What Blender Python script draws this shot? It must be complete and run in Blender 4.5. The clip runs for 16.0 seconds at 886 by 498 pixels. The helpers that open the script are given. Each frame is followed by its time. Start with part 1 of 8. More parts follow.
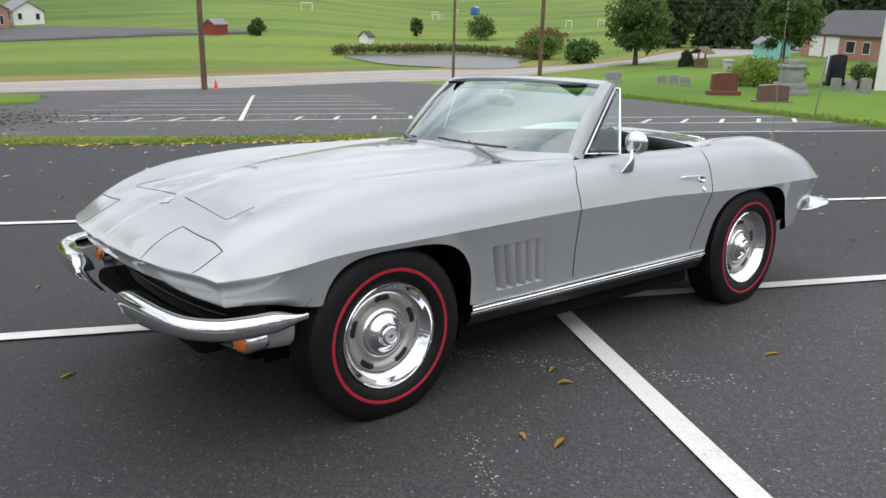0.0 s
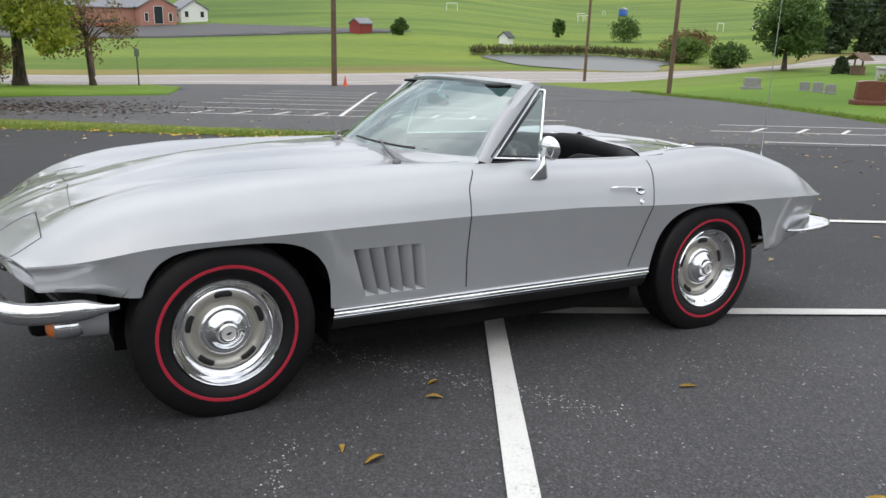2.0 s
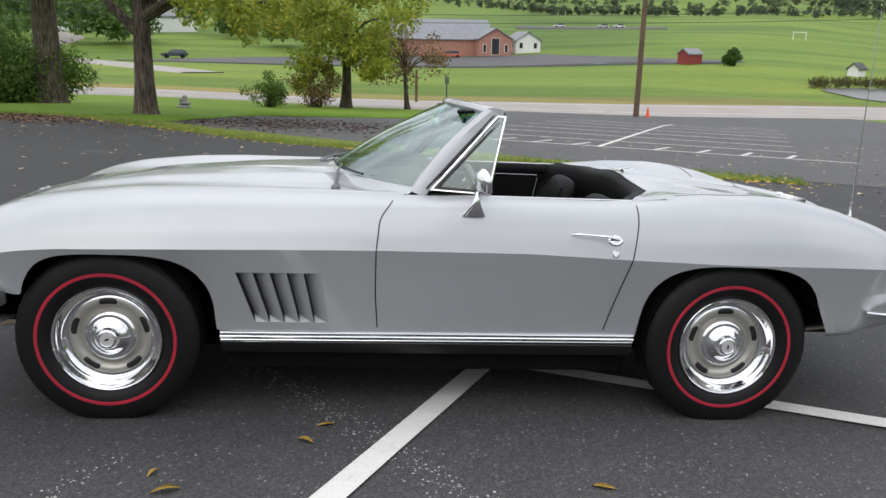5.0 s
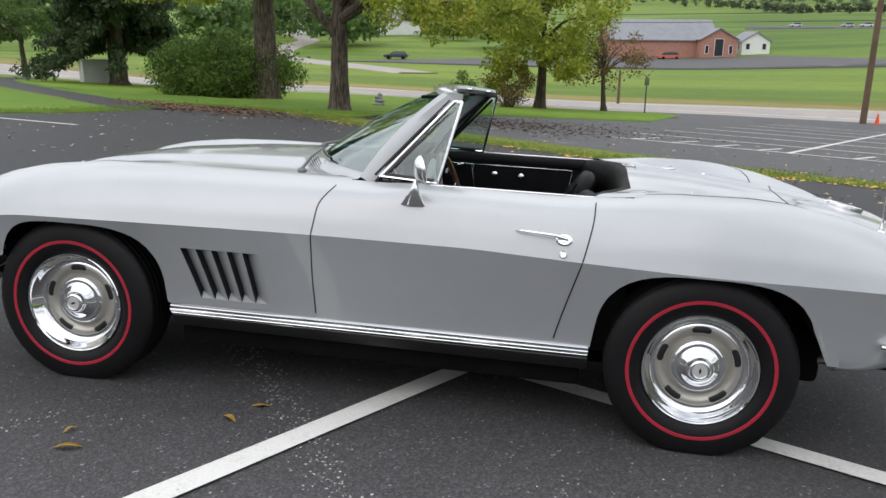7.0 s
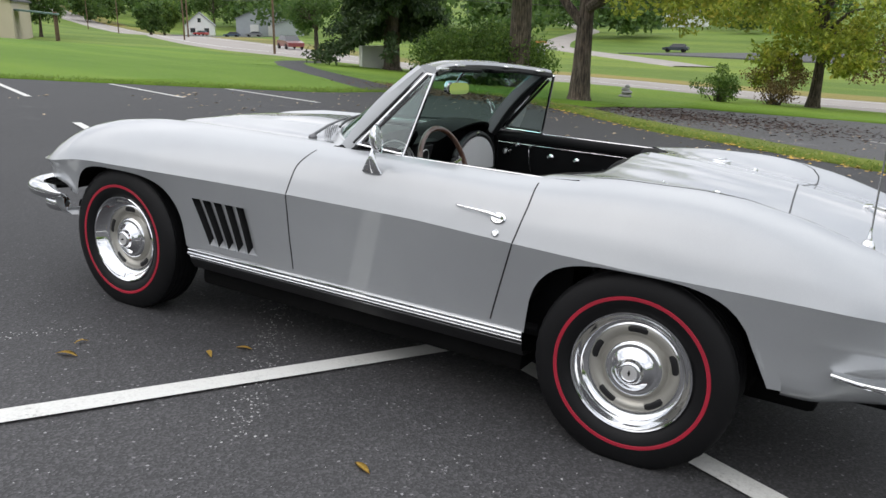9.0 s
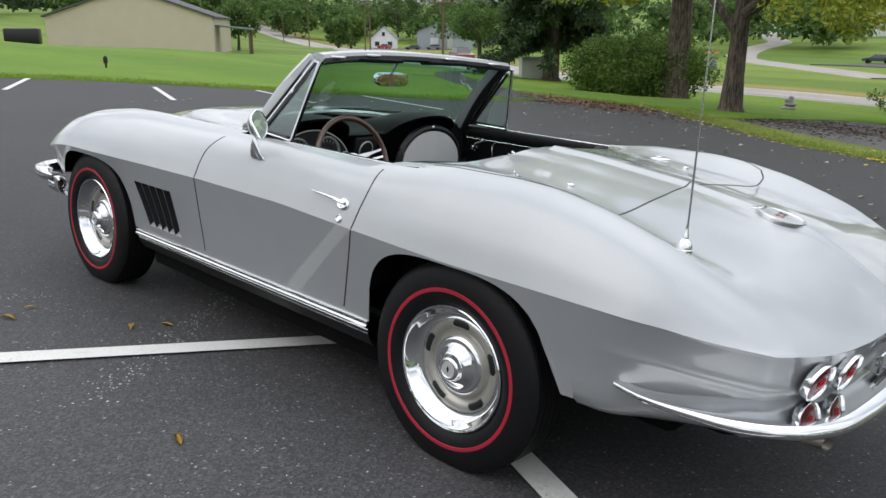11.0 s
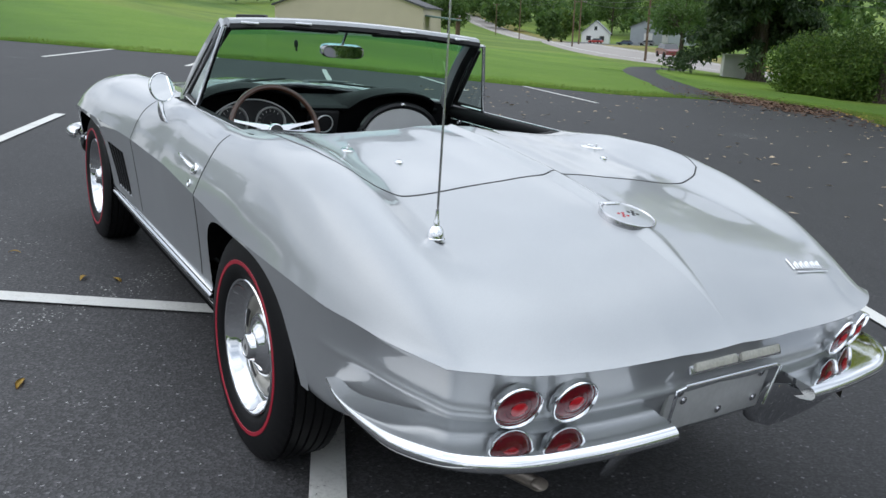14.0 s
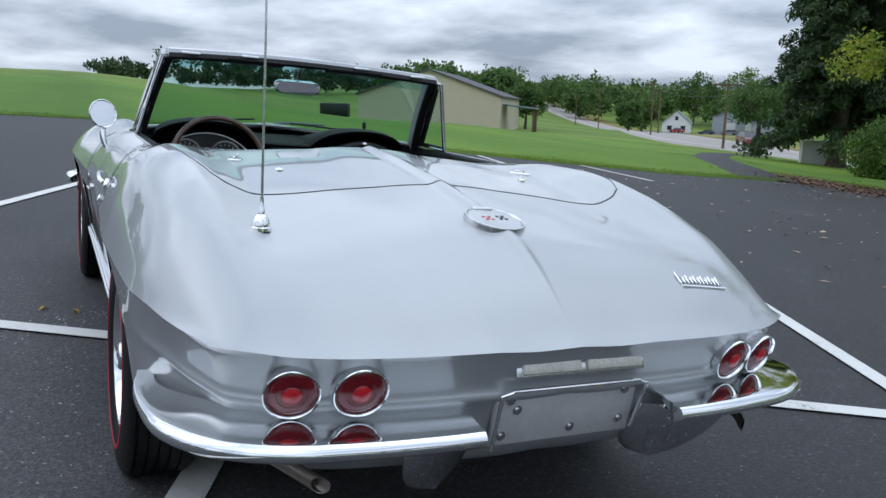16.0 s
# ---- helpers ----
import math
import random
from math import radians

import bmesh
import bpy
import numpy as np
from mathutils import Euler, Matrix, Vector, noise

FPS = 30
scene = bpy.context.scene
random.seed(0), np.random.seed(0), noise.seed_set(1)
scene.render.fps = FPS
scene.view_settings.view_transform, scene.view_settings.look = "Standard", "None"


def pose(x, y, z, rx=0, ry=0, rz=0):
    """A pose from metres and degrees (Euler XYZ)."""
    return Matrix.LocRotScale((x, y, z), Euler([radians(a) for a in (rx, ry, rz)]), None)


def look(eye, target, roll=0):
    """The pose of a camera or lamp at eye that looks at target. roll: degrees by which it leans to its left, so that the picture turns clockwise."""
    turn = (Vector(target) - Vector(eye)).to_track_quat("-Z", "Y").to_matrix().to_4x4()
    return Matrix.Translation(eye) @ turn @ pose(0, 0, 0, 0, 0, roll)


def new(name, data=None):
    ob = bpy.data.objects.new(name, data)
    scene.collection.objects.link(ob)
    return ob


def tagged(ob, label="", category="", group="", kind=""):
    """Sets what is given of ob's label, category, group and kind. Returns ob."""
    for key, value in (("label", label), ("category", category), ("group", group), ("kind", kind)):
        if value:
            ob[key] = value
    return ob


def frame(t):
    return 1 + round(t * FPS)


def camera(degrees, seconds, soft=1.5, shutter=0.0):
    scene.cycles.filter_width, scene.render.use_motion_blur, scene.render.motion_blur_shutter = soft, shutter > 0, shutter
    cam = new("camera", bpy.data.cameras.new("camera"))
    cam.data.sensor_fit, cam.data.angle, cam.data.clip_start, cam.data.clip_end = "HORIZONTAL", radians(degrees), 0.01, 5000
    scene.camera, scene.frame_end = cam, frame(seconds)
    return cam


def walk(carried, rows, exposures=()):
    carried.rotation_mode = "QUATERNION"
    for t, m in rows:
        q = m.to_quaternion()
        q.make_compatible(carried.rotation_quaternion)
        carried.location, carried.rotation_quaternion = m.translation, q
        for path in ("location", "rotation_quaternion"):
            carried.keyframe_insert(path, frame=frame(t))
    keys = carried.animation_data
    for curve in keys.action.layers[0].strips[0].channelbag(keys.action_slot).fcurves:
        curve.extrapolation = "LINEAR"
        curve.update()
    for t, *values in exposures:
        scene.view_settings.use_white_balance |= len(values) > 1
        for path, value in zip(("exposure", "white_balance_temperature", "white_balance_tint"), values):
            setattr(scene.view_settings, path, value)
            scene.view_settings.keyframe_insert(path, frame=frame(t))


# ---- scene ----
cam = camera(58.8, 16.0)

# The car park slopes: LOT turns its plane (z = 0, car at the origin, nose along +x) into the upright world.
UP = Vector((0.0324, 0.0578, 0.9978)).normalized()
LOT = UP.rotation_difference(Vector((0, 0, 1))).to_matrix().to_4x4()
PATH = [
    (0, (2.873, 3.139, 1.333), (1.645, 1.628, 0.877), 0.6),
    (0.5, (2.644, 3.197, 1.325), (1.479, 1.633, 0.879), -0.6),
    (1, (2.415, 3.326, 1.325), (1.323, 1.708, 0.89), -1.2),
    (1.5, (2.172, 3.562, 1.331), (1.172, 1.891, 0.873), 0.4),
    (2, (1.906, 3.637, 1.338), (0.959, 1.936, 0.877), 1.7),
    (2.5, (1.633, 3.733, 1.327), (0.802, 1.972, 0.873), 2.0),
    (3, (1.364, 3.867, 1.345), (0.686, 2.037, 0.91), 3.3),
    (3.5, (1.119, 3.848, 1.347), (0.524, 1.983, 0.935), 4.1),
    (3.7, (1.022, 3.83, 1.357), (0.47, 1.951, 0.948), 3.9),
    (5.8, (-0.165, 3.799, 1.345), (-0.181, 1.845, 0.916), 3.2),
    (6, (-0.255, 3.785, 1.34), (-0.238, 1.832, 0.908), 3.6),
    (6.5, (-0.479, 3.67, 1.348), (-0.356, 1.72, 0.921), 3.8),
    (7, (-0.748, 3.629, 1.337), (-0.428, 1.704, 0.898), 3.0),
    (7.5, (-1.039, 3.59, 1.346), (-0.553, 1.702, 0.901), 3.4),
    (8, (-1.281, 3.453, 1.334), (-0.696, 1.594, 0.885), 4.3),
    (8.5, (-1.568, 3.359, 1.334), (-0.783, 1.586, 0.846), 3.9),
    (9, (-1.853, 3.272, 1.338), (-0.919, 1.576, 0.839), 4.2),
    (9.5, (-2.063, 3.071, 1.343), (-1.047, 1.416, 0.861), 4.7),
    (9.7, (-2.159, 2.995, 1.322), (-1.1, 1.365, 0.853), 4.8),
    (11.8, (-2.989, 2.325, 1.32), (-1.609, 0.976, 0.792), 3.8),
    (12, (-3.023, 2.25, 1.311), (-1.623, 0.923, 0.783), 4.0),
    (12.5, (-3.088, 2.072, 1.309), (-1.64, 0.806, 0.763), 4.2),
    (13, (-3.241, 1.913, 1.317), (-1.74, 0.718, 0.75), 5.6),
    (13.5, (-3.34, 1.746, 1.318), (-1.784, 0.619, 0.76), 6.2),
    (14, (-3.365, 1.571, 1.321), (-1.768, 0.502, 0.768), 5.3),
    (14.5, (-3.454, 1.409, 1.319), (-1.795, 0.452, 0.742), 5.0),
    (15, (-3.561, 1.239, 1.333), (-1.861, 0.375, 0.729), 5.8),
    (15.5, (-3.575, 1.076, 1.307), (-1.85, 0.234, 0.744), 6.3),
    (16, (-3.608, 1.022, 1.136), (-1.86, 0.117, 0.777), 5.2),
]
walk(cam, [(t, LOT @ look(eye, target, roll)) for t, eye, target, roll in PATH],
     [(0, 0.35, 6620, 13), (9.5, 0.35, 6620, 13), (12.5, 0.22, 6400, 10.5), (14.5, 0.15, 6050, 10.5), (15.4, 0.1, 5850, 10.5), (16, -0.02, 5750, 10.5)])

# ---- light ----
SUN_EL, SUN_AZ = 48, 60          # degrees; azimuth from +x towards +y
world = bpy.data.worlds.new("world")
scene.world = world
world.use_nodes = True
wn, wl = world.node_tree.nodes, world.node_tree.links
wn.clear()
w_out = wn.new("ShaderNodeOutputWorld")
w_bg = wn.new("ShaderNodeBackground")
w_sky = wn.new("ShaderNodeTexSky")
w_sky.sky_type = "NISHITA"
w_sky.sun_disc = False
w_sky.sun_elevation = radians(SUN_EL)
w_sky.sun_rotation = radians(90 - SUN_AZ)
w_sky.air_density, w_sky.dust_density = 1.0, 2.0
# a cloud deck over the sky: grey-white, with softer and darker rolls
w_geo = wn.new("ShaderNodeTexCoord")
w_sep = wn.new("ShaderNodeSeparateXYZ")
wl.new(w_geo.outputs["Generated"], w_sep.inputs[0])
w_add = wn.new("ShaderNodeMath"); w_add.operation = "ADD"; w_add.inputs[1].default_value = 0.16
w_abs = wn.new("ShaderNodeMath"); w_abs.operation = "MAXIMUM"; w_abs.inputs[1].default_value = 0.0
wl.new(w_sep.outputs["Z"], w_abs.inputs[0]); wl.new(w_abs.outputs[0], w_add.inputs[0])
w_dx = wn.new("ShaderNodeMath"); w_dx.operation = "DIVIDE"
w_dy = wn.new("ShaderNodeMath"); w_dy.operation = "DIVIDE"
wl.new(w_sep.outputs["X"], w_dx.inputs[0]); wl.new(w_add.outputs[0], w_dx.inputs[1])
wl.new(w_sep.outputs["Y"], w_dy.inputs[0]); wl.new(w_add.outputs[0], w_dy.inputs[1])
w_com = wn.new("ShaderNodeCombineXYZ")
wl.new(w_dx.outputs[0], w_com.inputs[0]); wl.new(w_dy.outputs[0], w_com.inputs[1])
w_noise = wn.new("ShaderNodeTexNoise")
w_noise.inputs["Scale"].default_value, w_noise.inputs["Detail"].default_value, w_noise.inputs["Roughness"].default_value = 1.15, 6.0, 0.52
wl.new(w_com.outputs[0], w_noise.inputs["Vector"])
w_ramp = wn.new("ShaderNodeValToRGB")
w_ramp.color_ramp.elements[0].position, w_ramp.color_ramp.elements[0].color = 0.37, (4.9, 5.4, 6.1, 1)
w_ramp.color_ramp.elements[1].position, w_ramp.color_ramp.elements[1].color = 0.64, (12.8, 13.1, 13.3, 1)
wl.new(w_noise.outputs["Fac"], w_ramp.inputs[0])
w_mix = wn.new("ShaderNodeMix"); w_mix.data_type = "RGBA"; w_mix.inputs[0].default_value = 0.86
wl.new(w_sky.outputs[0], w_mix.inputs[6]); wl.new(w_ramp.outputs[0], w_mix.inputs[7])
# an overcast sky: brightest overhead, dimmer towards the horizon
w_grad = wn.new("ShaderNodeMapRange")
w_grad.inputs[1].default_value, w_grad.inputs[2].default_value, w_grad.inputs[3].default_value, w_grad.inputs[4].default_value = 0.0, 0.9, 0.62, 1.55
wl.new(w_abs.outputs[0], w_grad.inputs[0])
w_mul = wn.new("ShaderNodeVectorMath"); w_mul.operation = "SCALE"
wl.new(w_mix.outputs[2], w_mul.inputs[0]); wl.new(w_grad.outputs[0], w_mul.inputs["Scale"])
wl.new(w_mul.outputs[0], w_bg.inputs[0])
w_bg.inputs[1].default_value = 0.115
wl.new(w_bg.outputs[0], w_out.inputs[0])

sun = new("sun", bpy.data.lights.new("sun", "SUN"))
sun.data.energy, sun.data.angle, sun.data.color = 0.35, radians(60), (1.0, 0.96, 0.9)
_d = Vector((math.cos(radians(SUN_AZ)) * math.cos(radians(SUN_EL)), math.sin(radians(SUN_AZ)) * math.cos(radians(SUN_EL)), math.sin(radians(SUN_EL))))
sun.matrix_world = look(_d * 50, (0, 0, 0))


# ---- materials ----
def nodes_of(name):
    m = bpy.data.materials.new(name)
    m.use_nodes = True
    nt = m.node_tree
    return m, nt, nt.nodes["Principled BSDF"]


def tex_noise(nt, scale, detail=4.0, rough=0.55, coord="Object"):
    tc = nt.nodes.new("ShaderNodeTexCoord")
    n = nt.nodes.new("ShaderNodeTexNoise")
    n.inputs["Scale"].default_value, n.inputs["Detail"].default_value, n.inputs["Roughness"].default_value = scale, detail, rough
    nt.links.new(tc.outputs[coord], n.inputs["Vector"])
    return n


def ramp(nt, source, stops):
    r = nt.nodes.new("ShaderNodeValToRGB")
    e = r.color_ramp.elements
    while len(e) < len(stops):
        e.new(0.5)
    for k, (p, c) in zip(e, stops):
        k.position, k.color = p, (*c, 1)
    nt.links.new(source, r.inputs[0])
    return r


def mixed(nt, a, b, fac, mode="MIX"):
    m = nt.nodes.new("ShaderNodeMix")
    m.data_type, m.blend_type = "RGBA", mode
    for sock, v in ((m.inputs[0], fac), (m.inputs[6], a), (m.inputs[7], b)):
        if isinstance(v, bpy.types.NodeSocket):
            nt.links.new(v, sock)
        elif isinstance(v, (int, float)):
            sock.default_value = v
        else:
            sock.default_value = (*v, 1)
    return m.outputs[2]


def bump(nt, bsdf, height, strength, distance=0.01):
    b = nt.nodes.new("ShaderNodeBump")
    b.inputs["Strength"].default_value, b.inputs["Distance"].default_value = strength, distance
    nt.links.new(height, b.inputs["Height"])
    nt.links.new(b.outputs[0], bsdf.inputs["Normal"])


def material(name, base, rough=0.5, metal=0.0, vary=0.15, scale=6.0, fine=90.0, bumps=0.1, coat=0.0, island=0.0, dist=0.004, coord="Object"):
    """A surface with two scales of variation; island: how far one piece differs from the next."""
    m, nt, p = nodes_of(name)
    a, b = tex_noise(nt, scale, 3, coord=coord), tex_noise(nt, fine, 3, coord=coord)
    lo, hi = [max(0, c * (1 - vary)) for c in base], [min(1, c * (1 + vary)) for c in base]
    col = ramp(nt, a.outputs["Fac"], ((0.3, lo), (0.7, hi))).outputs[0]
    col = mixed(nt, col, ramp(nt, b.outputs["Fac"], ((0.35, [c * (1 - vary * 0.7) for c in base]), (0.65, hi))).outputs[0], 0.4)
    if island:
        g = nt.nodes.new("ShaderNodeNewGeometry")
        col = mixed(nt, col, ramp(nt, g.outputs["Random Per Island"], ((0.0, [c * (1 - island) for c in base]), (1.0, [min(1, c * (1 + island)) for c in base]))).outputs[0], 0.6)
    nt.links.new(col, p.inputs["Base Color"])
    p.inputs["Roughness"].default_value, p.inputs["Metallic"].default_value = rough, metal
    p.inputs["Coat Weight"].default_value, p.inputs["Coat Roughness"].default_value = coat, 0.04
    if bumps:
        bump(nt, p, b.outputs["Fac"], bumps, dist)
    return m


def plain(name, base, rough=0.4, metal=0.0, coat=0.0):
    m, nt, p = nodes_of(name)
    p.inputs["Base Color"].default_value = (*base, 1)
    p.inputs["Roughness"].default_value, p.inputs["Metallic"].default_value, p.inputs["Coat Weight"].default_value = rough, metal, coat
    return m


def glass(name, tint, rough=0.0, clear=0.12):
    m, nt, p = nodes_of(name)
    out = nt.nodes["Material Output"]
    t = nt.nodes.new("ShaderNodeBsdfTransparent")
    t.inputs[0].default_value = (*tint, 1)
    g = nt.nodes.new("ShaderNodeBsdfGlossy")
    g.inputs["Roughness"].default_value = rough
    g.inputs["Color"].default_value = (0.90, 1.0, 0.98, 1)
    lw = nt.nodes.new("ShaderNodeLayerWeight")
    lw.inputs[0].default_value = 0.5
    pw = nt.nodes.new("ShaderNodeMath"); pw.operation = "POWER"; pw.inputs[1].default_value = 3.3
    nt.links.new(lw.outputs["Facing"], pw.inputs[0])
    f = nt.nodes.new("ShaderNodeMath"); f.operation = "MULTIPLY_ADD"; f.inputs[1].default_value = 0.65; f.inputs[2].default_value = clear
    nt.links.new(pw.outputs[0], f.inputs[0])
    x = nt.nodes.new("ShaderNodeMixShader")
    nt.links.new(f.outputs[0], x.inputs[0]); nt.links.new(t.outputs[0], x.inputs[1]); nt.links.new(g.outputs[0], x.inputs[2])
    nt.links.new(x.outputs[0], out.inputs[0])
    return m


def paint_silver():
    m, nt, p = nodes_of("silver_paint")
    flake = tex_noise(nt, 900, 2)
    soft = tex_noise(nt, 3, 3)
    col = mixed(nt, ramp(nt, flake.outputs["Fac"], ((0.3, (0.316, 0.330, 0.338)), (0.7, (0.435, 0.453, 0.464)))).outputs[0],
                ramp(nt, soft.outputs["Fac"], ((0.35, (0.355, 0.370, 0.379)), (0.65, (0.395, 0.411, 0.421)))).outputs[0], 0.5)
    nt.links.new(col, p.inputs["Base Color"])
    p.inputs["Metallic"].default_value, p.inputs["Roughness"].default_value = 0.46, 0.46
    p.inputs["Coat Weight"].default_value, p.inputs["Coat Roughness"].default_value = 1.0, 0.03
    wave = tex_noise(nt, 9, 2)
    b = nt.nodes.new("ShaderNodeBump")
    b.inputs["Strength"].default_value, b.inputs["Distance"].default_value = 0.02, 0.01
    nt.links.new(wave.outputs["Fac"], b.inputs["Height"])
    nt.links.new(b.outputs[0], p.inputs["Coat Normal"])
    return m


def asphalt_mat(name, dark, light, speck=0.55, patchy=None):
    m, nt, p = nodes_of(name)
    big, mid, fine = tex_noise(nt, 0.25, 5, 0.6), tex_noise(nt, 1.7, 4, 0.6), tex_noise(nt, 160, 2, 0.7)
    col = mixed(nt, ramp(nt, big.outputs["Fac"], ((0.35, dark), (0.68, light))).outputs[0],
                ramp(nt, mid.outputs["Fac"], ((0.35, dark), (0.72, light))).outputs[0], 0.4)
    vor = nt.nodes.new("ShaderNodeTexVoronoi")
    vor.inputs["Scale"].default_value = 125
    tc = nt.nodes.new("ShaderNodeTexCoord")
    nt.links.new(tc.outputs["Object"], vor.inputs["Vector"])
    stone = ramp(nt, vor.outputs["Color"], ((0.30, [c * 0.6 for c in dark]), (0.62, light), (0.90, [c * 1.8 for c in light]), (0.965, [c * 7.5 for c in light])))
    col = mixed(nt, col, stone.outputs[0], 0.48)
    if patchy:
        # paler over one round stretch: up to twice the colour, with a noisy edge
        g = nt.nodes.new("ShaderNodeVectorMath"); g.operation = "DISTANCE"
        g.inputs[1].default_value = patchy
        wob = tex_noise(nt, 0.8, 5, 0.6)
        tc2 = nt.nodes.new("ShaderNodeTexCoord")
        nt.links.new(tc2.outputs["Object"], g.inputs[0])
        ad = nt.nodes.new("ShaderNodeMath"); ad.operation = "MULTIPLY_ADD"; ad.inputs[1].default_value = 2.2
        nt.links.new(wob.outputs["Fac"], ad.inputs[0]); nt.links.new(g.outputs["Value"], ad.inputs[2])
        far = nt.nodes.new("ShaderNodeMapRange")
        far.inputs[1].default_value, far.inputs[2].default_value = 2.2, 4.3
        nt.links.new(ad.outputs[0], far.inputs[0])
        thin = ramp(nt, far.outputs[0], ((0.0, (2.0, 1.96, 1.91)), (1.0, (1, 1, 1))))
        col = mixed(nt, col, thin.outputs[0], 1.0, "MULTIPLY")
    # worn patches where pale stone shows
    patch = tex_noise(nt, 0.9, 6, 0.65)
    grit = tex_noise(nt, 55, 3, 0.8)
    f = nt.nodes.new("ShaderNodeMath"); f.operation = "MULTIPLY"
    nt.links.new(ramp(nt, patch.outputs["Fac"], ((0.60, (0, 0, 0)), (0.78, (1, 1, 1)))).outputs[0], f.inputs[0])
    nt.links.new(ramp(nt, grit.outputs["Fac"], ((speck, (0, 0, 0)), (speck + 0.10, (1, 1, 1)))).outputs[0], f.inputs[1])
    col = mixed(nt, col, (0.33, 0.33, 0.34), f.outputs[0])
    nt.links.new(col, p.inputs["Base Color"])
    p.inputs["Roughness"].default_value = 0.72
    p.inputs["Specular IOR Level"].default_value = 0.40
    bump(nt, p, vor.outputs["Distance"], 0.45, 0.003)
    return m


def grass_mat(name, a, b, c):
    m, nt, p = nodes_of(name)
    big, mid, fine = tex_noise(nt, 0.02, 5, 0.6), tex_noise(nt, 0.5, 5, 0.65), tex_noise(nt, 30, 4, 0.7)
    col = mixed(nt, ramp(nt, big.outputs["Fac"], ((0.35, a), (0.65, b))).outputs[0], ramp(nt, mid.outputs["Fac"], ((0.3, a), (0.55, b), (0.78, c))).outputs[0], 0.5)
    col = mixed(nt, col, ramp(nt, fine.outputs["Fac"], ((0.3, [v * 0.45 for v in a]), (0.7, b))).outputs[0], 0.45)
    far = tex_noise(nt, 0.006, 6, 0.6)
    mp = nt.nodes.new("ShaderNodeMapping")
    mp.inputs["Scale"].default_value, mp.inputs["Rotation"].default_value = (0.010, 0.085, 0.05), (0, 0, 0.5)
    tc = nt.nodes.new("ShaderNodeTexCoord")
    nt.links.new(tc.outputs["Object"], mp.inputs[0])
    mown = nt.nodes.new("ShaderNodeTexNoise")
    mown.inputs["Scale"].default_value, mown.inputs["Detail"].default_value = 1.0, 4.0
    nt.links.new(mp.outputs[0], mown.inputs["Vector"])
    col = mixed(nt, col, ramp(nt, mown.outputs["Fac"], ((0.38, (0.66, 0.76, 0.66)), (0.52, (1, 1, 1)), (0.62, (1.2, 1.12, 1.0)))).outputs[0], 0.85, "MULTIPLY")
    col = mixed(nt, col, mixed(nt, ramp(nt, far.outputs["Fac"], ((0.36, (0.55, 0.66, 0.62)), (0.50, (1, 1, 1)), (0.64, (1.18, 1.06, 0.95)))).outputs[0], (1, 1, 1), 0.15), 1.0, "MULTIPLY")
    nt.links.new(col, p.inputs["Base Color"])
    p.inputs["Roughness"].default_value = 0.85
    p.inputs["Specular IOR Level"].default_value = 0.2
    bump(nt, p, fine.outputs["Fac"], 0.6, 0.03)
    return m


def line_paint():
    m, nt, p = nodes_of("line_paint")
    # broad wear and fine chips in the line
    patchy, fine = tex_noise(nt, 3.0, 5, 0.7), tex_noise(nt, 70, 4, 0.75)
    f = nt.nodes.new("ShaderNodeMath"); f.operation = "ADD"
    nt.links.new(patchy.outputs["Fac"], f.inputs[0]); nt.links.new(fine.outputs["Fac"], f.inputs[1])
    col = ramp(nt, f.outputs[0], ((0.70, (0.10, 0.10, 0.10)), (0.78, (0.52, 0.52, 0.49)), (1.15, (0.63, 0.63, 0.595))))
    nt.links.new(col.outputs[0], p.inputs["Base Color"])
    p.inputs["Roughness"].default_value = 0.7
    bump(nt, p, fine.outputs["Fac"], 0.3, 0.003)
    return m


def leaf_mat(name, stops):
    """Foliage: colour by leaf, some light through."""
    m, nt, p = nodes_of(name)
    g = nt.nodes.new("ShaderNodeNewGeometry")
    col = ramp(nt, g.outputs["Random Per Island"], stops).outputs[0]
    n = tex_noise(nt, 0.6, 3)
    col = mixed(nt, col, ramp(nt, n.outputs["Fac"], ((0.35, [c * 0.6 for c in stops[0][1]]), (0.7, stops[-1][1]))).outputs[0], 0.35)
    nt.links.new(col, p.inputs["Base Color"])
    p.inputs["Roughness"].default_value = 0.6
    tr = nt.nodes.new("ShaderNodeBsdfTranslucent")
    nt.links.new(col, tr.inputs[0])
    x = nt.nodes.new("ShaderNodeMixShader")
    x.inputs[0].default_value = 0.42
    nt.links.new(p.outputs[0], x.inputs[1]); nt.links.new(tr.outputs[0], x.inputs[2])
    nt.links.new(x.outputs[0], nt.nodes["Material Output"].inputs[0])
    return m


SILVER = paint_silver()
CHROME = plain("chrome", (0.80, 0.81, 0.82), 0.06, 1.0)
CHROME_DULL = material("dull_chrome", (0.62, 0.62, 0.63), 0.22, 1.0, 0.12, 20, 200, 0.05)
RUBBER = material("tyre_rubber", (0.0055, 0.0055, 0.006), 0.52, 0, 0.3, 8, 160, 0.25, dist=0.002)
RED_LINE = material("red_stripe", (0.33, 0.008, 0.026), 0.55, 0, 0.12)
ARGENT = material("argent_cap", (0.55, 0.55, 0.54), 0.35, 0.3, 0.06, 12, 200, 0.03)
STEEL_PAINT = material("argent_paint", (0.38, 0.37, 0.33), 0.34, 0.45, 0.06, 12, 200, 0.03)
RUBBER.node_tree.nodes["Principled BSDF"].inputs["Specular IOR Level"].default_value = 0.22
BLACK_TRIM = material("black_trim", (0.007, 0.007, 0.0075), 0.45, 0, 0.3, 12, 160, 0.15)
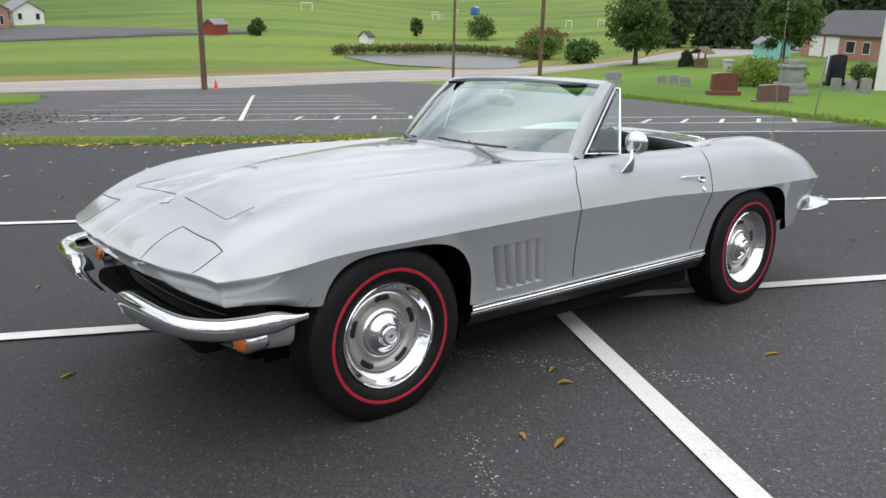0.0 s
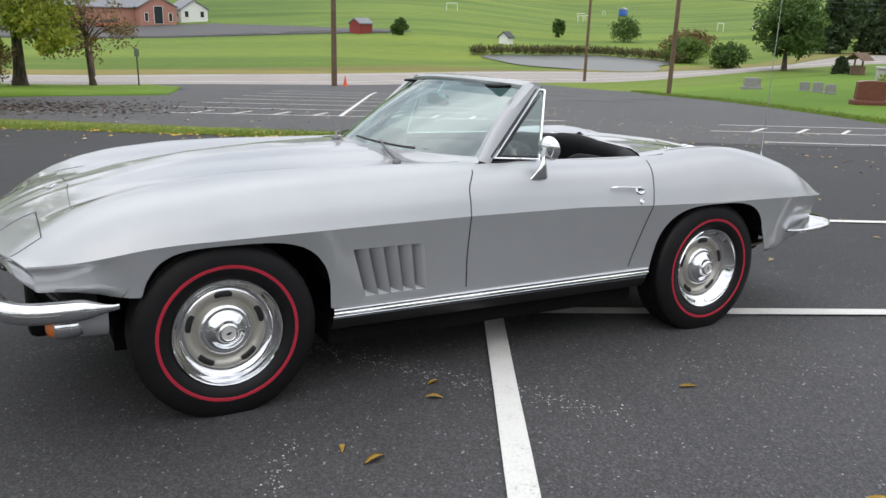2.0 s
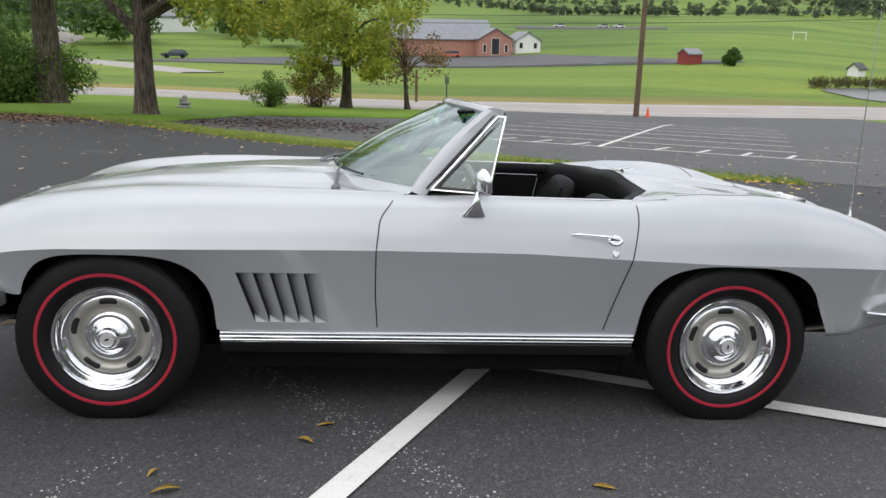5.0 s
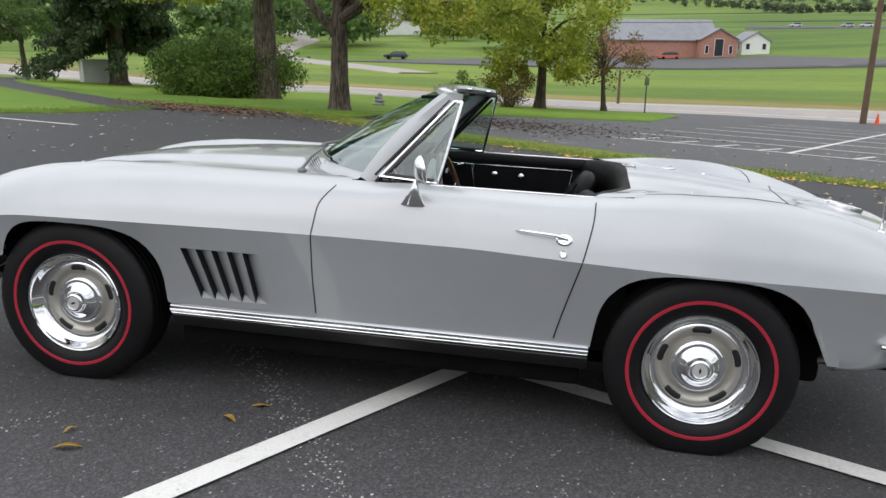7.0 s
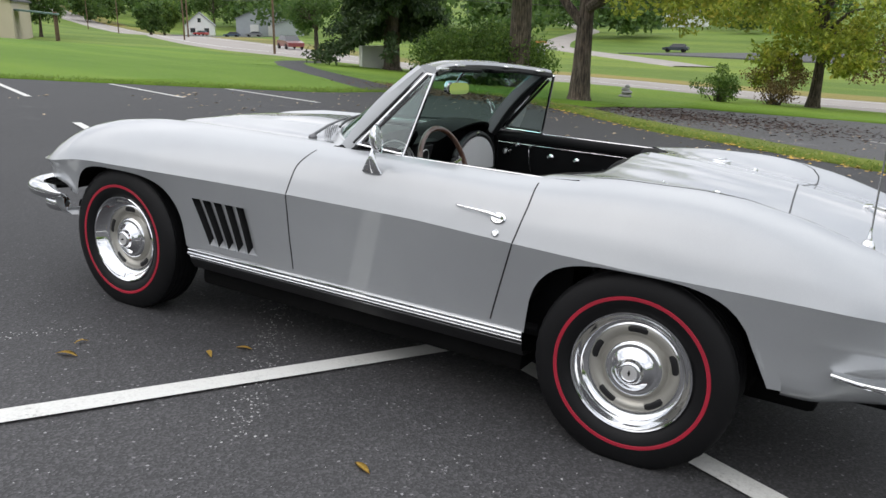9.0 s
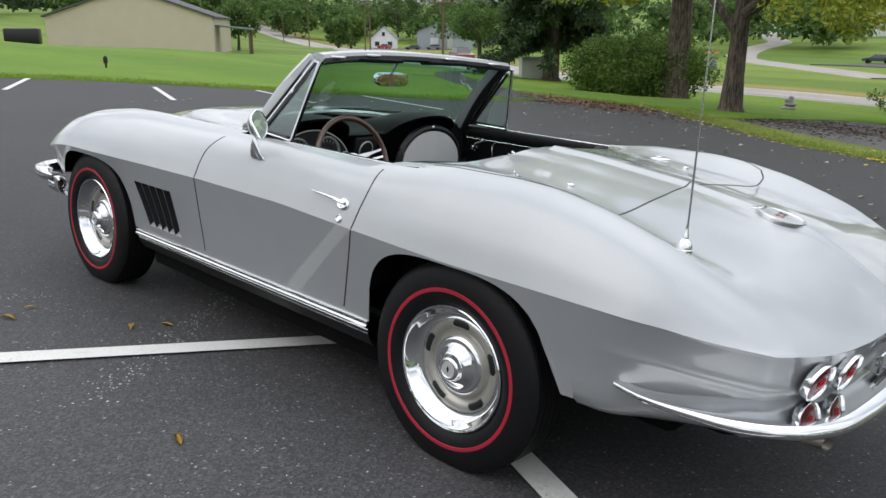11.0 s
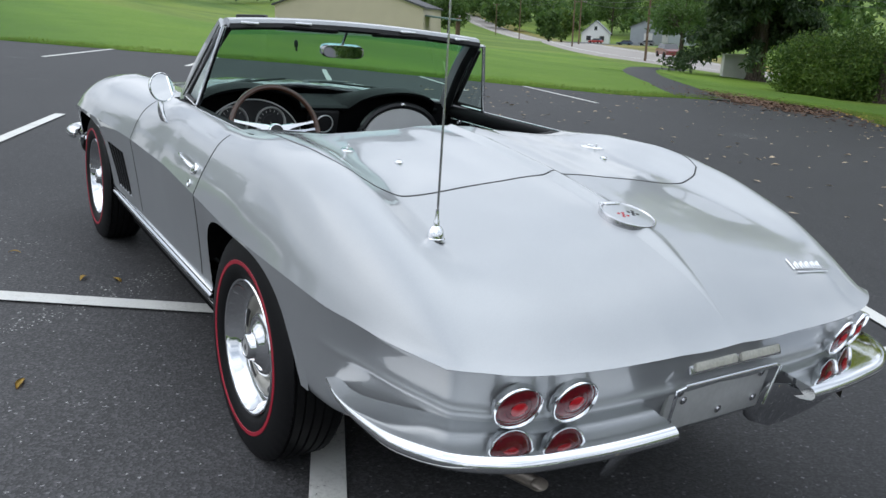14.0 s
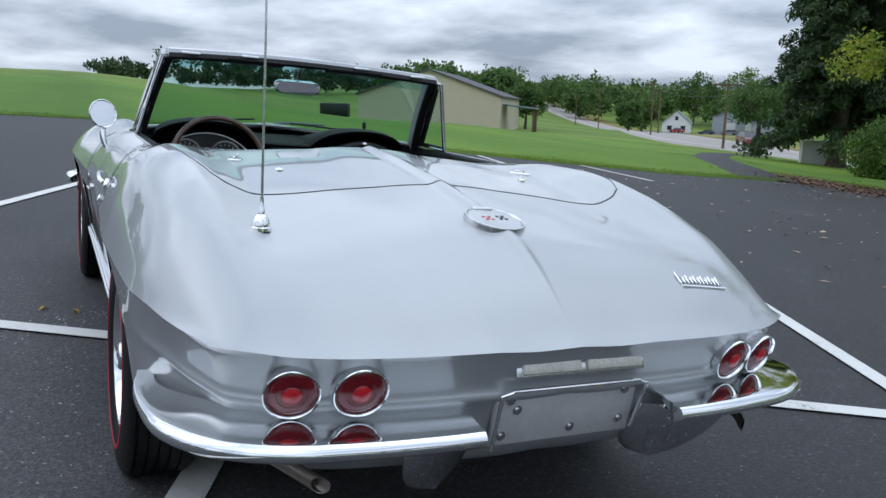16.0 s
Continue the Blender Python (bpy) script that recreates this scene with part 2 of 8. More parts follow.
VINYL = material("black_vinyl", (0.006, 0.006, 0.0065), 0.50, 0, 0.3, 10, 260, 0.35, dist=0.002)
CARPET = material("black_carpet", (0.006, 0.006, 0.0065), 0.95, 0, 0.3, 20, 300, 0.5)
VINYL.node_tree.nodes["Principled BSDF"].inputs["Specular IOR Level"].default_value = 0.08
UNDER = material("underbody_black", (0.004, 0.004, 0.004), 0.9, 0, 0.4, 6, 60, 0.3)
UNDER.node_tree.nodes["Principled BSDF"].inputs["Specular IOR Level"].default_value = 0.1
GLASS = glass("tinted_glass", (0.62, 0.84, 0.75), clear=0.20)
GLASS_BAND = glass("shade_band_glass", (0.34, 0.62, 0.60))
GLASS_CLEAR = glass("clear_glass", (0.76, 0.90, 0.86))
MIRROR = plain("mirror_glass", (0.86, 0.87, 0.88), 0.015, 1.0)
RED_LENS = material("red_lens", (0.12, 0.003, 0.007), 0.10, 0, 0.35, 30, 240, 0.1, coat=0.2)
RED_CORE = material("red_lens_core", (0.42, 0.010, 0.016), 0.15, 0, 0.2, 30, 200, 0.15, coat=0.3)
AMBER = material("amber_lens", (0.65, 0.16, 0.015), 0.2, 0, 0.25, 30, 260, 0.4, coat=1.0)
WOOD_RIM = material("walnut_rim", (0.075, 0.036, 0.022), 0.3, 0, 0.3, 30, 160, 0.1, coat=0.6)
ASPHALT = asphalt_mat("asphalt_sealed", (0.019, 0.0192, 0.0204), (0.035, 0.0353, 0.0368), patchy=(-0.6, 1.9, 0))
ASPHALT_OLD = asphalt_mat("asphalt_worn", (0.050, 0.050, 0.051), (0.085, 0.084, 0.083), 0.5)
CONCRETE = material("road_concrete", (0.30, 0.275, 0.25), 0.85, 0, 0.18, 0.4, 12, 0.3, dist=0.01)
GRASS = grass_mat("grass", (0.096, 0.160, 0.026), (0.165, 0.248, 0.040), (0.26, 0.30, 0.065))
LAWN = grass_mat("lawn", (0.088, 0.175, 0.020), (0.140, 0.25, 0.028), (0.21, 0.28, 0.05))
STRIP = grass_mat("strip_grass", (0.105, 0.150, 0.026), (0.175, 0.225, 0.040), (0.26, 0.25, 0.07))
VERGE = grass_mat("dry_verge", (0.16, 0.16, 0.045), (0.25, 0.23, 0.075), (0.36, 0.29, 0.12))
PAINT_LINE = line_paint()


# ---- geometry helpers ----
def link_bm(name, bm, mats, smooth=True):
    me = bpy.data.meshes.new(name)
    bm.to_mesh(me)
    bm.free()
    for m in (mats if isinstance(mats, (list, tuple)) else [mats]):
        me.materials.append(m)
    if smooth:
        me.polygons.foreach_set("use_smooth", [True] * len(me.polygons))
    return new(name, me)


def part(name, bm, mat, parent, label="", smooth=True, sharp=35):
    ob = link_bm(name, bm, mat, smooth)
    if smooth and sharp:
        ob.data.set_sharp_from_angle(angle=radians(sharp))
    ob.parent = parent
    if label:
        ob["label"] = label
    return ob


def from_arrays(name, verts, faces, mat, smooth=False):
    """A mesh from an array of points and an array of quads or triangles."""
    me = bpy.data.meshes.new(name)
    verts, faces = np.asarray(verts, np.float32), np.asarray(faces, np.int32)
    k = faces.shape[1]
    me.vertices.add(len(verts)); me.vertices.foreach_set("co", verts.ravel())
    me.loops.add(faces.size); me.loops.foreach_set("vertex_index", faces.ravel())
    me.polygons.add(len(faces)); me.polygons.foreach_set("loop_start", np.arange(len(faces), dtype=np.int32) * k)
    me.update(calc_edges=True)
    me.polygons.foreach_set("use_smooth", [smooth] * len(faces))
    me.materials.append(mat)
    me.validate()
    return new(name, me)


def thing(name, m, label, category, group="", kind=""):
    e = new(name)
    e.empty_display_size = 0.1
    e.matrix_world = m
    return tagged(e, label, category, group, kind)


def box_bm(bm, sx, sy, sz, m=None, bevel=0.0, seg=2):
    """A box of full sizes, centred, moved by m."""
    r = bmesh.ops.create_cube(bm, size=1.0, matrix=Matrix.Diagonal((sx, sy, sz, 1)))
    vs = r["verts"]
    if bevel:
        es = list({e for v in vs for e in v.link_edges})
        b = bmesh.ops.bevel(bm, geom=es, offset=bevel, segments=seg, affect="EDGES", profile=0.5)
        vs = list({v for f in b["faces"] for v in f.verts} | {v for v in vs if v.is_valid})
    if m is not None:
        bmesh.ops.transform(bm, matrix=m, verts=vs)
    return bm


def lathe_bm(bm, profile, seg=48, m=None, closed=False):
    """Turns (radius, height) pairs about z."""
    rings = []
    for r, h in profile:
        if r < 1e-6:
            rings.append([bm.verts.new((0, 0, h))] * seg)
        else:
            rings.append([bm.verts.new((r * math.cos(2 * math.pi * i / seg), r * math.sin(2 * math.pi * i / seg), h)) for i in range(seg)])
    pairs = list(zip(rings, rings[1:])) + ([(rings[-1], rings[0])] if closed else [])
    for a, b in pairs:
        for i in range(seg):
            j = (i + 1) % seg
            q = [a[i], a[j], b[j], b[i]]
            q = [v for k, v in enumerate(q) if v not in q[:k]]
            if len(q) > 2:
                bm.faces.new(q)
    if m is not None:
        bmesh.ops.transform(bm, matrix=m, verts=list({v for r in rings for v in r}))
    return bm


def tube_bm(bm, pts, radius, seg=8, cap=True, flat=1.0, normal=None):
    """A round (or flattened) bar along points; radius may be a list."""
    pts = [Vector(p) for p in pts]
    rad = radius if isinstance(radius, (list, tuple)) else [radius] * len(pts)
    rings = []
    ref = Vector(normal) if normal else None
    for i, p in enumerate(pts):
        d = (pts[min(i + 1, len(pts) - 1)] - pts[max(i - 1, 0)]).normalized()
        a = ref if ref else (Vector((0, 0, 1)) if abs(d.z) < 0.9 else Vector((1, 0, 0)))
        s = d.cross(a).normalized()
        u = s.cross(d).normalized()
        rings.append([bm.verts.new(p + s * math.cos(2 * math.pi * k / seg) * rad[i] + u * math.sin(2 * math.pi * k / seg) * rad[i] * flat) for k in range(seg)])
    for a, b in zip(rings, rings[1:]):
        for k in range(seg):
            bm.faces.new((a[k], a[(k + 1) % seg], b[(k + 1) % seg], b[k]))
    if cap:
        bm.faces.new(rings[0][::-1]); bm.faces.new(rings[-1])
    return bm


def loft_bm(bm, rows, close_u=False, close_v=False, caps=False):
    """A skin over rows of equally many points."""
    vs = [[bm.verts.new(p) for p in r] for r in rows]
    n, k = len(vs), len(vs[0])
    for i in range(n if close_u else n - 1):
        for j in range(k if close_v else k - 1):
            a, b = vs[i], vs[(i + 1) % n]
            bm.faces.new((a[j], a[(j + 1) % k], b[(j + 1) % k], b[j]))
    if caps:
        bm.faces.new(vs[0][::-1]); bm.faces.new(vs[-1])
    return bm


def spline(pts, n):
    """n points of a smooth curve through pts."""
    P = np.array([tuple(p) for p in pts], float)
    d = np.r_[0, np.cumsum(np.linalg.norm(np.diff(P, axis=0), axis=1))]
    m = np.zeros_like(P)
    for i in range(len(P)):
        a, b = max(i - 1, 0), min(i + 1, len(P) - 1)
        m[i] = (P[b] - P[a]) / (d[b] - d[a])
    out = []
    for s in np.linspace(0, d[-1], n):
        i = min(max(np.searchsorted(d, s) - 1, 0), len(P) - 2)
        h = d[i + 1] - d[i]; t = (s - d[i]) / h
        out.append((2 * t**3 - 3 * t**2 + 1) * P[i] + (t**3 - 2 * t**2 + t) * h * m[i] + (-2 * t**3 + 3 * t**2) * P[i + 1] + (t**3 - t**2) * h * m[i + 1])
    return [Vector(p) for p in out]


def curve_at(xs, ys, soft=0.06):
    """A softened run of values over x."""
    xs, ys = np.array(xs, float), np.array(ys, float)
    if xs[0] > xs[-1]:
        xs, ys = xs[::-1], ys[::-1]
    k = np.linspace(-1, 1, 9)
    w = 1 - k * k * 0.8
    w /= w.sum()
    return lambda x: float((np.interp(x + k * soft, xs, ys) * w).sum())


# ---- ground ----
AZ = (-180, -150, -130, -115, -95, -65, -45, -25, 0, 40, 180)
RR = (28, 45, 60, 100, 160, 300, 600, 1200, 2600, 4200)
ZZ = (  # heights by azimuth and distance
    (-0.9, -1.2, -1.6, -2.0, -2.4, 0, 10, 30, 60, 60),
    (-1.6, -2.1, -2.5, -2.9, -3.2, 0, 12, 34, 110, 200),
    (-1.9, -3.0, -3.65, -4.3, -4.3, -3.2, 2, 26, 120, 240),
    (-1.9, -3.05, -3.6, -3.9, -1.7, 2.5, 16, 50, 120, 230),
    (-1.7, -2.85, -3.4, -4.2, -3.9, 2.0, 17, 54, 110, 210),
    (-1.1, -1.95, -2.6, -3.7, -4.0, 2, 16, 50, 100, 160),
    (-0.5, -1.05, -1.55, -2.2, -2.8, -3.9, 6, 22, 60, 90),
    (0.14, 0.12, -0.1, -1.3, -1.0, 2, 10, 22, 40, 60),
    (0.95, 1.6, 2.3, 4.0, 6.3, 6.2, 6, 6, 20, 40),
    (1.7, 2.6, 3.4, 5.0, 7.0, 8, 8, 8, 20, 40),
    (-0.9, -1.2, -1.6, -2.0, -2.4, 0, 10, 30, 60, 60))
_zt = np.array(ZZ, float)


def lot_z(x, y):
    return (UP.x * x + UP.y * y) / UP.z


def smooth01(t):
    t = min(max(t, 0.0), 1.0)
    return t * t * (3 - 2 * t)


def land(x, y):
    """Height of the ground in the upright world."""
    r = math.hypot(x, y)
    flat = lot_z(x, y)
    if r < 26:
        return flat
    az = math.degrees(math.atan2(y, x))
    i = max(k for k in range(len(AZ) - 1) if AZ[k] <= az)
    f = (az - AZ[i]) / (AZ[i + 1] - AZ[i])
    f = smooth01(f)
    lr = [math.log(v) for v in RR]
    za, zb = np.interp(math.log(r), lr, _zt[i]), np.interp(math.log(r), lr, _zt[i + 1])
    z = za * (1 - f) + zb * f
    # a shallow hollow under the grove
    z -= 0.42 * math.exp(-((x - 11.9) / 4.5) ** 2 - ((y + 28.0) / 5.0) ** 2) * smooth01((r - 26) / 3)
    dp = math.hypot((x + 63) / 24, (y + 77) / 17)
    if dp < 1.5:
        z = z + (-4.5 - z) * (1 - smooth01((dp - 0.9) / 0.6))
    if r > 130:
        z += (noise.noise((x * 0.011, y * 0.011, 3.0)) * 1.6 + noise.noise((x * 0.0035, y * 0.0035, 9.0)) * 5) * smooth01((r - 130) / 200)
    if r > 1500:
        z += (noise.noise((x * 0.0011, y * 0.0011, 5.0)) * 60) * smooth01((r - 1500) / 800)
    return flat + (z - flat) * smooth01((r - 26) / 9)


def stand(x, y, lift=0.0):
    """World point on the ground above the plan place x, y."""
    return Vector((x, y, land(x, y) + lift))


def ground_sheet():
    rs = [0.0] + list(np.geomspace(4, 4500, 92))
    n = 180
    verts, faces = [(0, 0, lot_z(0, 0) - 0.03)], []
    for r in rs[1:]:
        for k in range(n):
            a = 2 * math.pi * k / n
            x, y = r * math.cos(a), r * math.sin(a)
            verts.append((x, y, land(x, y) - 0.03))
    bm = bmesh.new()
    vs = [bm.verts.new(v) for v in verts]
    for k in range(n):
        bm.faces.new((vs[0], vs[1 + k], vs[1 + (k + 1) % n]))
    for i in range(len(rs) - 2):
        a, b = 1 + i * n, 1 + (i + 1) * n
        for k in range(n):
            bm.faces.new((vs[a + k], vs[b + k], vs[b + (k + 1) % n], vs[a + (k + 1) % n]))
    ob = link_bm("ground", bm, GRASS)
    return tagged(ob, "rolling green meadow running to the far hills", "ground", kind="structure")


def sheet(name, outline, mat, lift, label, category="ground", cell=1.2, ragged=0.0, kind="structure"):
    """A sheet over a plan outline that follows the ground, cut into cells."""
    bm = bmesh.new()
    pts = []
    for (ax, ay), (bx, by) in zip(outline, outline[1:] + outline[:1]):
        k = max(1, int(math.hypot(bx - ax, by - ay) / (0.35 if ragged else 3)))
        for i in range(k):
            f = i / k
            x, y = ax + (bx - ax) * f, ay + (by - ay) * f
            j = ragged * (noise.noise((x * 1.7, y * 1.7, 1)) + 0.6 * noise.noise((x * 5, y * 5, 4)))
            dx, dy = by - ay, ax - bx
            l = math.hypot(dx, dy)
            pts.append((x + dx / l * j, y + dy / l * j))
    f = bm.faces.new([bm.verts.new((x, y, 0)) for x, y in pts])
    bmesh.ops.triangulate(bm, faces=[f])
    xs, ys = [p[0] for p in pts], [p[1] for p in pts]
    for c in np.arange(math.floor(min(xs)), max(xs), cell * 4):
        bmesh.ops.bisect_plane(bm, geom=bm.verts[:] + bm.edges[:] + bm.faces[:], plane_co=(c, 0, 0), plane_no=(1, 0, 0))
    for c in np.arange(math.floor(min(ys)), max(ys), cell * 4):
        bmesh.ops.bisect_plane(bm, geom=bm.verts[:] + bm.edges[:] + bm.faces[:], plane_co=(0, c, 0), plane_no=(0, 1, 0))
    for v in bm.verts:
        v.co.z = land(v.co.x, v.co.y) + lift
    bmesh.ops.recalc_face_normals(bm, faces=bm.faces[:])
    if bm.faces and sum(f.normal.z for f in bm.faces) < 0:
        bmesh.ops.reverse_faces(bm, faces=bm.faces[:])
    if lift > 0.025:
        rim = [e for e in bm.edges if len(e.link_faces) == 1]
        r = bmesh.ops.extrude_edge_only(bm, edges=rim)
        for v in (g for g in r["geom"] if isinstance(g, bmesh.types.BMVert)):
            v.co.z -= lift + 0.02
    ob = link_bm(name, bm, mat)
    return tagged(ob, label, category, kind=kind)


def strip_line(name, a, b, width, mat, lift=0.016, label="white painted parking line on the asphalt", group="parking lines"):
    """A painted line on the ground, cut so that it follows it."""
    a, b = Vector((*a, 0)), Vector((*b, 0))
    d = (b - a).normalized()
    s = Vector((-d.y, d.x, 0)) * width / 2
    n = max(2, int((b - a).length / 0.5))
    bm = bmesh.new()
    rows = []
    for i in range(n + 1):
        p = a + (b - a) * i / n
        w = 1 + 0.05 * noise.noise((p.x * 3, p.y * 3, 2))
        rows.append([(q.x, q.y, land(q.x, q.y) + lift) for q in (p + s * w, p - s * w)])
    loft_bm(bm, rows)
    if bm.faces[:][0].normal.z < 0:
        pass
    bmesh.ops.recalc_face_normals(bm, faces=bm.faces[:])
    ob = link_bm(name, bm, mat)
    return tagged(ob, label, "road marking", group, "structure")


ground_sheet()
LOT_EDGE = [(17.2, 30), (17.2, 3), (18.2, 0.2), (16.8, -2.6), (15.5, -6), (12.6, -9.8), (10.7, -12.5), (10.2, -16), (10.6, -17.7), (8.2, -18.6), (3.5, -35.5), (-3.4, -37.9), (-11, -39.2), (-30, -43.6), (-31, -33), (-22.6, -14.6), (-17.5, -6.3), (-16.8, -4.4), (-17, 4), (-17, 30)]
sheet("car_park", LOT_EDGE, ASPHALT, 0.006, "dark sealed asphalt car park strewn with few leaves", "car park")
sheet("lower_car_park", [(4.6, -16.2), (2.2, -14.2), (0.3, -12.8), (-3, -10.6), (-6.5, -8.6), (-12, -5.6), (-17.2, -5.4), (-17.6, -6.4), (-22.7, -14.7), (-31, -33.2), (-30, -43.4), (-11, -39.1), (-3.5, -37.8), (-4.5, -29), (4.5, -19.5)], ASPHALT_OLD, 0.012, "worn grey asphalt of the lower car park", "car park")
sheet("grass_strip", [(12, -17.8), (10.6, -17.8), (8.2, -18.0), (2.3, -12.3), (0.5, -11.3), (-1.65, -9.9), (-4.5, -9.0), (-6.6, -7.9), (-6.8, -8.4), (-3.0, -10.6), (0.3, -12.9), (2.2, -14.2), (4.2, -15.8), (8, -20), (12, -21)], STRIP, 0.03, "strip of lawn between the car parks", "grass", ragged=0.12)
sheet("grove_lawn", [(12, -17.9), (8, -18.4), (5.5, -17.2), (4.7, -19.5), (3.8, -22), (-3, -24.5), (-5.0, -33), (-4.4, -36.8), (4, -37.6), (14, -36.5), (26, -40), (32, -34), (24, -24)], LAWN, 0.034, "lawn under the trees by the road", "grass", ragged=0.15)
sheet("grave_lawn", [(-16.7, -4.5), (-17.6, -6.4), (-22.6, -14.4), (-31, -33), (-48, -38), (-75, -38), (-60, 12), (-20, 12)], LAWN, 0.03, "mown lawn of a small graveyard", "grass", ragged=0.1)
sheet("front_lawn", [(17.0, 30), (17.0, 3), (18, 0.2), (16.7, -2.6), (15.4, -6), (12.5, -9.8), (10.6, -12.5), (10.2, -16), (14, -19.5), (28, -32), (60, -55), (70, -10), (70, 30)], LAWN, 0.03, "wide mown lawn rising behind the car park", "grass", ragged=0.1)

# painted lines: the stalls round the car
L1, L2 = Vector((0.483, 0.876)), Vector((-0.910, 0.415))
strip_line("parking_line", (-1.765, -2.368), (2.425, 5.132), 0.106, PAINT_LINE)
strip_line("parking_line", (7.5, -3.445), (-5.2, 2.345), 0.105, PAINT_LINE, 0.0165)
strip_line("parking_line", (2.3, -4.44), (-9.0, 1.27), 0.105, PAINT_LINE)
strip_line("parking_line", (2.2, 2.0), (5.95, 0.40), 0.105, PAINT_LINE)
for a, b in (((16.2, -4.45), (13.0, -2.82)), ((13.9, -6.2), (10.9, -5.0)), ((13.2, -8.39), (10.15, -7.68)), ((11.8, -10.45), (8.6, -9.88)), ((17.0, -2.2), (13.6, -0.3))):
    strip_line("parking_line", a, b, 0.105, PAINT_LINE)
strip_line("parking_line", (-1.48, -15.8), (-10.3, -12.2), 0.11, PAINT_LINE, 0.02)
strip_line("parking_line", (-5.1, -14.2), (-14.2, -32.2), 0.11, PAINT_LINE, 0.0205)
for k in range(8):
    c = Vector((-6.0, -16.4)) + Vector((-0.452, -0.892)) * 2.35 * k
    strip_line("parking_line", c + Vector((0.92, -0.38)) * (4.4 - 0.1 * k), c - Vector((0.92, -0.38)) * 4.6, 0.11, PAINT_LINE, 0.02)
for k in range(9):
    c = Vector((-1.9, -15.6)) + Vector((-0.925, 0.38)) * 0.95 * k
    if abs(k - 4) > 0.5:
        strip_line("hatch_line", c, c + Vector((-0.75, -1.0)), 0.10, PAINT_LINE, 0.0205, "short slanted white hatch line", "hatch lines")
strip_line("parking_line", (-12.0, -9.1), (-18.0, -6.1), 0.11, PAINT_LINE, 0.02)
strip_line("parking_line", (-13.8, -10.5), (-19.4, -7.9), 0.11, PAINT_LINE, 0.02)
strip_line("parking_line", (-11.0, -6.8), (-15.8, -4.2), 0.11, PAINT_LINE, 0.02)
for k in range(6):
    c = Vector((-12.9, -8.7)) + Vector((-0.895, 0.445)) * 1.05 * k
    strip_line("hatch_line", c, c + Vector((-1.35, -0.75)), 0.10, PAINT_LINE, 0.0205, "short slanted white hatch line", "hatch lines")


def road(name, centre, width, mat, lift, label):
    pts = spline([(x, y, 0) for x, y in centre], 120)
    bm = bmesh.new()
    rows = []
    for i, p in enumerate(pts):
        d = (pts[min(i + 1, 119)] - pts[max(i - 1, 0)]).normalized()
        s = Vector((-d.y, d.x, 0)) * width / 2
        e = s.normalized() * min(0.45, width * 0.2)
        rows.append([(q.x, q.y, land(q.x, q.y) + h) for q, h in ((p - s - e, -0.06 if width > 1 else lift), (p - s, lift), (p - s * 0.33, lift), (p + s * 0.33, lift), (p + s, lift), (p + s + e, -0.06 if width > 1 else lift))])
    loft_bm(bm, rows)
    bmesh.ops.recalc_face_normals(bm, faces=bm.faces[:])
    return tagged(link_bm(name, bm, mat), label, "road", kind="structure")


ROAD = [(-230, -95), (-120, -62), (-60, -53), (-28, -49.3), (-11, -45.0), (-3, -43.8), (12, -43.4), (27, -46.6), (46, -55.2), (72, -72), (110, -99), (157, -135), (260, -185), (420, -250)]


def beside(line, d):
    out = []
    for i, (x, y) in enumerate(line):
        a, b = line[max(i - 1, 0)], line[min(i + 1, len(line) - 1)]
        k = math.hypot(b[0] - a[0], b[1] - a[1])
        out.append((x - (b[1] - a[1]) / k * d, y + (b[0] - a[0]) / k * d))
    return out


road("road", ROAD, 11.0, CONCRETE, 0.06, "pale country road with paved shoulders")
road("road_verge", beside(ROAD, -9.6), 7.5, VERGE, 0.05, "dry yellowish grass bank beyond the road")
for d in (3.7, -3.7):
    road("road_line", beside(ROAD, d), 0.16, PAINT_LINE, 0.075, "white edge line of the road")

# ---- the car ----
from mathutils.bvhtree import BVHTree

car = thing("sports_car", LOT @ pose(0, 0, 0.007), "silver sixties convertible sports car with its top down", "car")

# body lines over the length (nose +x)
waist_w = curve_at((-2.32, -2.28, -2.2, -2.05, -1.9, -1.6, -1.25, -0.8, -0.3, 0.2, 0.6, 1.0, 1.3, 1.7, 1.86, 1.95, 2.03), (0.742, 0.776, 0.815, 0.842, 0.857, 0.872, 0.880, 0.862, 0.850, 0.852, 0.866, 0.880, 0.882, 0.868, 0.848, 0.822, 0.765))
waist_z = curve_at((-2.32, -2.1, -1.6, -1.2, -0.8, -0.4, 0.2, 0.6, 1.0, 1.4, 1.6, 1.75, 1.9, 2.03), (0.655, 0.672, 0.682, 0.684, 0.692, 0.706, 0.706, 0.703, 0.698, 0.69, 0.678, 0.663, 0.645, 0.630))
crown_y = curve_at((-2.32, -2.0, -1.5, -1.1, -0.9, -0.7, 0.0, 0.3, 0.8, 1.2, 1.6, 1.9, 2.03), (0.69, 0.690, 0.684, 0.684, 0.696, 0.708, 0.705, 0.68, 0.64, 0.62, 0.635, 0.65, 0.66))
crown_z = curve_at((-2.32, -2.25, -2.17, -2.03, -1.94, -1.8, -1.68, -1.5, -1.36, -1.1, -0.9, -0.7, -0.2, 0.15, 0.5, 0.98, 1.2, 1.47, 1.66, 1.8, 1.92, 2.0, 2.03), (0.650, 0.690, 0.734, 0.792, 0.825, 0.864, 0.900, 0.933, 0.946, 0.943, 0.920, 0.904, 0.908, 0.905, 0.908, 0.907, 0.897, 0.866, 0.828, 0.783, 0.725, 0.668, 0.636), 0.05)
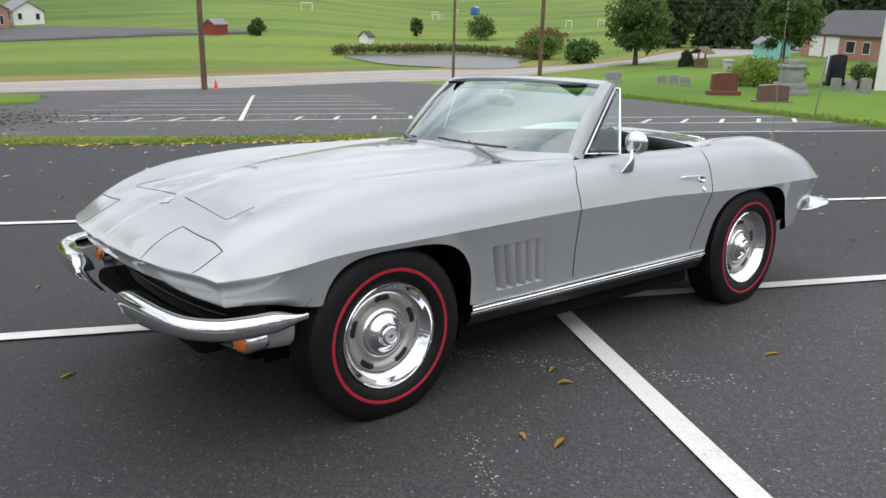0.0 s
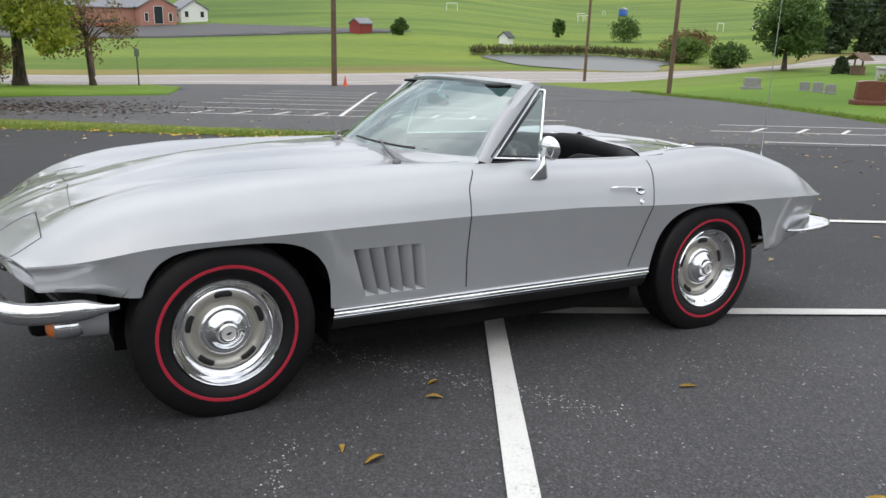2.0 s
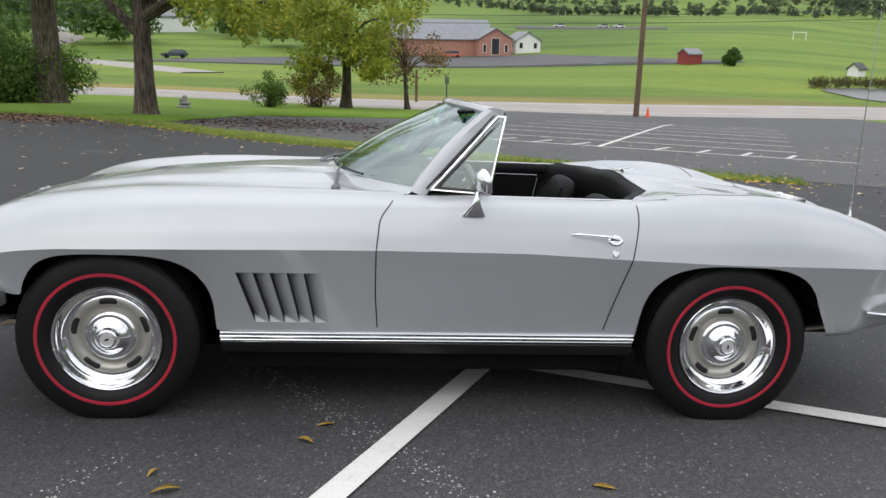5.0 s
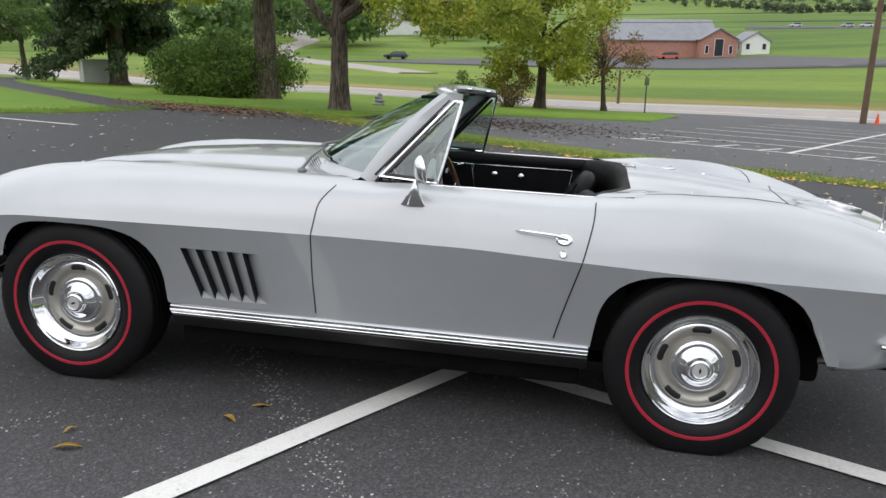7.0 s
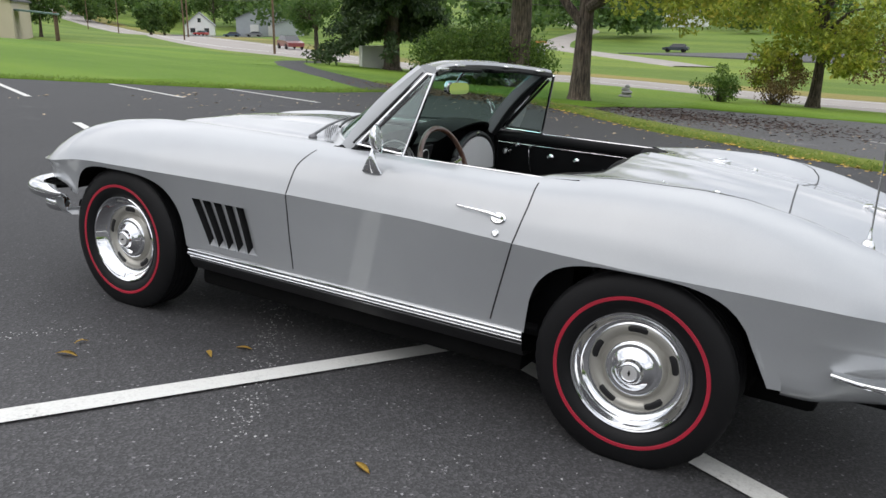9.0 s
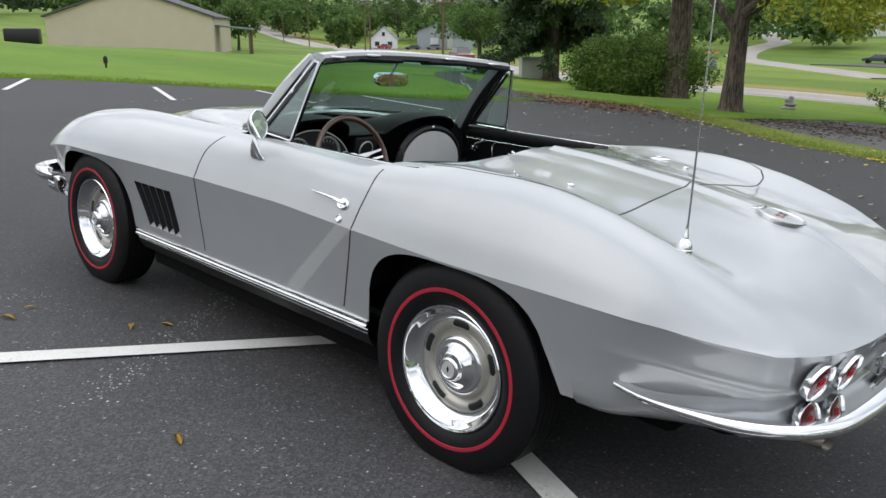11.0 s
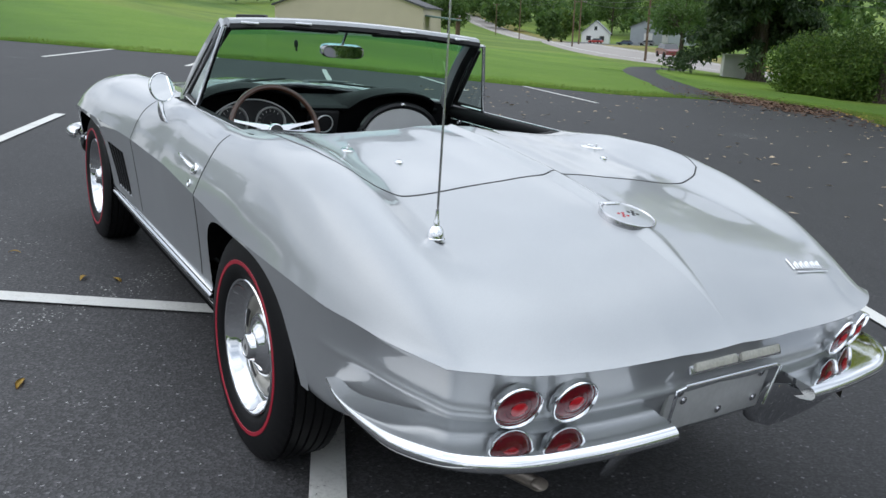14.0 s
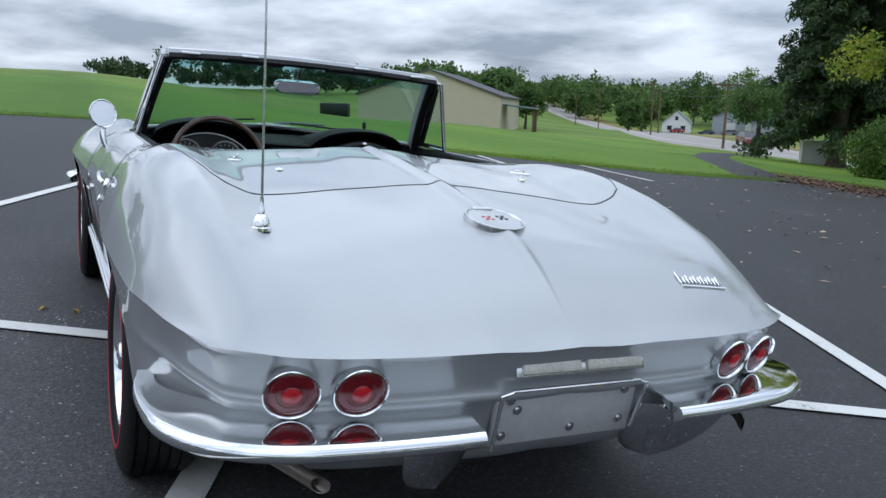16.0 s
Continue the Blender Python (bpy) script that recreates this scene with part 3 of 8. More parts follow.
valley_y = curve_at((-2.32, -2.0, -1.85, -1.5, -1.0, 0.2, 0.5, 1.0, 1.5, 1.9, 2.03), (0.55, 0.555, 0.56, 0.52, 0.48, 0.52, 0.50, 0.49, 0.47, 0.46, 0.46))
valley_z = curve_at((-2.32, -2.25, -2.17, -2.08, -2.0, -1.84, -1.56, -1.3, -1.0, 0.2, 0.42, 0.8, 1.2, 1.5, 1.7, 1.83, 1.95, 2.03), (0.642, 0.692, 0.740, 0.771, 0.787, 0.815, 0.872, 0.905, 0.922, 0.905, 0.893, 0.880, 0.858, 0.823, 0.787, 0.752, 0.695, 0.640))
bulge_y = curve_at((-2.32, -1.6, -1.0, 0.2, 0.5, 1.0, 1.6, 2.03), (0.22, 0.22, 0.22, 0.36, 0.33, 0.26, 0.16, 0.14))
bulge_z = curve_at((-2.32, -2.24, -2.15, -2.0, -1.8, -1.58, -1.2, -0.98, 0.2, 0.42, 0.8, 1.2, 1.5, 1.7, 1.83, 1.95, 2.03), (0.642, 0.699, 0.752, 0.815, 0.855, 0.890, 0.928, 0.938, 0.93, 0.930, 0.914, 0.882, 0.838, 0.797, 0.758, 0.700, 0.644))
mid_z = curve_at((-2.32, -2.24, -2.15, -2.0, -1.8, -1.58, -1.2, -0.98, 0.2, 0.42, 0.8, 1.2, 1.5, 1.7, 1.83, 1.95, 2.03), (0.642, 0.702, 0.758, 0.824, 0.867, 0.903, 0.943, 0.955, 0.945, 0.948, 0.935, 0.900, 0.848, 0.800, 0.760, 0.702, 0.645))
sill_w = curve_at((-2.32, -1.9, -1.6, -1.2, -0.8, 0.8, 1.2, 1.6, 1.9, 2.03), (0.72, 0.80, 0.832, 0.842, 0.805, 0.808, 0.835, 0.845, 0.82, 0.79))
sill_z = curve_at((-2.32, -1.9, -1.56, -1.40, -0.86, 0.83, 0.95, 1.62, 1.9, 2.03), (0.394, 0.394, 0.394, 0.365, 0.365, 0.365, 0.50, 0.505, 0.52, 0.535), 0.01)


def arch_z(x):
    """Lower edge of the side over the wheels; elsewhere minus one."""
    best = -1.0
    for c, a, top in ((1.222, 0.388, 0.672), (-1.236, 0.384, 0.677)):
        u = abs(x - c) / a
        if u < 1:
            best = max(best, 0.30 + (top - 0.30) * (1 - u ** 3.1) ** 0.28)
    return best


def nose_back(y):
    return 0.15 * min(abs(y) / 0.80, 1.15) ** 2.8


def tail_back(y):
    return 0.36 * (1 - math.sqrt(max(1 - (min(abs(y), 0.858) / 0.86) ** 4, 0.0)))


def hem(x, z):
    """The rear arch's hind edge sweeps back towards its foot."""
    return -0.045 * smooth01((0.52 - z) / 0.12) * smooth01((-1.45 - x) / 0.13) * (1 - smooth01((-x - 1.66) / 0.25))


NX = sorted(set([round(v, 4) for v in np.concatenate((
    np.linspace(-2.32, -2.0, 14), np.linspace(-2.0, -1.66, 10), np.linspace(-1.66, -1.58, 9), np.linspace(-1.58, -0.90, 24), np.linspace(-0.90, -0.84, 9),
    np.linspace(-0.84, 0.82, 46), np.linspace(0.82, 0.87, 8), np.linspace(0.87, 1.57, 24), np.linspace(1.57, 1.63, 9), np.linspace(1.63, 1.9, 10), np.linspace(1.9, 2.03, 12)))]))
LOW, HIGH = 13, 62


def section(x):
    """Points from the sill up to the waist, and from there to the middle line."""
    w, z = waist_w(x), waist_z(x)
    zs = max(sill_z(x), arch_z(x))
    sw, sz = sill_w(x), sill_z(x)
    low = []
    for k in range(LOW):
        f = k / (LOW - 1)
        zz = zs + (z - zs) * f
        g = min(max((zz - sz) / max(z - sz, 1e-3), 0), 1)
        low.append((sw + (w - sw) * g ** 1.2, zz))
    cy, cz = crown_y(x), crown_z(x)
    ctrl = [(w, z), (w - 0.030 - 0.12 * max(w - cy - 0.15, 0), z + 0.40 * (cz - z)), (cy + 0.48 * (w - cy), z + 0.82 * (cz - z)), (cy, cz),
            (0.5 * (cy + valley_y(x)), 0.5 * (cz + valley_z(x)) - 0.002), (valley_y(x), valley_z(x))]
    # the hood's raised panel has slanting flanks with a defined edge; over the tail it fades into one curve
    step = 0.013 * smooth01((x - 0.30) / 0.12) * (1 - smooth01((x - 1.45) / 0.25))
    by, bz, mz = bulge_y(x), bulge_z(x), mid_z(x)
    foot = min(by + 0.085, 0.55 * by + 0.45 * valley_y(x))
    f = (foot - by) / (valley_y(x) - by)
    ctrl += [(foot, bz + (valley_z(x) - bz) * f - 0.7 * step), (by, bz + 0.45 * step), (by * 0.93, bz + 0.07 * (mz - bz) + 0.55 * step), (by * 0.5, mz - 0.004 + 0.2 * step), (0.0, mz)]
    high = [(p[0], p[1]) for p in spline([(a, b, 0) for a, b in ctrl], HIGH)]
    high[0], high[-1] = (w, z), (0.0, mid_z(x))
    return low + high[1:]


def place(x, row, y, z):
    """Bends the columns to the plan of the nose, tail and windscreen."""
    xx = x - nose_back(y) * smooth01((x - 1.35) / 0.68) + tail_back(y) * smooth01((-x - 1.75) / 0.57)
    up = smooth01((row - LOW + 1) / 25.0)
    b = 0.36 * min(abs(y) / 0.66, 1.1) ** 2 * up
    if x <= 0.43:
        xx -= b * smooth01((x + 0.30) / 0.73)
    else:
        xx -= b * (1 - smooth01((x - 0.43) / 0.75))
    return (xx + hem(x, z), y, z)


rows_n = LOW + HIGH - 1
grid = np.zeros((len(NX), rows_n, 3))
for i, x in enumerate(NX):
    for j, (y, z) in enumerate(section(x)):
        grid[i, j] = place(x, j, y, z)
full = np.concatenate((grid, grid[:, ::-1][:, 1:] * np.array((1, -1, 1))), axis=1)   # left sill .. middle .. right sill
du, dv = np.gradient(full, axis=0), np.gradient(full, axis=1)
norm = np.cross(du, dv)
norm /= np.maximum(np.linalg.norm(norm, axis=2, keepdims=True), 1e-9)
# the waist stays a crisp edge: take the side's slope below it and the shoulder's above
NI, NJ = full.shape[:2]
if norm[NI // 2, rows_n - 1, 2] < 0:
    norm = -norm
IX_SCREEN = min(range(len(NX)), key=lambda i: abs(NX[i] - 0.43))
IX_DECK = min(range(len(NX)), key=lambda i: abs(NX[i] + 0.97))
IX_REAR = min(range(len(NX)), key=lambda i: abs(NX[i] + 1.66))
IX_FRONT = min(range(len(NX)), key=lambda i: abs(NX[i] - 1.66))
J_BELT = next(j for j in range(LOW, rows_n) if grid[(IX_SCREEN + IX_DECK) // 2, j, 1] < 0.712)


def door_front(z):
    return float(np.interp(z, (0.39, 0.53, 0.71, 0.82, 0.90), (0.211, 0.222, 0.223, 0.209, 0.150)))


def door_rear(z):
    return float(np.interp(z, (0.39, 0.53, 0.69, 0.82, 0.92), (-0.712, -0.748, -0.793, -0.82, -0.825)))


def face_part(i, j):
    """Which panel a cell of the skin belongs to; None for the cockpit."""
    c = (full[i, j] + full[i + 1, j + 1]) / 2
    jj = min(j, NJ - 2 - j)
    if IX_DECK <= i < IX_SCREEN and jj >= J_BELT:
        return None
    if jj < LOW - 1 and (i < IX_REAR or i >= IX_FRONT):
        return None          # these corners wrap round below the waist
    if jj < LOW - 2 and c[2] < 0.645 and 0.385 < c[0] < 0.795:
        return None          # opening for the fender louvres
    if jj < LOW + 29 and c[2] < 0.93 and door_rear(c[2]) < c[0] < door_front(c[2]):
        return "door_left" if c[1] > 0 else "door_right"
    if NX[i] > 0.44 and c[0] < 1.70 and abs(c[1]) < 0.50 and jj > LOW + 20:
        return "hood"
    if c[0] < -0.95 and c[0] > -1.58 and abs(c[1]) < 0.62 and jj > LOW + 17:
        return "deck_lid"
    return "body"


cells = {}
for i in range(NI - 1):
    for j in range(NJ - 1):
        k = face_part(i, j)
        if k:
            cells.setdefault(k, []).append((i, j))


def skin(name, key, label=""):
    """One panel of the skin, with the normals of the whole surface and a thin inner wall."""
    verts, index, faces, nrm = [], {}, [], []

    def vid(i, j, side):
        # the waist row is doubled so that its edge is crisp
        k = (i, j, side if j in (LOW - 1, NJ - LOW) else 0)
        if k not in index:
            index[k] = len(verts)
            verts.append(full[i, j])
            n = norm[i, j]
            if k[2]:
                o = j + k[2]
                n = norm[i, o]
            nrm.append(n)
        return index[k]
    for i, j in cells[key]:
        for_j = {}
        for q in (j, j + 1):
            for_j[q] = (1 if j >= q else -1) if q in (LOW - 1, NJ - LOW) else 0
        faces.append((vid(i, j, for_j[j]), vid(i + 1, j, for_j[j]), vid(i + 1, j + 1, for_j[j + 1]), vid(i, j + 1, for_j[j + 1])))
    i, j = cells[key][len(cells[key]) // 2]
    if np.cross(full[i + 1, j] - full[i, j], full[i, j + 1] - full[i, j]) @ norm[i, j] < 0:
        faces = [f[::-1] for f in faces]
    ob = from_arrays(name, verts, faces, SILVER, True)
    ob.data.normals_split_custom_set_from_vertices([tuple(n) for n in nrm])
    ob.parent = car
    if label:
        ob["label"] = label
    return ob


skin("body", "body")
skin("door", "door_left")
skin("door", "door_right")
skin("hood", "hood", "silver hood with a low tapering ridge")
skin("deck_lid", "deck_lid", "silver folding-top cover")

tree_v = [Vector(p) for p in full.reshape(-1, 3)]
tree_f = [(i * NJ + j, (i + 1) * NJ + j, (i + 1) * NJ + j + 1, i * NJ + j + 1) for i in range(NI - 1) for j in range(NJ - 1)]
BODY = BVHTree.FromPolygons(tree_v, tree_f)


def on_top(x, y, lift=0.0):
    p, n, _, _ = BODY.ray_cast(Vector((x, y, 3)), Vector((0, 0, -1)))
    if p is None:
        p, n, _, _ = BODY.find_nearest(Vector((x, y, 0.9)))
    n = n if n.z > 0 else -n
    return p + n * lift, n


def on_side(x, z, s=1, lift=0.0):
    p, n, _, _ = BODY.ray_cast(Vector((x, 3 * s, z)), Vector((0, -s, 0)))
    if p is None:
        p, n, _, _ = BODY.find_nearest(Vector((x, 0.85 * s, z)))
    n = n if n.y * s > 0 else -n
    return p + n * lift, n


def ribbon(name, pts, width, mat, label="", thick=0.0012):
    """A thin band laid on the skin through (point, normal) pairs."""
    bm = bmesh.new()
    rows = []
    for i, (p, n) in enumerate(pts):
        d = (pts[min(i + 1, len(pts) - 1)][0] - pts[max(i - 1, 0)][0]).normalized()
        s = d.cross(n).normalized() * width / 2
        rows.append([p - s - n * 0.002, p - s * 0.8 + n * thick, p + s * 0.8 + n * thick, p + s - n * 0.002])
    loft_bm(bm, rows)
    bmesh.ops.recalc_face_normals(bm, faces=bm.faces[:])
    return part(name, bm, mat, car, label)


def side_gap(pairs, s, width=0.006):
    pts = [on_side(p.x, p.y, s) for p in spline([(x, z, 0) for x, z in pairs], 40)]
    ribbon("panel_gap", pts, width, BLACK_TRIM)


def LID_EDGE(s):
    return [(-1.0, s * 0.69), (-1.2, s * 0.695), (-1.38, s * 0.69), (-1.50, s * 0.674), (-1.575, s * 0.648), (-1.605, s * 0.60), (-1.604, s * 0.45), (-1.588, s * 0.2), (-1.576, 0.0)]


def top_gap(pairs, width=0.006):
    pts = [on_top(p.x, p.y, 0.0118 * math.exp(-(p.y / 0.055 * 2.3) ** 2) if p.x < -1.2 else 0.0) for p in spline([(x, y, 0) for x, y in pairs], 60)]
    ribbon("panel_gap", pts, width, BLACK_TRIM)


for s in (1, -1):
    side_gap([(door_front(z), z) for z in np.linspace(0.385, 0.885, 9)], s)
    side_gap([(door_rear(z), z) for z in np.linspace(0.385, 0.895, 9)], s)
    # hidden headlamp doors
    top_gap([(2.004, s * 0.385), (1.97, s * 0.362), (1.91, s * 0.350), (1.87, s * 0.351), (1.838, s * 0.358)], 0.003)
    top_gap([(1.838, s * 0.358), (1.837, s * 0.53), (1.835, s * 0.695)], 0.0055)
    top_gap([(1.835, s * 0.695), (1.87, s * 0.689), (1.91, s * 0.680), (1.935, s * 0.672)], 0.003)
    # hood sides and front corners
    top_gap([(1.60, s * 0.457), (1.66, s * 0.475), (1.70, s * 0.495), (1.722, s * 0.49), (1.722, s * 0.40), (1.714, s * 0.16)], 0.0028)
    top_gap([(1.714, s * 0.16), (1.708, s * 0.10), (1.704, s * 0.05)], 0.006)
    # deck lid
    top_gap(LID_EDGE(s)[:5], 0.0026)
    top_gap(LID_EDGE(s)[4:], 0.0065)


def wrap(s, i0, end, profile, bottom, b0, b1):
    """The lower corner of the body: the side's slope turning into the end's profile; one column per step round the corner."""
    step = 1 if end > i0 else -1
    top = [(full[i, LOW - 1], NX[i]) for i in range(i0, end + step, step)] + [(full[end, j], NX[end]) for j in range(LOW, rows_n)]
    pts = np.array([p for p, _ in top]); xs = np.array([x for _, x in top])
    arc = np.concatenate(((0,), np.cumsum(np.linalg.norm(np.diff(pts, axis=0), axis=1))))
    t = np.linspace(0, arc[-1], 90)
    pts = np.stack([np.interp(t, arc, pts[:, k]) for k in range(3)], 1)
    xs = np.interp(t, arc, xs)
    d = np.gradient(pts, axis=0)
    out = np.stack((d[:, 1], -d[:, 0]), 1)
    if out[0, 1] < 0:
        out = -out
    for _ in range(3):
        pad = np.vstack((out[:1], out, out[-1:]))
        out = (pad[:-2] + pad[1:-1] * 2 + pad[2:]) / 4
    out /= np.linalg.norm(out, axis=1, keepdims=True)
    out[-1] = (np.sign(out[-1, 0]), 0)
    rows = []
    for p, x, n in zip(pts, xs, out):
        mix = smooth01((abs(x) - b0) / (b1 - b0))
        w, z, sw, sz = waist_w(x), p[2], sill_w(x), sill_z(x)
        low = bottom(x, p[1])
        row = []
        for drop, off in profile:
            zz = p[2] - drop if drop >= 0 else (p[2] - profile[-4][0]) + (low - (p[2] - profile[-4][0])) * -drop
            zz = max(zz, low)
            g = min(max((zz - sz) / max(z - sz, 1e-3), 0), 1)
            o = (w - sw) * (1 - g ** 1.2) * (1 - mix) + off * mix
            row.append((p[0] - n[0] * o, s * (p[1] - n[1] * o), zz))
        rows.append(row)
    b = bmesh.new()
    loft_bm(b, rows)
    bmesh.ops.recalc_face_normals(b, faces=b.faces[:])
    return b


def rear_quarter(s):
    """The side behind the rear wheel turning into the tail: a flat flank that rolls under, then a cove with a raised bead above the bumper."""
    top = [full[i, LOW - 1] for i in range(IX_REAR, -1, -1)] + [full[0, j] for j in range(LOW, rows_n)]
    pts = np.array(top)
    arc = np.concatenate(((0,), np.cumsum(np.linalg.norm(np.diff(pts, axis=0), axis=1))))
    t = np.linspace(0, arc[-1], 130)
    pts = np.stack([np.interp(t, arc, pts[:, k]) for k in range(3)], 1)
    ends = pts.copy()
    for _ in range(10):
        pts[1:-1] = (pts[:-2] + 2 * pts[1:-1] + pts[2:]) / 4
    d = np.gradient(pts, axis=0)
    out = np.stack((d[:, 1], -d[:, 0]), 1)
    if out[0, 1] < 0:
        out = -out
    for _ in range(12):
        pad = np.vstack((out[:1], out, out[-1:]))
        out = (pad[:-2] + pad[1:-1] * 2 + pad[2:]) / 4
    out /= np.linalg.norm(out, axis=1, keepdims=True)
    out[-1] = (-1, 0)
    rows = []
    for p, q, n in zip(pts, ends, out):
        m = smooth01((-p[0] - 1.72) / 0.42)
        w, sw = waist_w(p[0]), sill_w(p[0])
        low = float(np.interp(abs(p[1]), (0, 0.25, 0.5, 0.7, 0.8), (1.0, 0.99, 0.95, 0.90, 0.86)))
        row = []
        for k, ((td, ti), sd) in enumerate(zip(TAIL_PROFILE, FLANK_DROP)):
            if k > 12:
                td = 0.155 + (td - 0.155) * low
            g = max(1 - sd / 0.288, 0)
            si = (w - sw) * (1 - g ** 1.2) + (0, 0.006, 0.030, 0.085)[max(k - 15, 0)]
            drop, o = sd + (td - sd) * m, si + (ti - si) * m
            sx = p[0] if k else q[0]
            sy = p[1] if k else q[1]
            z = (p[2] if k else q[2]) - drop
            row.append((sx - n[0] * o + hem(sx, z), s * (sy - n[1] * o), z))
        rows.append(row)
    b = bmesh.new()
    loft_bm(b, rows)
    bmesh.ops.recalc_face_normals(b, faces=b.faces[:])
    return b


FLANK_DROP = (0, 0.004, 0.012, 0.03, 0.055, 0.08, 0.097, 0.103, 0.109, 0.115, 0.121, 0.135, 0.155, 0.18, 0.22, 0.262, 0.288, 0.310, 0.325)
TAIL_PROFILE = ((0, 0), (0.004, 0.003), (0.012, 0.007), (0.03, 0.014), (0.055, 0.026), (0.08, 0.0355), (0.095, 0.0385), (0.101, 0.0355), (0.108, 0.0335), (0.115, 0.0350), (0.122, 0.0410), (0.135, 0.049), (0.155, 0.058), (0.18, 0.063), (0.21, 0.070), (0.245, 0.083), (0.275, 0.104), (0.298, 0.138), (0.312, 0.19))
NOSE_PROFILE = ((0, 0), (0.004, 0.001), (0.010, 0.006), (0.020, 0.016), (0.034, 0.026), (0.050, 0.032), (0.066, 0.034), (0.085, 0.034), (0.10, 0.036), (-0.4, 0.045), (-0.8, 0.075), (-1, 0.12))
nose_low = lambda x, y: float(sill_z(x)) if x < 2.02 else float(np.interp(abs(y), (0, 0.48, 0.62, 0.8), (0.585, 0.582, 0.555, 0.535)))
for s in (1, -1):
    part("rear_quarter", rear_quarter(s), SILVER, car, sharp=60)
    part("nose_corner", wrap(s, IX_FRONT, NI - 1, NOSE_PROFILE, nose_low, 1.68, 2.0), SILVER, car, sharp=60)

# wheels
def wheel(x, s, turn=0.0):
    w = thing("wheel", pose(x, s * 0.0, 0, 0, 0, 0), "", "")
    for k in ("label", "category"):
        if k in w:
            del w[k]
    w.parent = car
    w.matrix_world = car.matrix_world @ Matrix.Translation((x, s * 0.735, 0.326)) @ pose(0, 0, 0, -90 * s, 0, 0) @ pose(0, 0, 0, 0, 0, turn)
    # local z points outward
    t = bmesh.new()
    prof = [(0.195, -0.075), (0.215, -0.095), (0.262, -0.104), (0.312, -0.098), (0.334, -0.083)]
    for k, g in enumerate((-0.058, -0.028, 0.002, 0.032, 0.060)):
        prof += [(0.344, g - 0.013), (0.344, g + 0.009), (0.337, g + 0.011), (0.337, g + 0.0145)]
    prof += [(0.343, 0.078), (0.337, 0.086), (0.325, 0.093), (0.309, 0.099), (0.287, 0.1035), (0.27, 0.105), (0.25, 0.1045), (0.232, 0.1), (0.215, 0.092), (0.205, 0.082), (0.195, 0.072)]
    lathe_bm(t, prof, 144, closed=True)
    # shoulder lugs: every other wedge of the tread's edge is cut back
    for v in t.verts:
        rad = math.hypot(v.co.x, v.co.y)
        if rad > 0.320 and abs(v.co.z) > 0.062 and int(math.atan2(v.co.y, v.co.x) / (2 * math.pi) * 144 + 144.5) % 3 == 0:
            k = 1 - 0.0020 / rad
            v.co.x, v.co.y = v.co.x * k, v.co.y * k
    # the foot of the tyre is pressed flat by the car's weight
    spin = (pose(0, 0, 0, -90 * s, 0, 0) @ pose(0, 0, 0, 0, 0, turn)).to_3x3()
    for v in t.verts:
        q = spin @ v.co
        if q.z < -0.327:
            q.y += 0.35 * s * (-0.327 - q.z) * (1 if q.y * s > 0 else -1)
            q.z = -0.327
            v.co = spin.inverted() @ q
    tyre = part("tyre", t, RUBBER, w, "black tyre with a thin red stripe")
    b = bmesh.new()
    lathe_bm(b, [(0.2515, 0.1044), (0.2530, 0.1063), (0.2635, 0.1066), (0.2650, 0.1050), (0.2655, 0.102), (0.251, 0.102)], 72, closed=True)
    part("red_stripe", b, RED_LINE, w, "thin red sidewall stripe")
    b = bmesh.new()
    lathe_bm(b, [(0.198, 0.070), (0.2075, 0.083), (0.2085, 0.090), (0.2055, 0.0935), (0.2005, 0.0915), (0.1985, 0.086), (0.193, 0.078), (0.184, 0.063), (0.175, 0.050), (0.167, 0.0435), (0.161, 0.0425), (0.157, 0.0445), (0.1548, 0.0450), (0.1535, 0.041), (0.1535, 0.030)], 72)
    part("trim_ring", b, CHROME, w, "polished trim ring")
    b = bmesh.new()
    lathe_bm(b, [(0.160, 0.018), (0.158, 0.030), (0.1555, 0.0385), (0.150, 0.0425), (0.140, 0.0430), (0.131, 0.0405), (0.124, 0.0335), (0.119, 0.0290), (0.112, 0.0285), (0.107, 0.033), (0.103, 0.042), (0.098, 0.046), (0.08, 0.046)], 72)
    disc = part("wheel_disc", b, STEEL_PAINT, w, "argent painted steel disc with five slots")
    for k in range(5):
        a = 2 * math.pi * (k + 0.5) / 5
        b = bmesh.new()
        arc = [Vector((0.1395 * math.cos(a + u), 0.1395 * math.sin(a + u), 0.0405)) for u in np.linspace(-0.245, 0.245, 9)]
        tube_bm(b, arc, [0.0085, 0.0122] + [0.0128] * 5 + [0.0122, 0.0085], 12, True, 0.34, (0, 0, 1))
        part("slot", b, BLACK_TRIM, disc)
        b = bmesh.new()
        for q in (1, -1):
            tube_bm(b, [Vector((p.x, p.y, 0)).normalized() * (0.1395 + q * 0.0132) + Vector((0, 0, 0.0412)) for p in arc], 0.0018, 6)
        part("slot_lip", b, STEEL_PAINT, disc)
    b = bmesh.new()
    lathe_bm(b, [(0.098, 0.038), (0.097, 0.046), (0.091, 0.052), (0.084, 0.0535), (0.080, 0.052), (0.076, 0.053), (0.066, 0.060), (0.054, 0.070), (0.047, 0.075), (0.044, 0.076), (0.042, 0.079), (0.040, 0.089), (0.037, 0.094), (0.031, 0.097), (0.028, 0.097), (0.026, 0.095), (0.0, 0.095)], 60)
    cap = part("centre_cap", b, CHROME, w, "chrome bow-tie hub cap")
    b = bmesh.new()
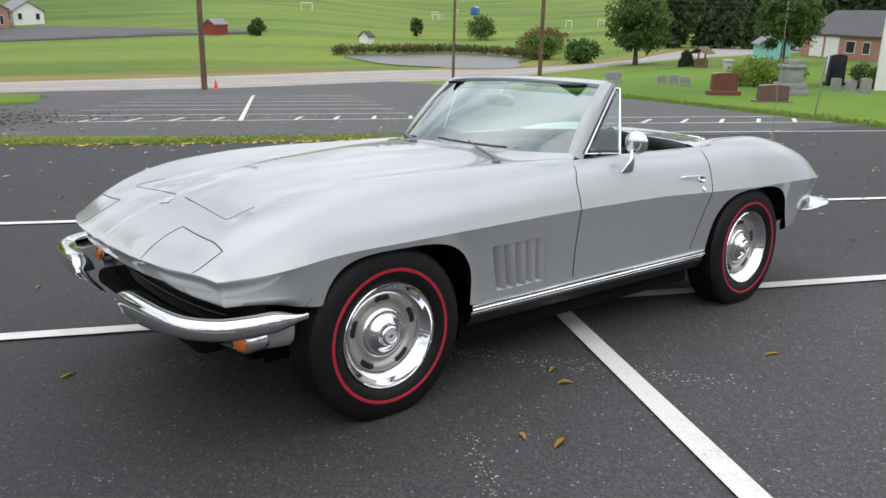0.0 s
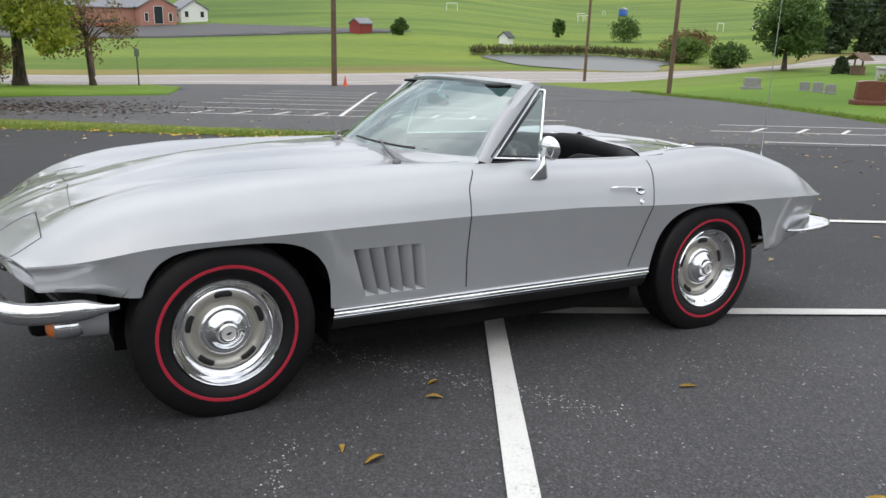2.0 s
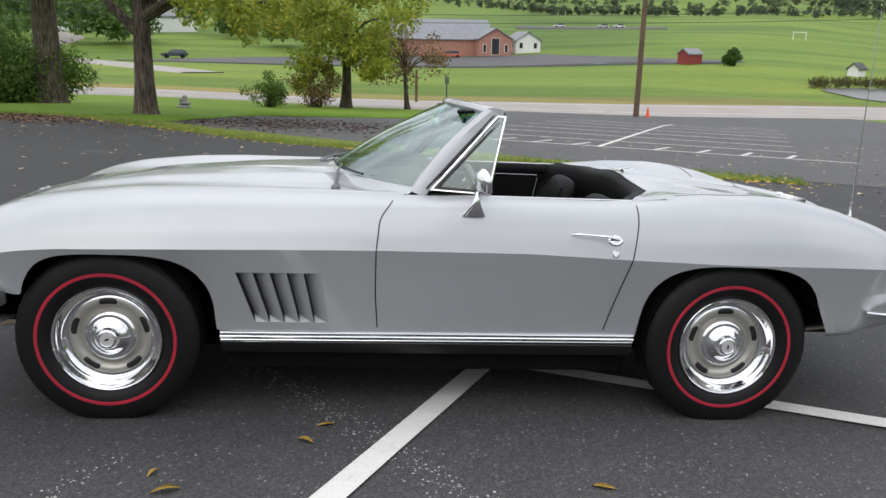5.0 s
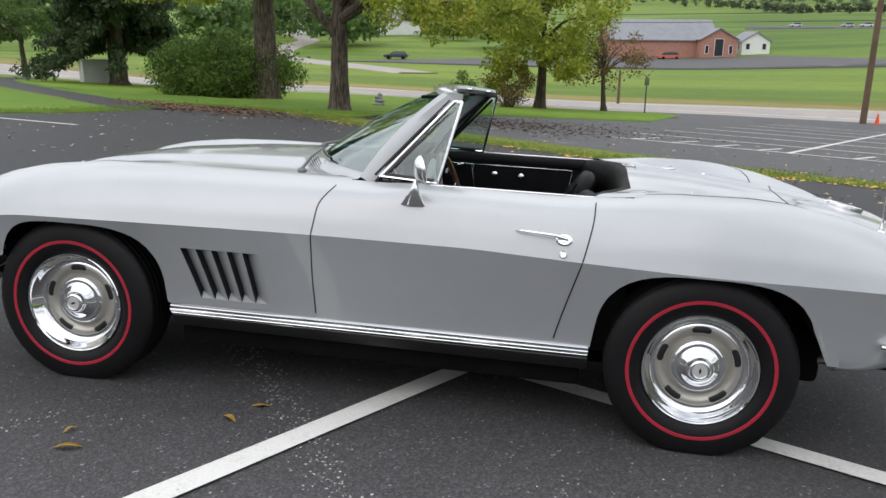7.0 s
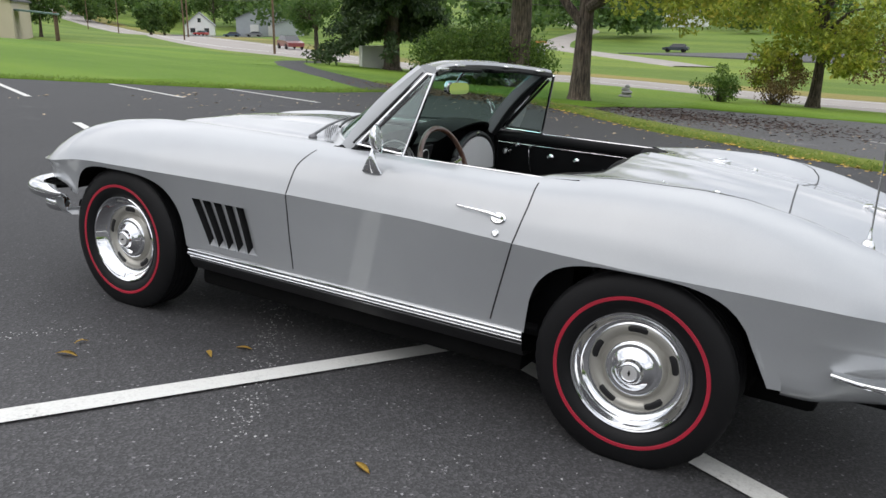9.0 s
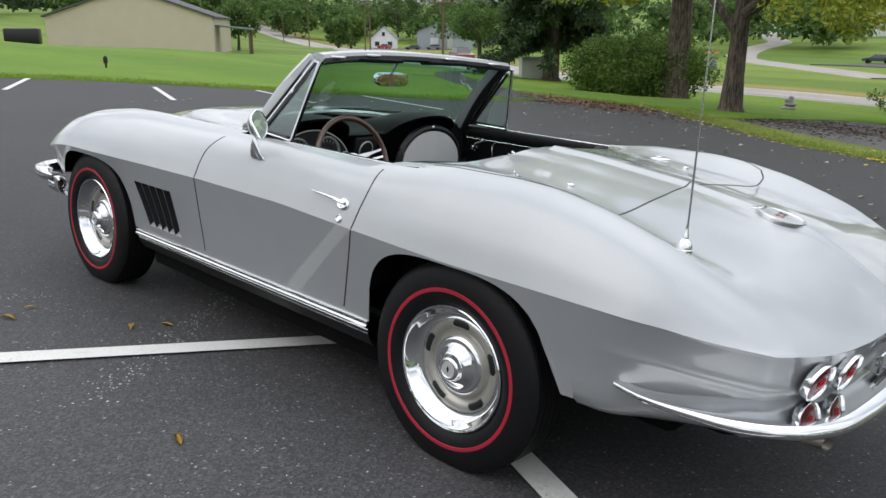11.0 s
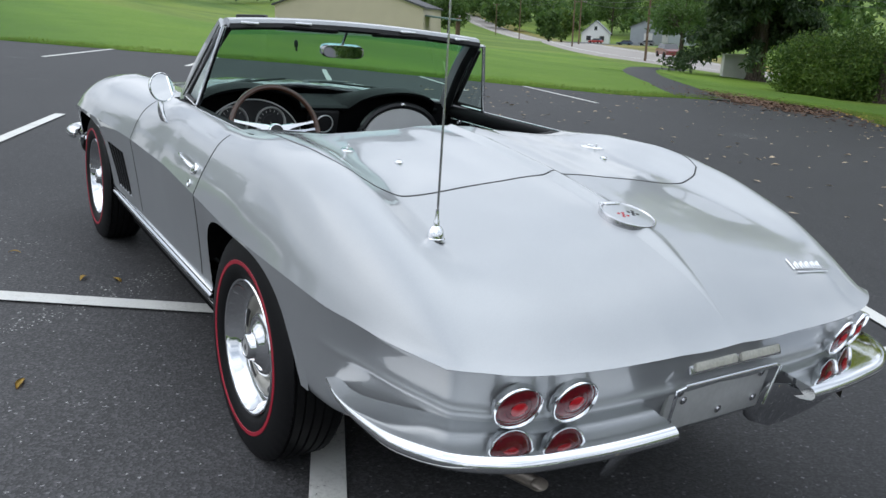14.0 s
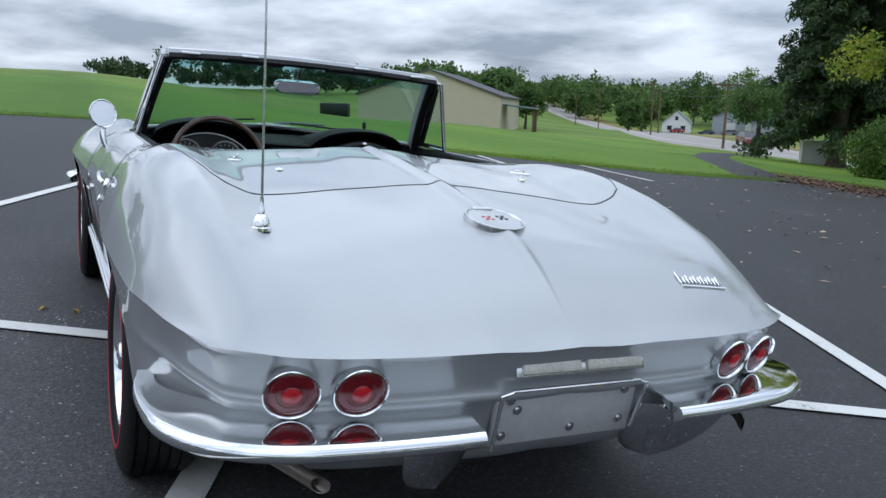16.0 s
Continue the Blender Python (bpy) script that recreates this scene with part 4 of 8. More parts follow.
    box_bm(b, 0.020, 0.005, 0.0015, pose(0, 0, 0.0962), 0.0004, 1)
    box_bm(b, 0.008, 0.009, 0.0015, pose(0, 0, 0.0962), 0.0004, 1)
    part("cap_badge", b, BLACK_TRIM, cap)
    b = bmesh.new()
    lathe_bm(b, [(0.0265, 0.0945), (0.0255, 0.0955), (0.0, 0.0955)], 32)
    part("cap_face", b, ARGENT, cap)
    b = bmesh.new()
    lathe_bm(b, [(0.19, 0.06), (0.172, 0.015), (0.165, -0.08)], 48)
    lathe_bm(b, [(0.0, 0.010), (0.168, 0.010)], 48)
    part("brake_drum", b, UNDER, w)
    return w


for x, s, a in ((1.2445, 1, 20), (-1.2445, 1, 91), (1.2445, -1, 0), (-1.2445, -1, 35)):
    wheel(x, s, a)

# wheel wells, floor pan
for c, x0, x1 in ((1.222, 0.835, 1.612), (-1.236, -1.615, -0.857)):
    for s in (1, -1):
        b = bmesh.new()
        rows = []
        for k in range(25):
            x = x0 + (x1 - x0) * k / 24
            z = max(arch_z(min(max(x, x0 + 0.004), x1 - 0.004)), 0.505 if x > 1.4 else 0.394 if x < -1.56 else 0.30)
            yy = abs(on_side(x, max(z + 0.004, 0.36), s)[0].y)
            rows.append([(x + hem(x, z), s * (yy - 0.001), z + 0.001), (x + hem(x, z), s * (yy - 0.012), z + 0.002), (x, s * (yy - 0.03), z + 0.012), (x, s * 0.52, z + 0.03), (x, s * 0.50, 0.2 if x > -1.45 else 0.36)])
        loft_bm(b, rows)
        part("wheel_well", b, UNDER, car)
for name, size, at, bev in (("floor_pan", (1.64, 1.46, 0.12), (0, 0, 0.235), 0.02), ("chassis_frame", (3.4, 0.7, 0.10), (-0.1, 0, 0.20), 0.03), ("front_crossmember", (0.72, 0.96, 0.16), (1.22, 0, 0.30), 0.03), ("rear_axle", (0.72, 0.96, 0.20), (-1.23, 0, 0.32), 0.03), ("spare_tub", (0.46, 1.0, 0.16), (-1.82, 0, 0.355), 0.05), ("front_pan", (0.30, 1.2, 0.08), (1.75, 0, 0.36), 0.03)):
    b = bmesh.new()
    box_bm(b, *size, pose(*at), bev)
    part(name, b, UNDER, car)


def rocker(s):
    b = bmesh.new()
    xs = np.linspace(0.822, -0.842, 30)
    rows = []
    drop = lambda x: -0.006 * (x + 0.84) / 1.66
    for x in xs:
        rows.append([(x, s * q, z + drop(x)) for q, z in ((0.786, 0.369), (0.808, 0.3685), (0.814, 0.365), (0.815, 0.361), (0.810, 0.3575), (0.804, 0.357), (0.812, 0.3545), (0.8185, 0.348), (0.8195, 0.342), (0.814, 0.3385), (0.806, 0.337), (0.808, 0.3325), (0.804, 0.328), (0.785, 0.327))])
    loft_bm(b, rows, caps=True)
    part("rocker_moulding", b, CHROME, car, "ribbed bright rocker moulding")
    b = bmesh.new()
    loft_bm(b, [[(x, s * 0.804, 0.332), (x, s * 0.804, 0.318), (x, s * 0.797, 0.297), (x, s * 0.775, 0.265), (x, s * 0.70, 0.255)] for x in xs])
    part("sill", b, BLACK_TRIM, car, "black sill under the rocker")
    b = bmesh.new()
    loft_bm(b, [[(x, s * 0.806, 0.394), (x, s * 0.806, 0.362)] for x in xs])
    part("sill_flange", b, SILVER, car)
    b = bmesh.new()
    loft_bm(b, [[(x, s * 0.8045, 0.3195), (x, s * 0.8075, 0.3180), (x, s * 0.8045, 0.3155)] for x in xs])
    part("sill_bead", b, CHROME, car)
    for z0, q0 in ((0.356, 0.8055), (0.337, 0.8065)):
        b = bmesh.new()
        loft_bm(b, [[(x, s * (q0 + 0.004), z0 + 0.0016 + drop(x)), (x, s * (q0 + 0.0012), z0 + drop(x)), (x, s * (q0 + 0.004), z0 - 0.0014 + drop(x))] for x in xs])
        part("rocker_groove", b, BLACK_TRIM, car)


rocker(1), rocker(-1)


# louvres behind the front wheels
def louvres(s):
    """Five slots that ramp outward to knife edges, sunk in a patch of the fender."""
    def quad(u, v):
        return (0.755 - 0.068 * v + (-0.320 + 0.034 * v) * u, 0.608 - 0.207 * v)

    def at(u, v, depth=0.0):
        p, n = on_side(*quad(u, v), s)
        return p - n * depth
    xs = [x for x in NX if 0.37 < x < 0.81]
    xa, xb, za, zb = 0.372, 0.806, 0.372, 0.668
    outer, inner = [], []
    for k in range(16):
        f = k / 16
        outer.append((xb + (xa - xb) * f, zb)); inner.append(quad(f, 0))
    for k in range(16):
        f = k / 16
        outer.append((xa, zb + (za - zb) * f)); inner.append(quad(1, f))
    for k in range(16):
        f = k / 16
        outer.append((xa + (xb - xa) * f, za)); inner.append(quad(1 - f, 1))
    for k in range(16):
        f = k / 16
        outer.append((xb, za + (zb - za) * f)); inner.append(quad(0, 1 - f))
    b = bmesh.new()
    loft_bm(b, [[on_side(o[0] + (q[0] - o[0]) * f, o[1] + (q[1] - o[1]) * f, s, 0.0006)[0] for f in np.linspace(0, 1, 7)] for o, q in list(zip(outer, inner)) + [(outer[0], inner[0])]])
    bmesh.ops.remove_doubles(b, verts=b.verts[:], dist=1e-5)
    bmesh.ops.recalc_face_normals(b, faces=b.faces[:])
    if sum(f.normal.y * s for f in b.faces) < 0:
        bmesh.ops.reverse_faces(b, faces=b.faces[:])
    part("vent_panel", b, SILVER, car)
    deep = 0.036
    for k in range(5):
        u0, u1 = k * 0.2, (k + 1) * 0.2
        ws = np.linspace(0, 1, 6)
        b = bmesh.new()
        ramp_rows = []
        for w in ws:
            d = deep * (1 - w) ** 1.7 - (0.0015 if w == 1 and k < 4 else 0)
            low = 0.90 + 0.10 * w
            ramp_rows.append([at(u0 + (u1 - u0) * w, low * v, d) for v in np.linspace(0, 1, 10)])
        loft_bm(b, ramp_rows)
        # sill at the foot, wall at the front, cover at the top
        loft_bm(b, [[at(u0 + (u1 - u0) * w, 0.90 + 0.10 * w, deep * (1 - w)), at(u0 + (u1 - u0) * w, 1.0, 0.0)] for w in ws])
        loft_bm(b, [[at(u0 + (u1 - u0) * w, 0.0, deep * (1 - w)), at(u0 + (u1 - u0) * w, 0.0, 0.0)] for w in ws])
        bmesh.ops.recalc_face_normals(b, faces=b.faces[:])
        slat = part("louvre", b, SILVER, car, sharp=25)
        b = bmesh.new()
        loft_bm(b, [[at(u0 + 0.003, v, 0.0), at(u0 + 0.006, v, deep)] for v in np.linspace(0, 1, 10)])
        part("louvre_gap", b, BLACK_TRIM, slat)


louvres(1), louvres(-1)


def spine():
    """The narrow raised ridge along the middle of the tail."""
    b = bmesh.new()
    rows = []
    for x in np.linspace(-1.0, -2.255, 60):
        f = smooth01((x + 2.26) / 0.30)
        w, h = 0.055 * (0.2 + 0.8 * f), 0.012 * (0.02 + 0.98 * f)
        row = []
        for u in (-1, -0.7, -0.4, -0.18, 0, 0.18, 0.4, 0.7, 1):
            p, n = on_top(x, u * w)
            row.append(p + n * (h * math.exp(-(u * 2.3) ** 2) - 0.0008 * abs(u) ** 3))
        rows.append(row)
    loft_bm(b, rows)
    bmesh.ops.recalc_face_normals(b, faces=b.faces[:])
    part("spine_ridge", b, SILVER, car, "narrow ridge along the tail")


spine()


# ---- car: nose, tail, bumpers ----
def nose():
    """The recess under the blade of the nose, with its grille bars."""
    top = [Vector(full[-1, j]) for j in range(LOW - 1, NJ - LOW + 1)]
    b = bmesh.new()
    rows = []
    for dx, z, ys in ((-0.10, 0.588, 0.92), (-0.18, 0.58, 0.88), (-0.22, 0.50, 0.86), (-0.22, 0.42, 0.86), (-0.16, 0.38, 0.86)):
        rows.append([(p.x + dx, p.y * ys, z) for p in top])
    loft_bm(b, rows)
    part("grille_recess", b, BLACK_TRIM, car, "black recess behind the grille")
    for k in range(3):
        z = 0.455 + 0.032 * k
        b = bmesh.new()
        tube_bm(b, [(1.85 - nose_back(y) * 0.9, y, z) for y in np.linspace(-0.60, 0.60, 25)], 0.008, 8, True, 0.6)
        part("grille_bar", b, BLACK_TRIM, car, "dark grille bar")
    # lower pan
    for s in (1, -1):
        b = bmesh.new()
        rows = []
        for x, yo in ((1.655, 0.842), (1.70, 0.838), (1.76, 0.822), (1.82, 0.795), (1.83, 0.76)):
            rows.append([(x, s * yo, 0.465), (x, s * (yo - 0.001), 0.43), (x, s * (yo - 0.012), 0.40), (x, s * (yo - 0.04), 0.375), (x, s * (yo - 0.25), 0.35)])
        loft_bm(b, rows)
        bmesh.ops.recalc_face_normals(b, faces=b.faces[:])
        part("lower_valance", b, SILVER, car, "silver valance under the bumper")
        m = Matrix.Translation((1.815, s * 0.785, 0.418)) @ pose(0, 0, 0, 0, 90, 0)
        b = bmesh.new()
        lathe_bm(b, [(0.0, 0.036), (0.014, 0.035), (0.027, 0.029), (0.035, 0.018), (0.037, 0.004), (0.037, -0.01)], 32, m)
        lamp = part("turn_signal", b, AMBER, car, "amber turn signal lens")
        b = bmesh.new()
        lathe_bm(b, [(0.037, 0.006), (0.040, 0.010), (0.044, 0.007), (0.045, -0.004), (0.044, -0.06), (0.034, -0.08)], 32, m)
        part("bezel", b, CHROME, lamp, "chrome bezel")
    b = bmesh.new()
    loft_bm(b, [[(1.88 - nose_back(y) * 0.8, y, 0.42), (1.86 - nose_back(y) * 0.8, y, 0.37), (1.80 - nose_back(y) * 0.8, y, 0.335)] for y in np.linspace(-0.62, 0.62, 21)])
    part("lower_pan", b, UNDER, car)


nose()


def bumper_front(s):
    """A half bumper: a blade that widens and curls down at its inner end."""
    line = spline([(1.622, 0.882, 0.497), (1.70, 0.884, 0.492), (1.81, 0.872, 0.487), (1.915, 0.836, 0.484), (1.995, 0.745, 0.484), (2.03, 0.60, 0.487), (2.048, 0.45, 0.492), (2.052, 0.32, 0.494), (2.045, 0.245, 0.492)], 44)
    b = bmesh.new()
    rows = []
    n = len(line)
    for i, p in enumerate(line):
        f = i / (n - 1)
        d = (line[min(i + 1, n - 1)] - line[max(i - 1, 0)]).normalized()
        out = Vector((d.y, -d.x, 0)).normalized()
        out = out if out.dot(Vector((p.x - 1.2, p.y, 0))) > 0 else -out
        k = smooth01(f / 0.14)
        low = 0.012 + 0.026 * k + 0.034 * smooth01((f - 0.42) / 0.42)
        cut = math.sqrt(max(1 - max((f - 0.86) / 0.14, 0) ** 2.4, 0.02))
        mid = -0.3 * low
        ring = ((-0.045 * k - 0.006, 0.024 * k + 0.004), (-0.018 * k, 0.034 * k + 0.005), (0.006 * k, 0.031 * k + 0.004), (0.016 * k, 0.025 * k + 0.003), (0.0215 * k + 0.001, 0.014 * k), (0.0195 * k + 0.001, -0.25 * low), (0.010 * k, -0.68 * low), (-0.008 * k, -0.94 * low), (-0.018 * k, -low), (-0.024 * k - 0.003, -0.96 * low), (-0.010 * k - 0.004, -0.5 * low), (-0.008 * k - 0.004, 0.006))
        rows.append([Vector((q.x, q.y * s, q.z)) for q in (p + out * a + Vector((0, 0, mid + (c - mid) * cut)) for a, c in ring)])
    loft_bm(b, rows, close_v=True, caps=True)
    bmesh.ops.recalc_face_normals(b, faces=b.faces[:])
    ob = part("front_bumper", b, CHROME, car, "curved chrome front bumper half", sharp=50)
    b = bmesh.new()
    rows = []
    for u in np.linspace(0, 1, 14):
        w = 0.082 * math.sqrt(max(1 - u ** 3.0, 0.0)) + 0.004
        c = Vector((2.046 - 0.085 * u ** 1.5, s * (0.315 - 0.035 * u), 0.492 - 0.125 * u))
        t = 0.019 * math.sqrt(max(1 - u ** 4, 0.0)) + 0.003
        rows.append([c + Vector((t * math.cos(a), s * w * math.sin(a), 0.3 * t * math.cos(a))) for a in np.linspace(0, 2 * math.pi, 25)[:-1]])
    loft_bm(b, rows, close_v=True, caps=True)
    bmesh.ops.recalc_face_normals(b, faces=b.faces[:])
    part("bumper_guard", b, CHROME, ob, "rounded down-curled bumper end")
    return ob


bumper_front(1), bumper_front(-1)


def tail_x(y):
    return -2.32 + tail_back(y)


def tail():
    # two lamps a side; the bumper's bright shelf mirrors them
    for s in (1, -1):
        for y, z, r, ax in ((0.612, 0.576, 0.0465, 0.92), (0.486, 0.580, 0.0465, 0.97)):
            x = tail_x(y) + 0.011
            tilt = 27
            yaw = math.degrees(math.atan(-(tail_back(y + 0.02) - tail_back(y - 0.02)) / 0.04)) * s
            m = Matrix.Translation((x, s * y, z)) @ pose(0, 0, 0, 0, 0, 180 + yaw * 0.55) @ pose(0, 0, 0, 0, 90 + tilt * 0.6, 0)
            bb = bmesh.new()
            lathe_bm(bb, [(r * 1.14, -0.016), (r * 1.18, -0.004), (r * 1.19, 0.002), (r * 1.17, 0.0055), (r * 1.13, 0.0065), (r * 1.08, 0.004), (r * 1.04, -0.004), (r * 1.0, -0.018)], 40, m)
            lamp = part("tail_lamp", bb, CHROME, car, "round red tail lamp in a chrome bezel")
            bb = bmesh.new()
            prof = [(r * 1.07, -0.004), (r * 0.98, 0.0005), (r * 0.85, 0.0030), (r * 0.62, 0.0050), (r * 0.60, 0.0038), (r * 0.42, 0.0050), (r * 0.40, 0.0064), (r * 0.25, 0.0090), (r * 0.12, 0.0105), (0, 0.011)]
            lathe_bm(bb, prof, 36, m)
            part("lens", bb, RED_LENS, lamp, "ribbed red lens")
            bb = bmesh.new()
            lathe_bm(bb, [(r * 0.40, 0.0068), (r * 0.33, 0.0088), (r * 0.20, 0.0108), (r * 0.1, 0.0118), (0, 0.0122)], 28, m)
            part("reflector", bb, RED_CORE, lamp)
    # licence plate recess and lamps
    m = Matrix.Translation((-2.268, -0.012, 0.487)) @ pose(0, 0, 0, 0, -8, 0)
    b = bmesh.new()
    box_bm(b, 0.012, 0.375, 0.135, m, 0.004)
    plate = part("plate_panel", b, material("plate_white", (0.44, 0.445, 0.44), 0.42, 0.2, 0.12, 8, 60, 0.1), car, "bare pale plate panel with screws")
    b = bmesh.new()
    tube_bm(b, [(-2.292, 0.185, 0.425), (-2.298, 0.172, 0.545), (-2.300, 0.150, 0.556), (-2.300, -0.19, 0.556), (-2.298, -0.215, 0.547), (-2.292, -0.185, 0.44)], 0.0045, 10)
    part("plate_frame", b, CHROME, car, "chrome trim round the plate recess")
    for y, z in ((0.14, 0.53), (-0.165, 0.53), (0.15, 0.445), (-0.165, 0.455), (-0.03, 0.448), (0.12, 0.505)):
        b = bmesh.new()
        lathe_bm(b, [(0.011, 0), (0.011, 0.003), (0.006, 0.003), (0.006, 0.006), (0, 0.006)], 16, m @ Matrix.Translation((-0.0062, y + 0.012, z - 0.487)) @ pose(0, 0, 0, 0, -90, 0))
        part("plate_screw", b, CHROME_DULL, plate)
    lens = material("lamp_lens_aged", (0.46, 0.45, 0.39), 0.25, 0, 0.2, 20, 160, 0.4, coat=0.6)
    for y in (0.06, -0.105):
        b = bmesh.new()
        box_bm(b, 0.018, 0.150, 0.025, Matrix.Translation((-2.300, y, 0.603)) @ pose(0, 0, 0, 0, 22, 0), 0.005)
        part("plate_lamp", b, lens, car, "aged yellowish plate lamp lens")
    b = bmesh.new()
    box_bm(b, 0.012, 0.34, 0.038, Matrix.Translation((-2.296, -0.022, 0.602)) @ pose(0, 0, 0, 0, 22, 0), 0.004)
    part("plate_lamp_bezel", b, CHROME_DULL, car)
    for s in (1, -1):
        b = bmesh.new()
        rows = []
        for x, y, z, r in ((-1.70, 0.62, 0.35, 0.016), (-2.10, 0.615, 0.395, 0.016), (-2.19, 0.610, 0.412, 0.016), (-2.24, 0.588, 0.411, 0.0165), (-2.293, 0.556, 0.402, 0.017), (-2.292, 0.5565, 0.402, 0.0145), (-2.23, 0.594, 0.412, 0.014)):
            rows.append([(x + 0.55 * r * math.sin(a), s * (y + r * math.sin(a)), z + r * math.cos(a)) for a in np.linspace(0, 2 * math.pi, 25)[:-1]])
        loft_bm(b, rows, close_v=True)
        bmesh.ops.recalc_face_normals(b, faces=b.faces[:])
        part("exhaust_tip", b, material("exhaust_steel", (0.24, 0.21, 0.18), 0.4, 0.9, 0.25, 12, 90, 0.1), car, "round brownish steel exhaust tip")


tail()


def bumper_rear(s):
    """A half bumper: a level bright shelf against the body, a rounded lip and a face that rolls under."""
    line = spline([(-1.827, 0.838, 0.488), (-1.92, 0.855, 0.484), (-2.04, 0.857, 0.486), (-2.168, 0.840, 0.489), (-2.276, 0.770, 0.491), (-2.344, 0.65, 0.492), (-2.372, 0.49, 0.492), (-2.382, 0.36, 0.492), (-2.384, 0.252, 0.492)], 48)
    b = bmesh.new()
    rows = []
    n = len(line)
    for i, p in enumerate(line):
        f = i / (n - 1)
        d = (line[min(i + 1, n - 1)] - line[max(i - 1, 0)]).normalized()
        out = Vector((-d.y, d.x, 0)).normalized()
        out = out if out.dot(Vector((p.x + 1.2, p.y, 0))) > 0 else -out
        g = smooth01(f / 0.42)
        shelf = 0.018 + 0.080 * g
        rise = 0.002 + 0.027 * g
        face = 0.009 + 0.010 * smooth01(f / 0.35)
        ring = ((-shelf - 0.018 - 0.034 * g, rise + 0.006 * g), (-shelf * 0.6, rise - 0.006 * g), (-0.036 * g - 0.004, rise - 0.008 * g), (-0.014 * g - 0.003, rise - 0.010 * g), (-0.007 * g - 0.002, rise - 0.013 * g), (-0.002 * g - 0.001, rise - 0.018 * g), (0.000, rise - 0.024 * g - 0.002), (0.001, -0.004),
                (-0.004, -0.3 * face - 0.007), (-0.012, -0.65 * face - 0.004), (-0.030 * g - 0.006, -face - 0.004), (-0.045 * g - 0.008, -face - 0.003), (-0.022 * g - 0.006, -0.3 * face - 0.003), (-shelf * 0.7 - 0.004, rise - 0.013), (-shelf - 0.018 - 0.034 * g, rise - 0.008 + 0.004 * g))
        rows.append([Vector((q.x, q.y * s, q.z)) for q in (p + out * a + Vector((0, 0, c)) for a, c in ring)])
    loft_bm(b, rows, close_v=True, caps=True)
    bmesh.ops.recalc_face_normals(b, faces=b.faces[:])
    ob = part("rear_bumper", b, CHROME, car, "curved chrome rear bumper half", sharp=50)
    # the inner end curls down into a rounded paddle
    b = bmesh.new()
    rows = []
    for u in np.linspace(0, 1, 14):
        w = 0.094 * math.sqrt(max(1 - (u * 1.0) ** 3.2, 0.0)) + 0.004
        c = Vector((-2.356 + 0.10 * u ** 1.3, s * (0.318 - 0.028 * u), 0.486 - 0.150 * u))
        t = 0.028 * math.sqrt(max(1 - u ** 4, 0.0)) + 0.003
        rows.append([c + Vector((-t * math.cos(a) + 0.42 * w * (1 - math.sin(a)), s * w * math.sin(a), 0.35 * t * math.cos(a))) for a in np.linspace(0, 2 * math.pi, 25)[:-1]])
    loft_bm(b, rows, close_v=True, caps=True)
    bmesh.ops.recalc_face_normals(b, faces=b.faces[:])
    part("bumper_guard", b, CHROME, ob, "rounded down-curled bumper end")


bumper_rear(1), bumper_rear(-1)


# ---- car: windscreen and glass ----
def screen_base(y):
    x = 0.425 - 0.36 * min(abs(y) / 0.66, 1.1) ** 2
    p, _ = on_top(x, y)
    return Vector((x, y, np.interp(abs(y), (0, 0.35, 0.66), (0.952, 0.930, 0.922))))


def screen_top(y):
    f = abs(y) / 0.585
    return Vector((-0.115 - 0.115 * f ** 2, y, 1.262 - 0.022 * f ** 2))


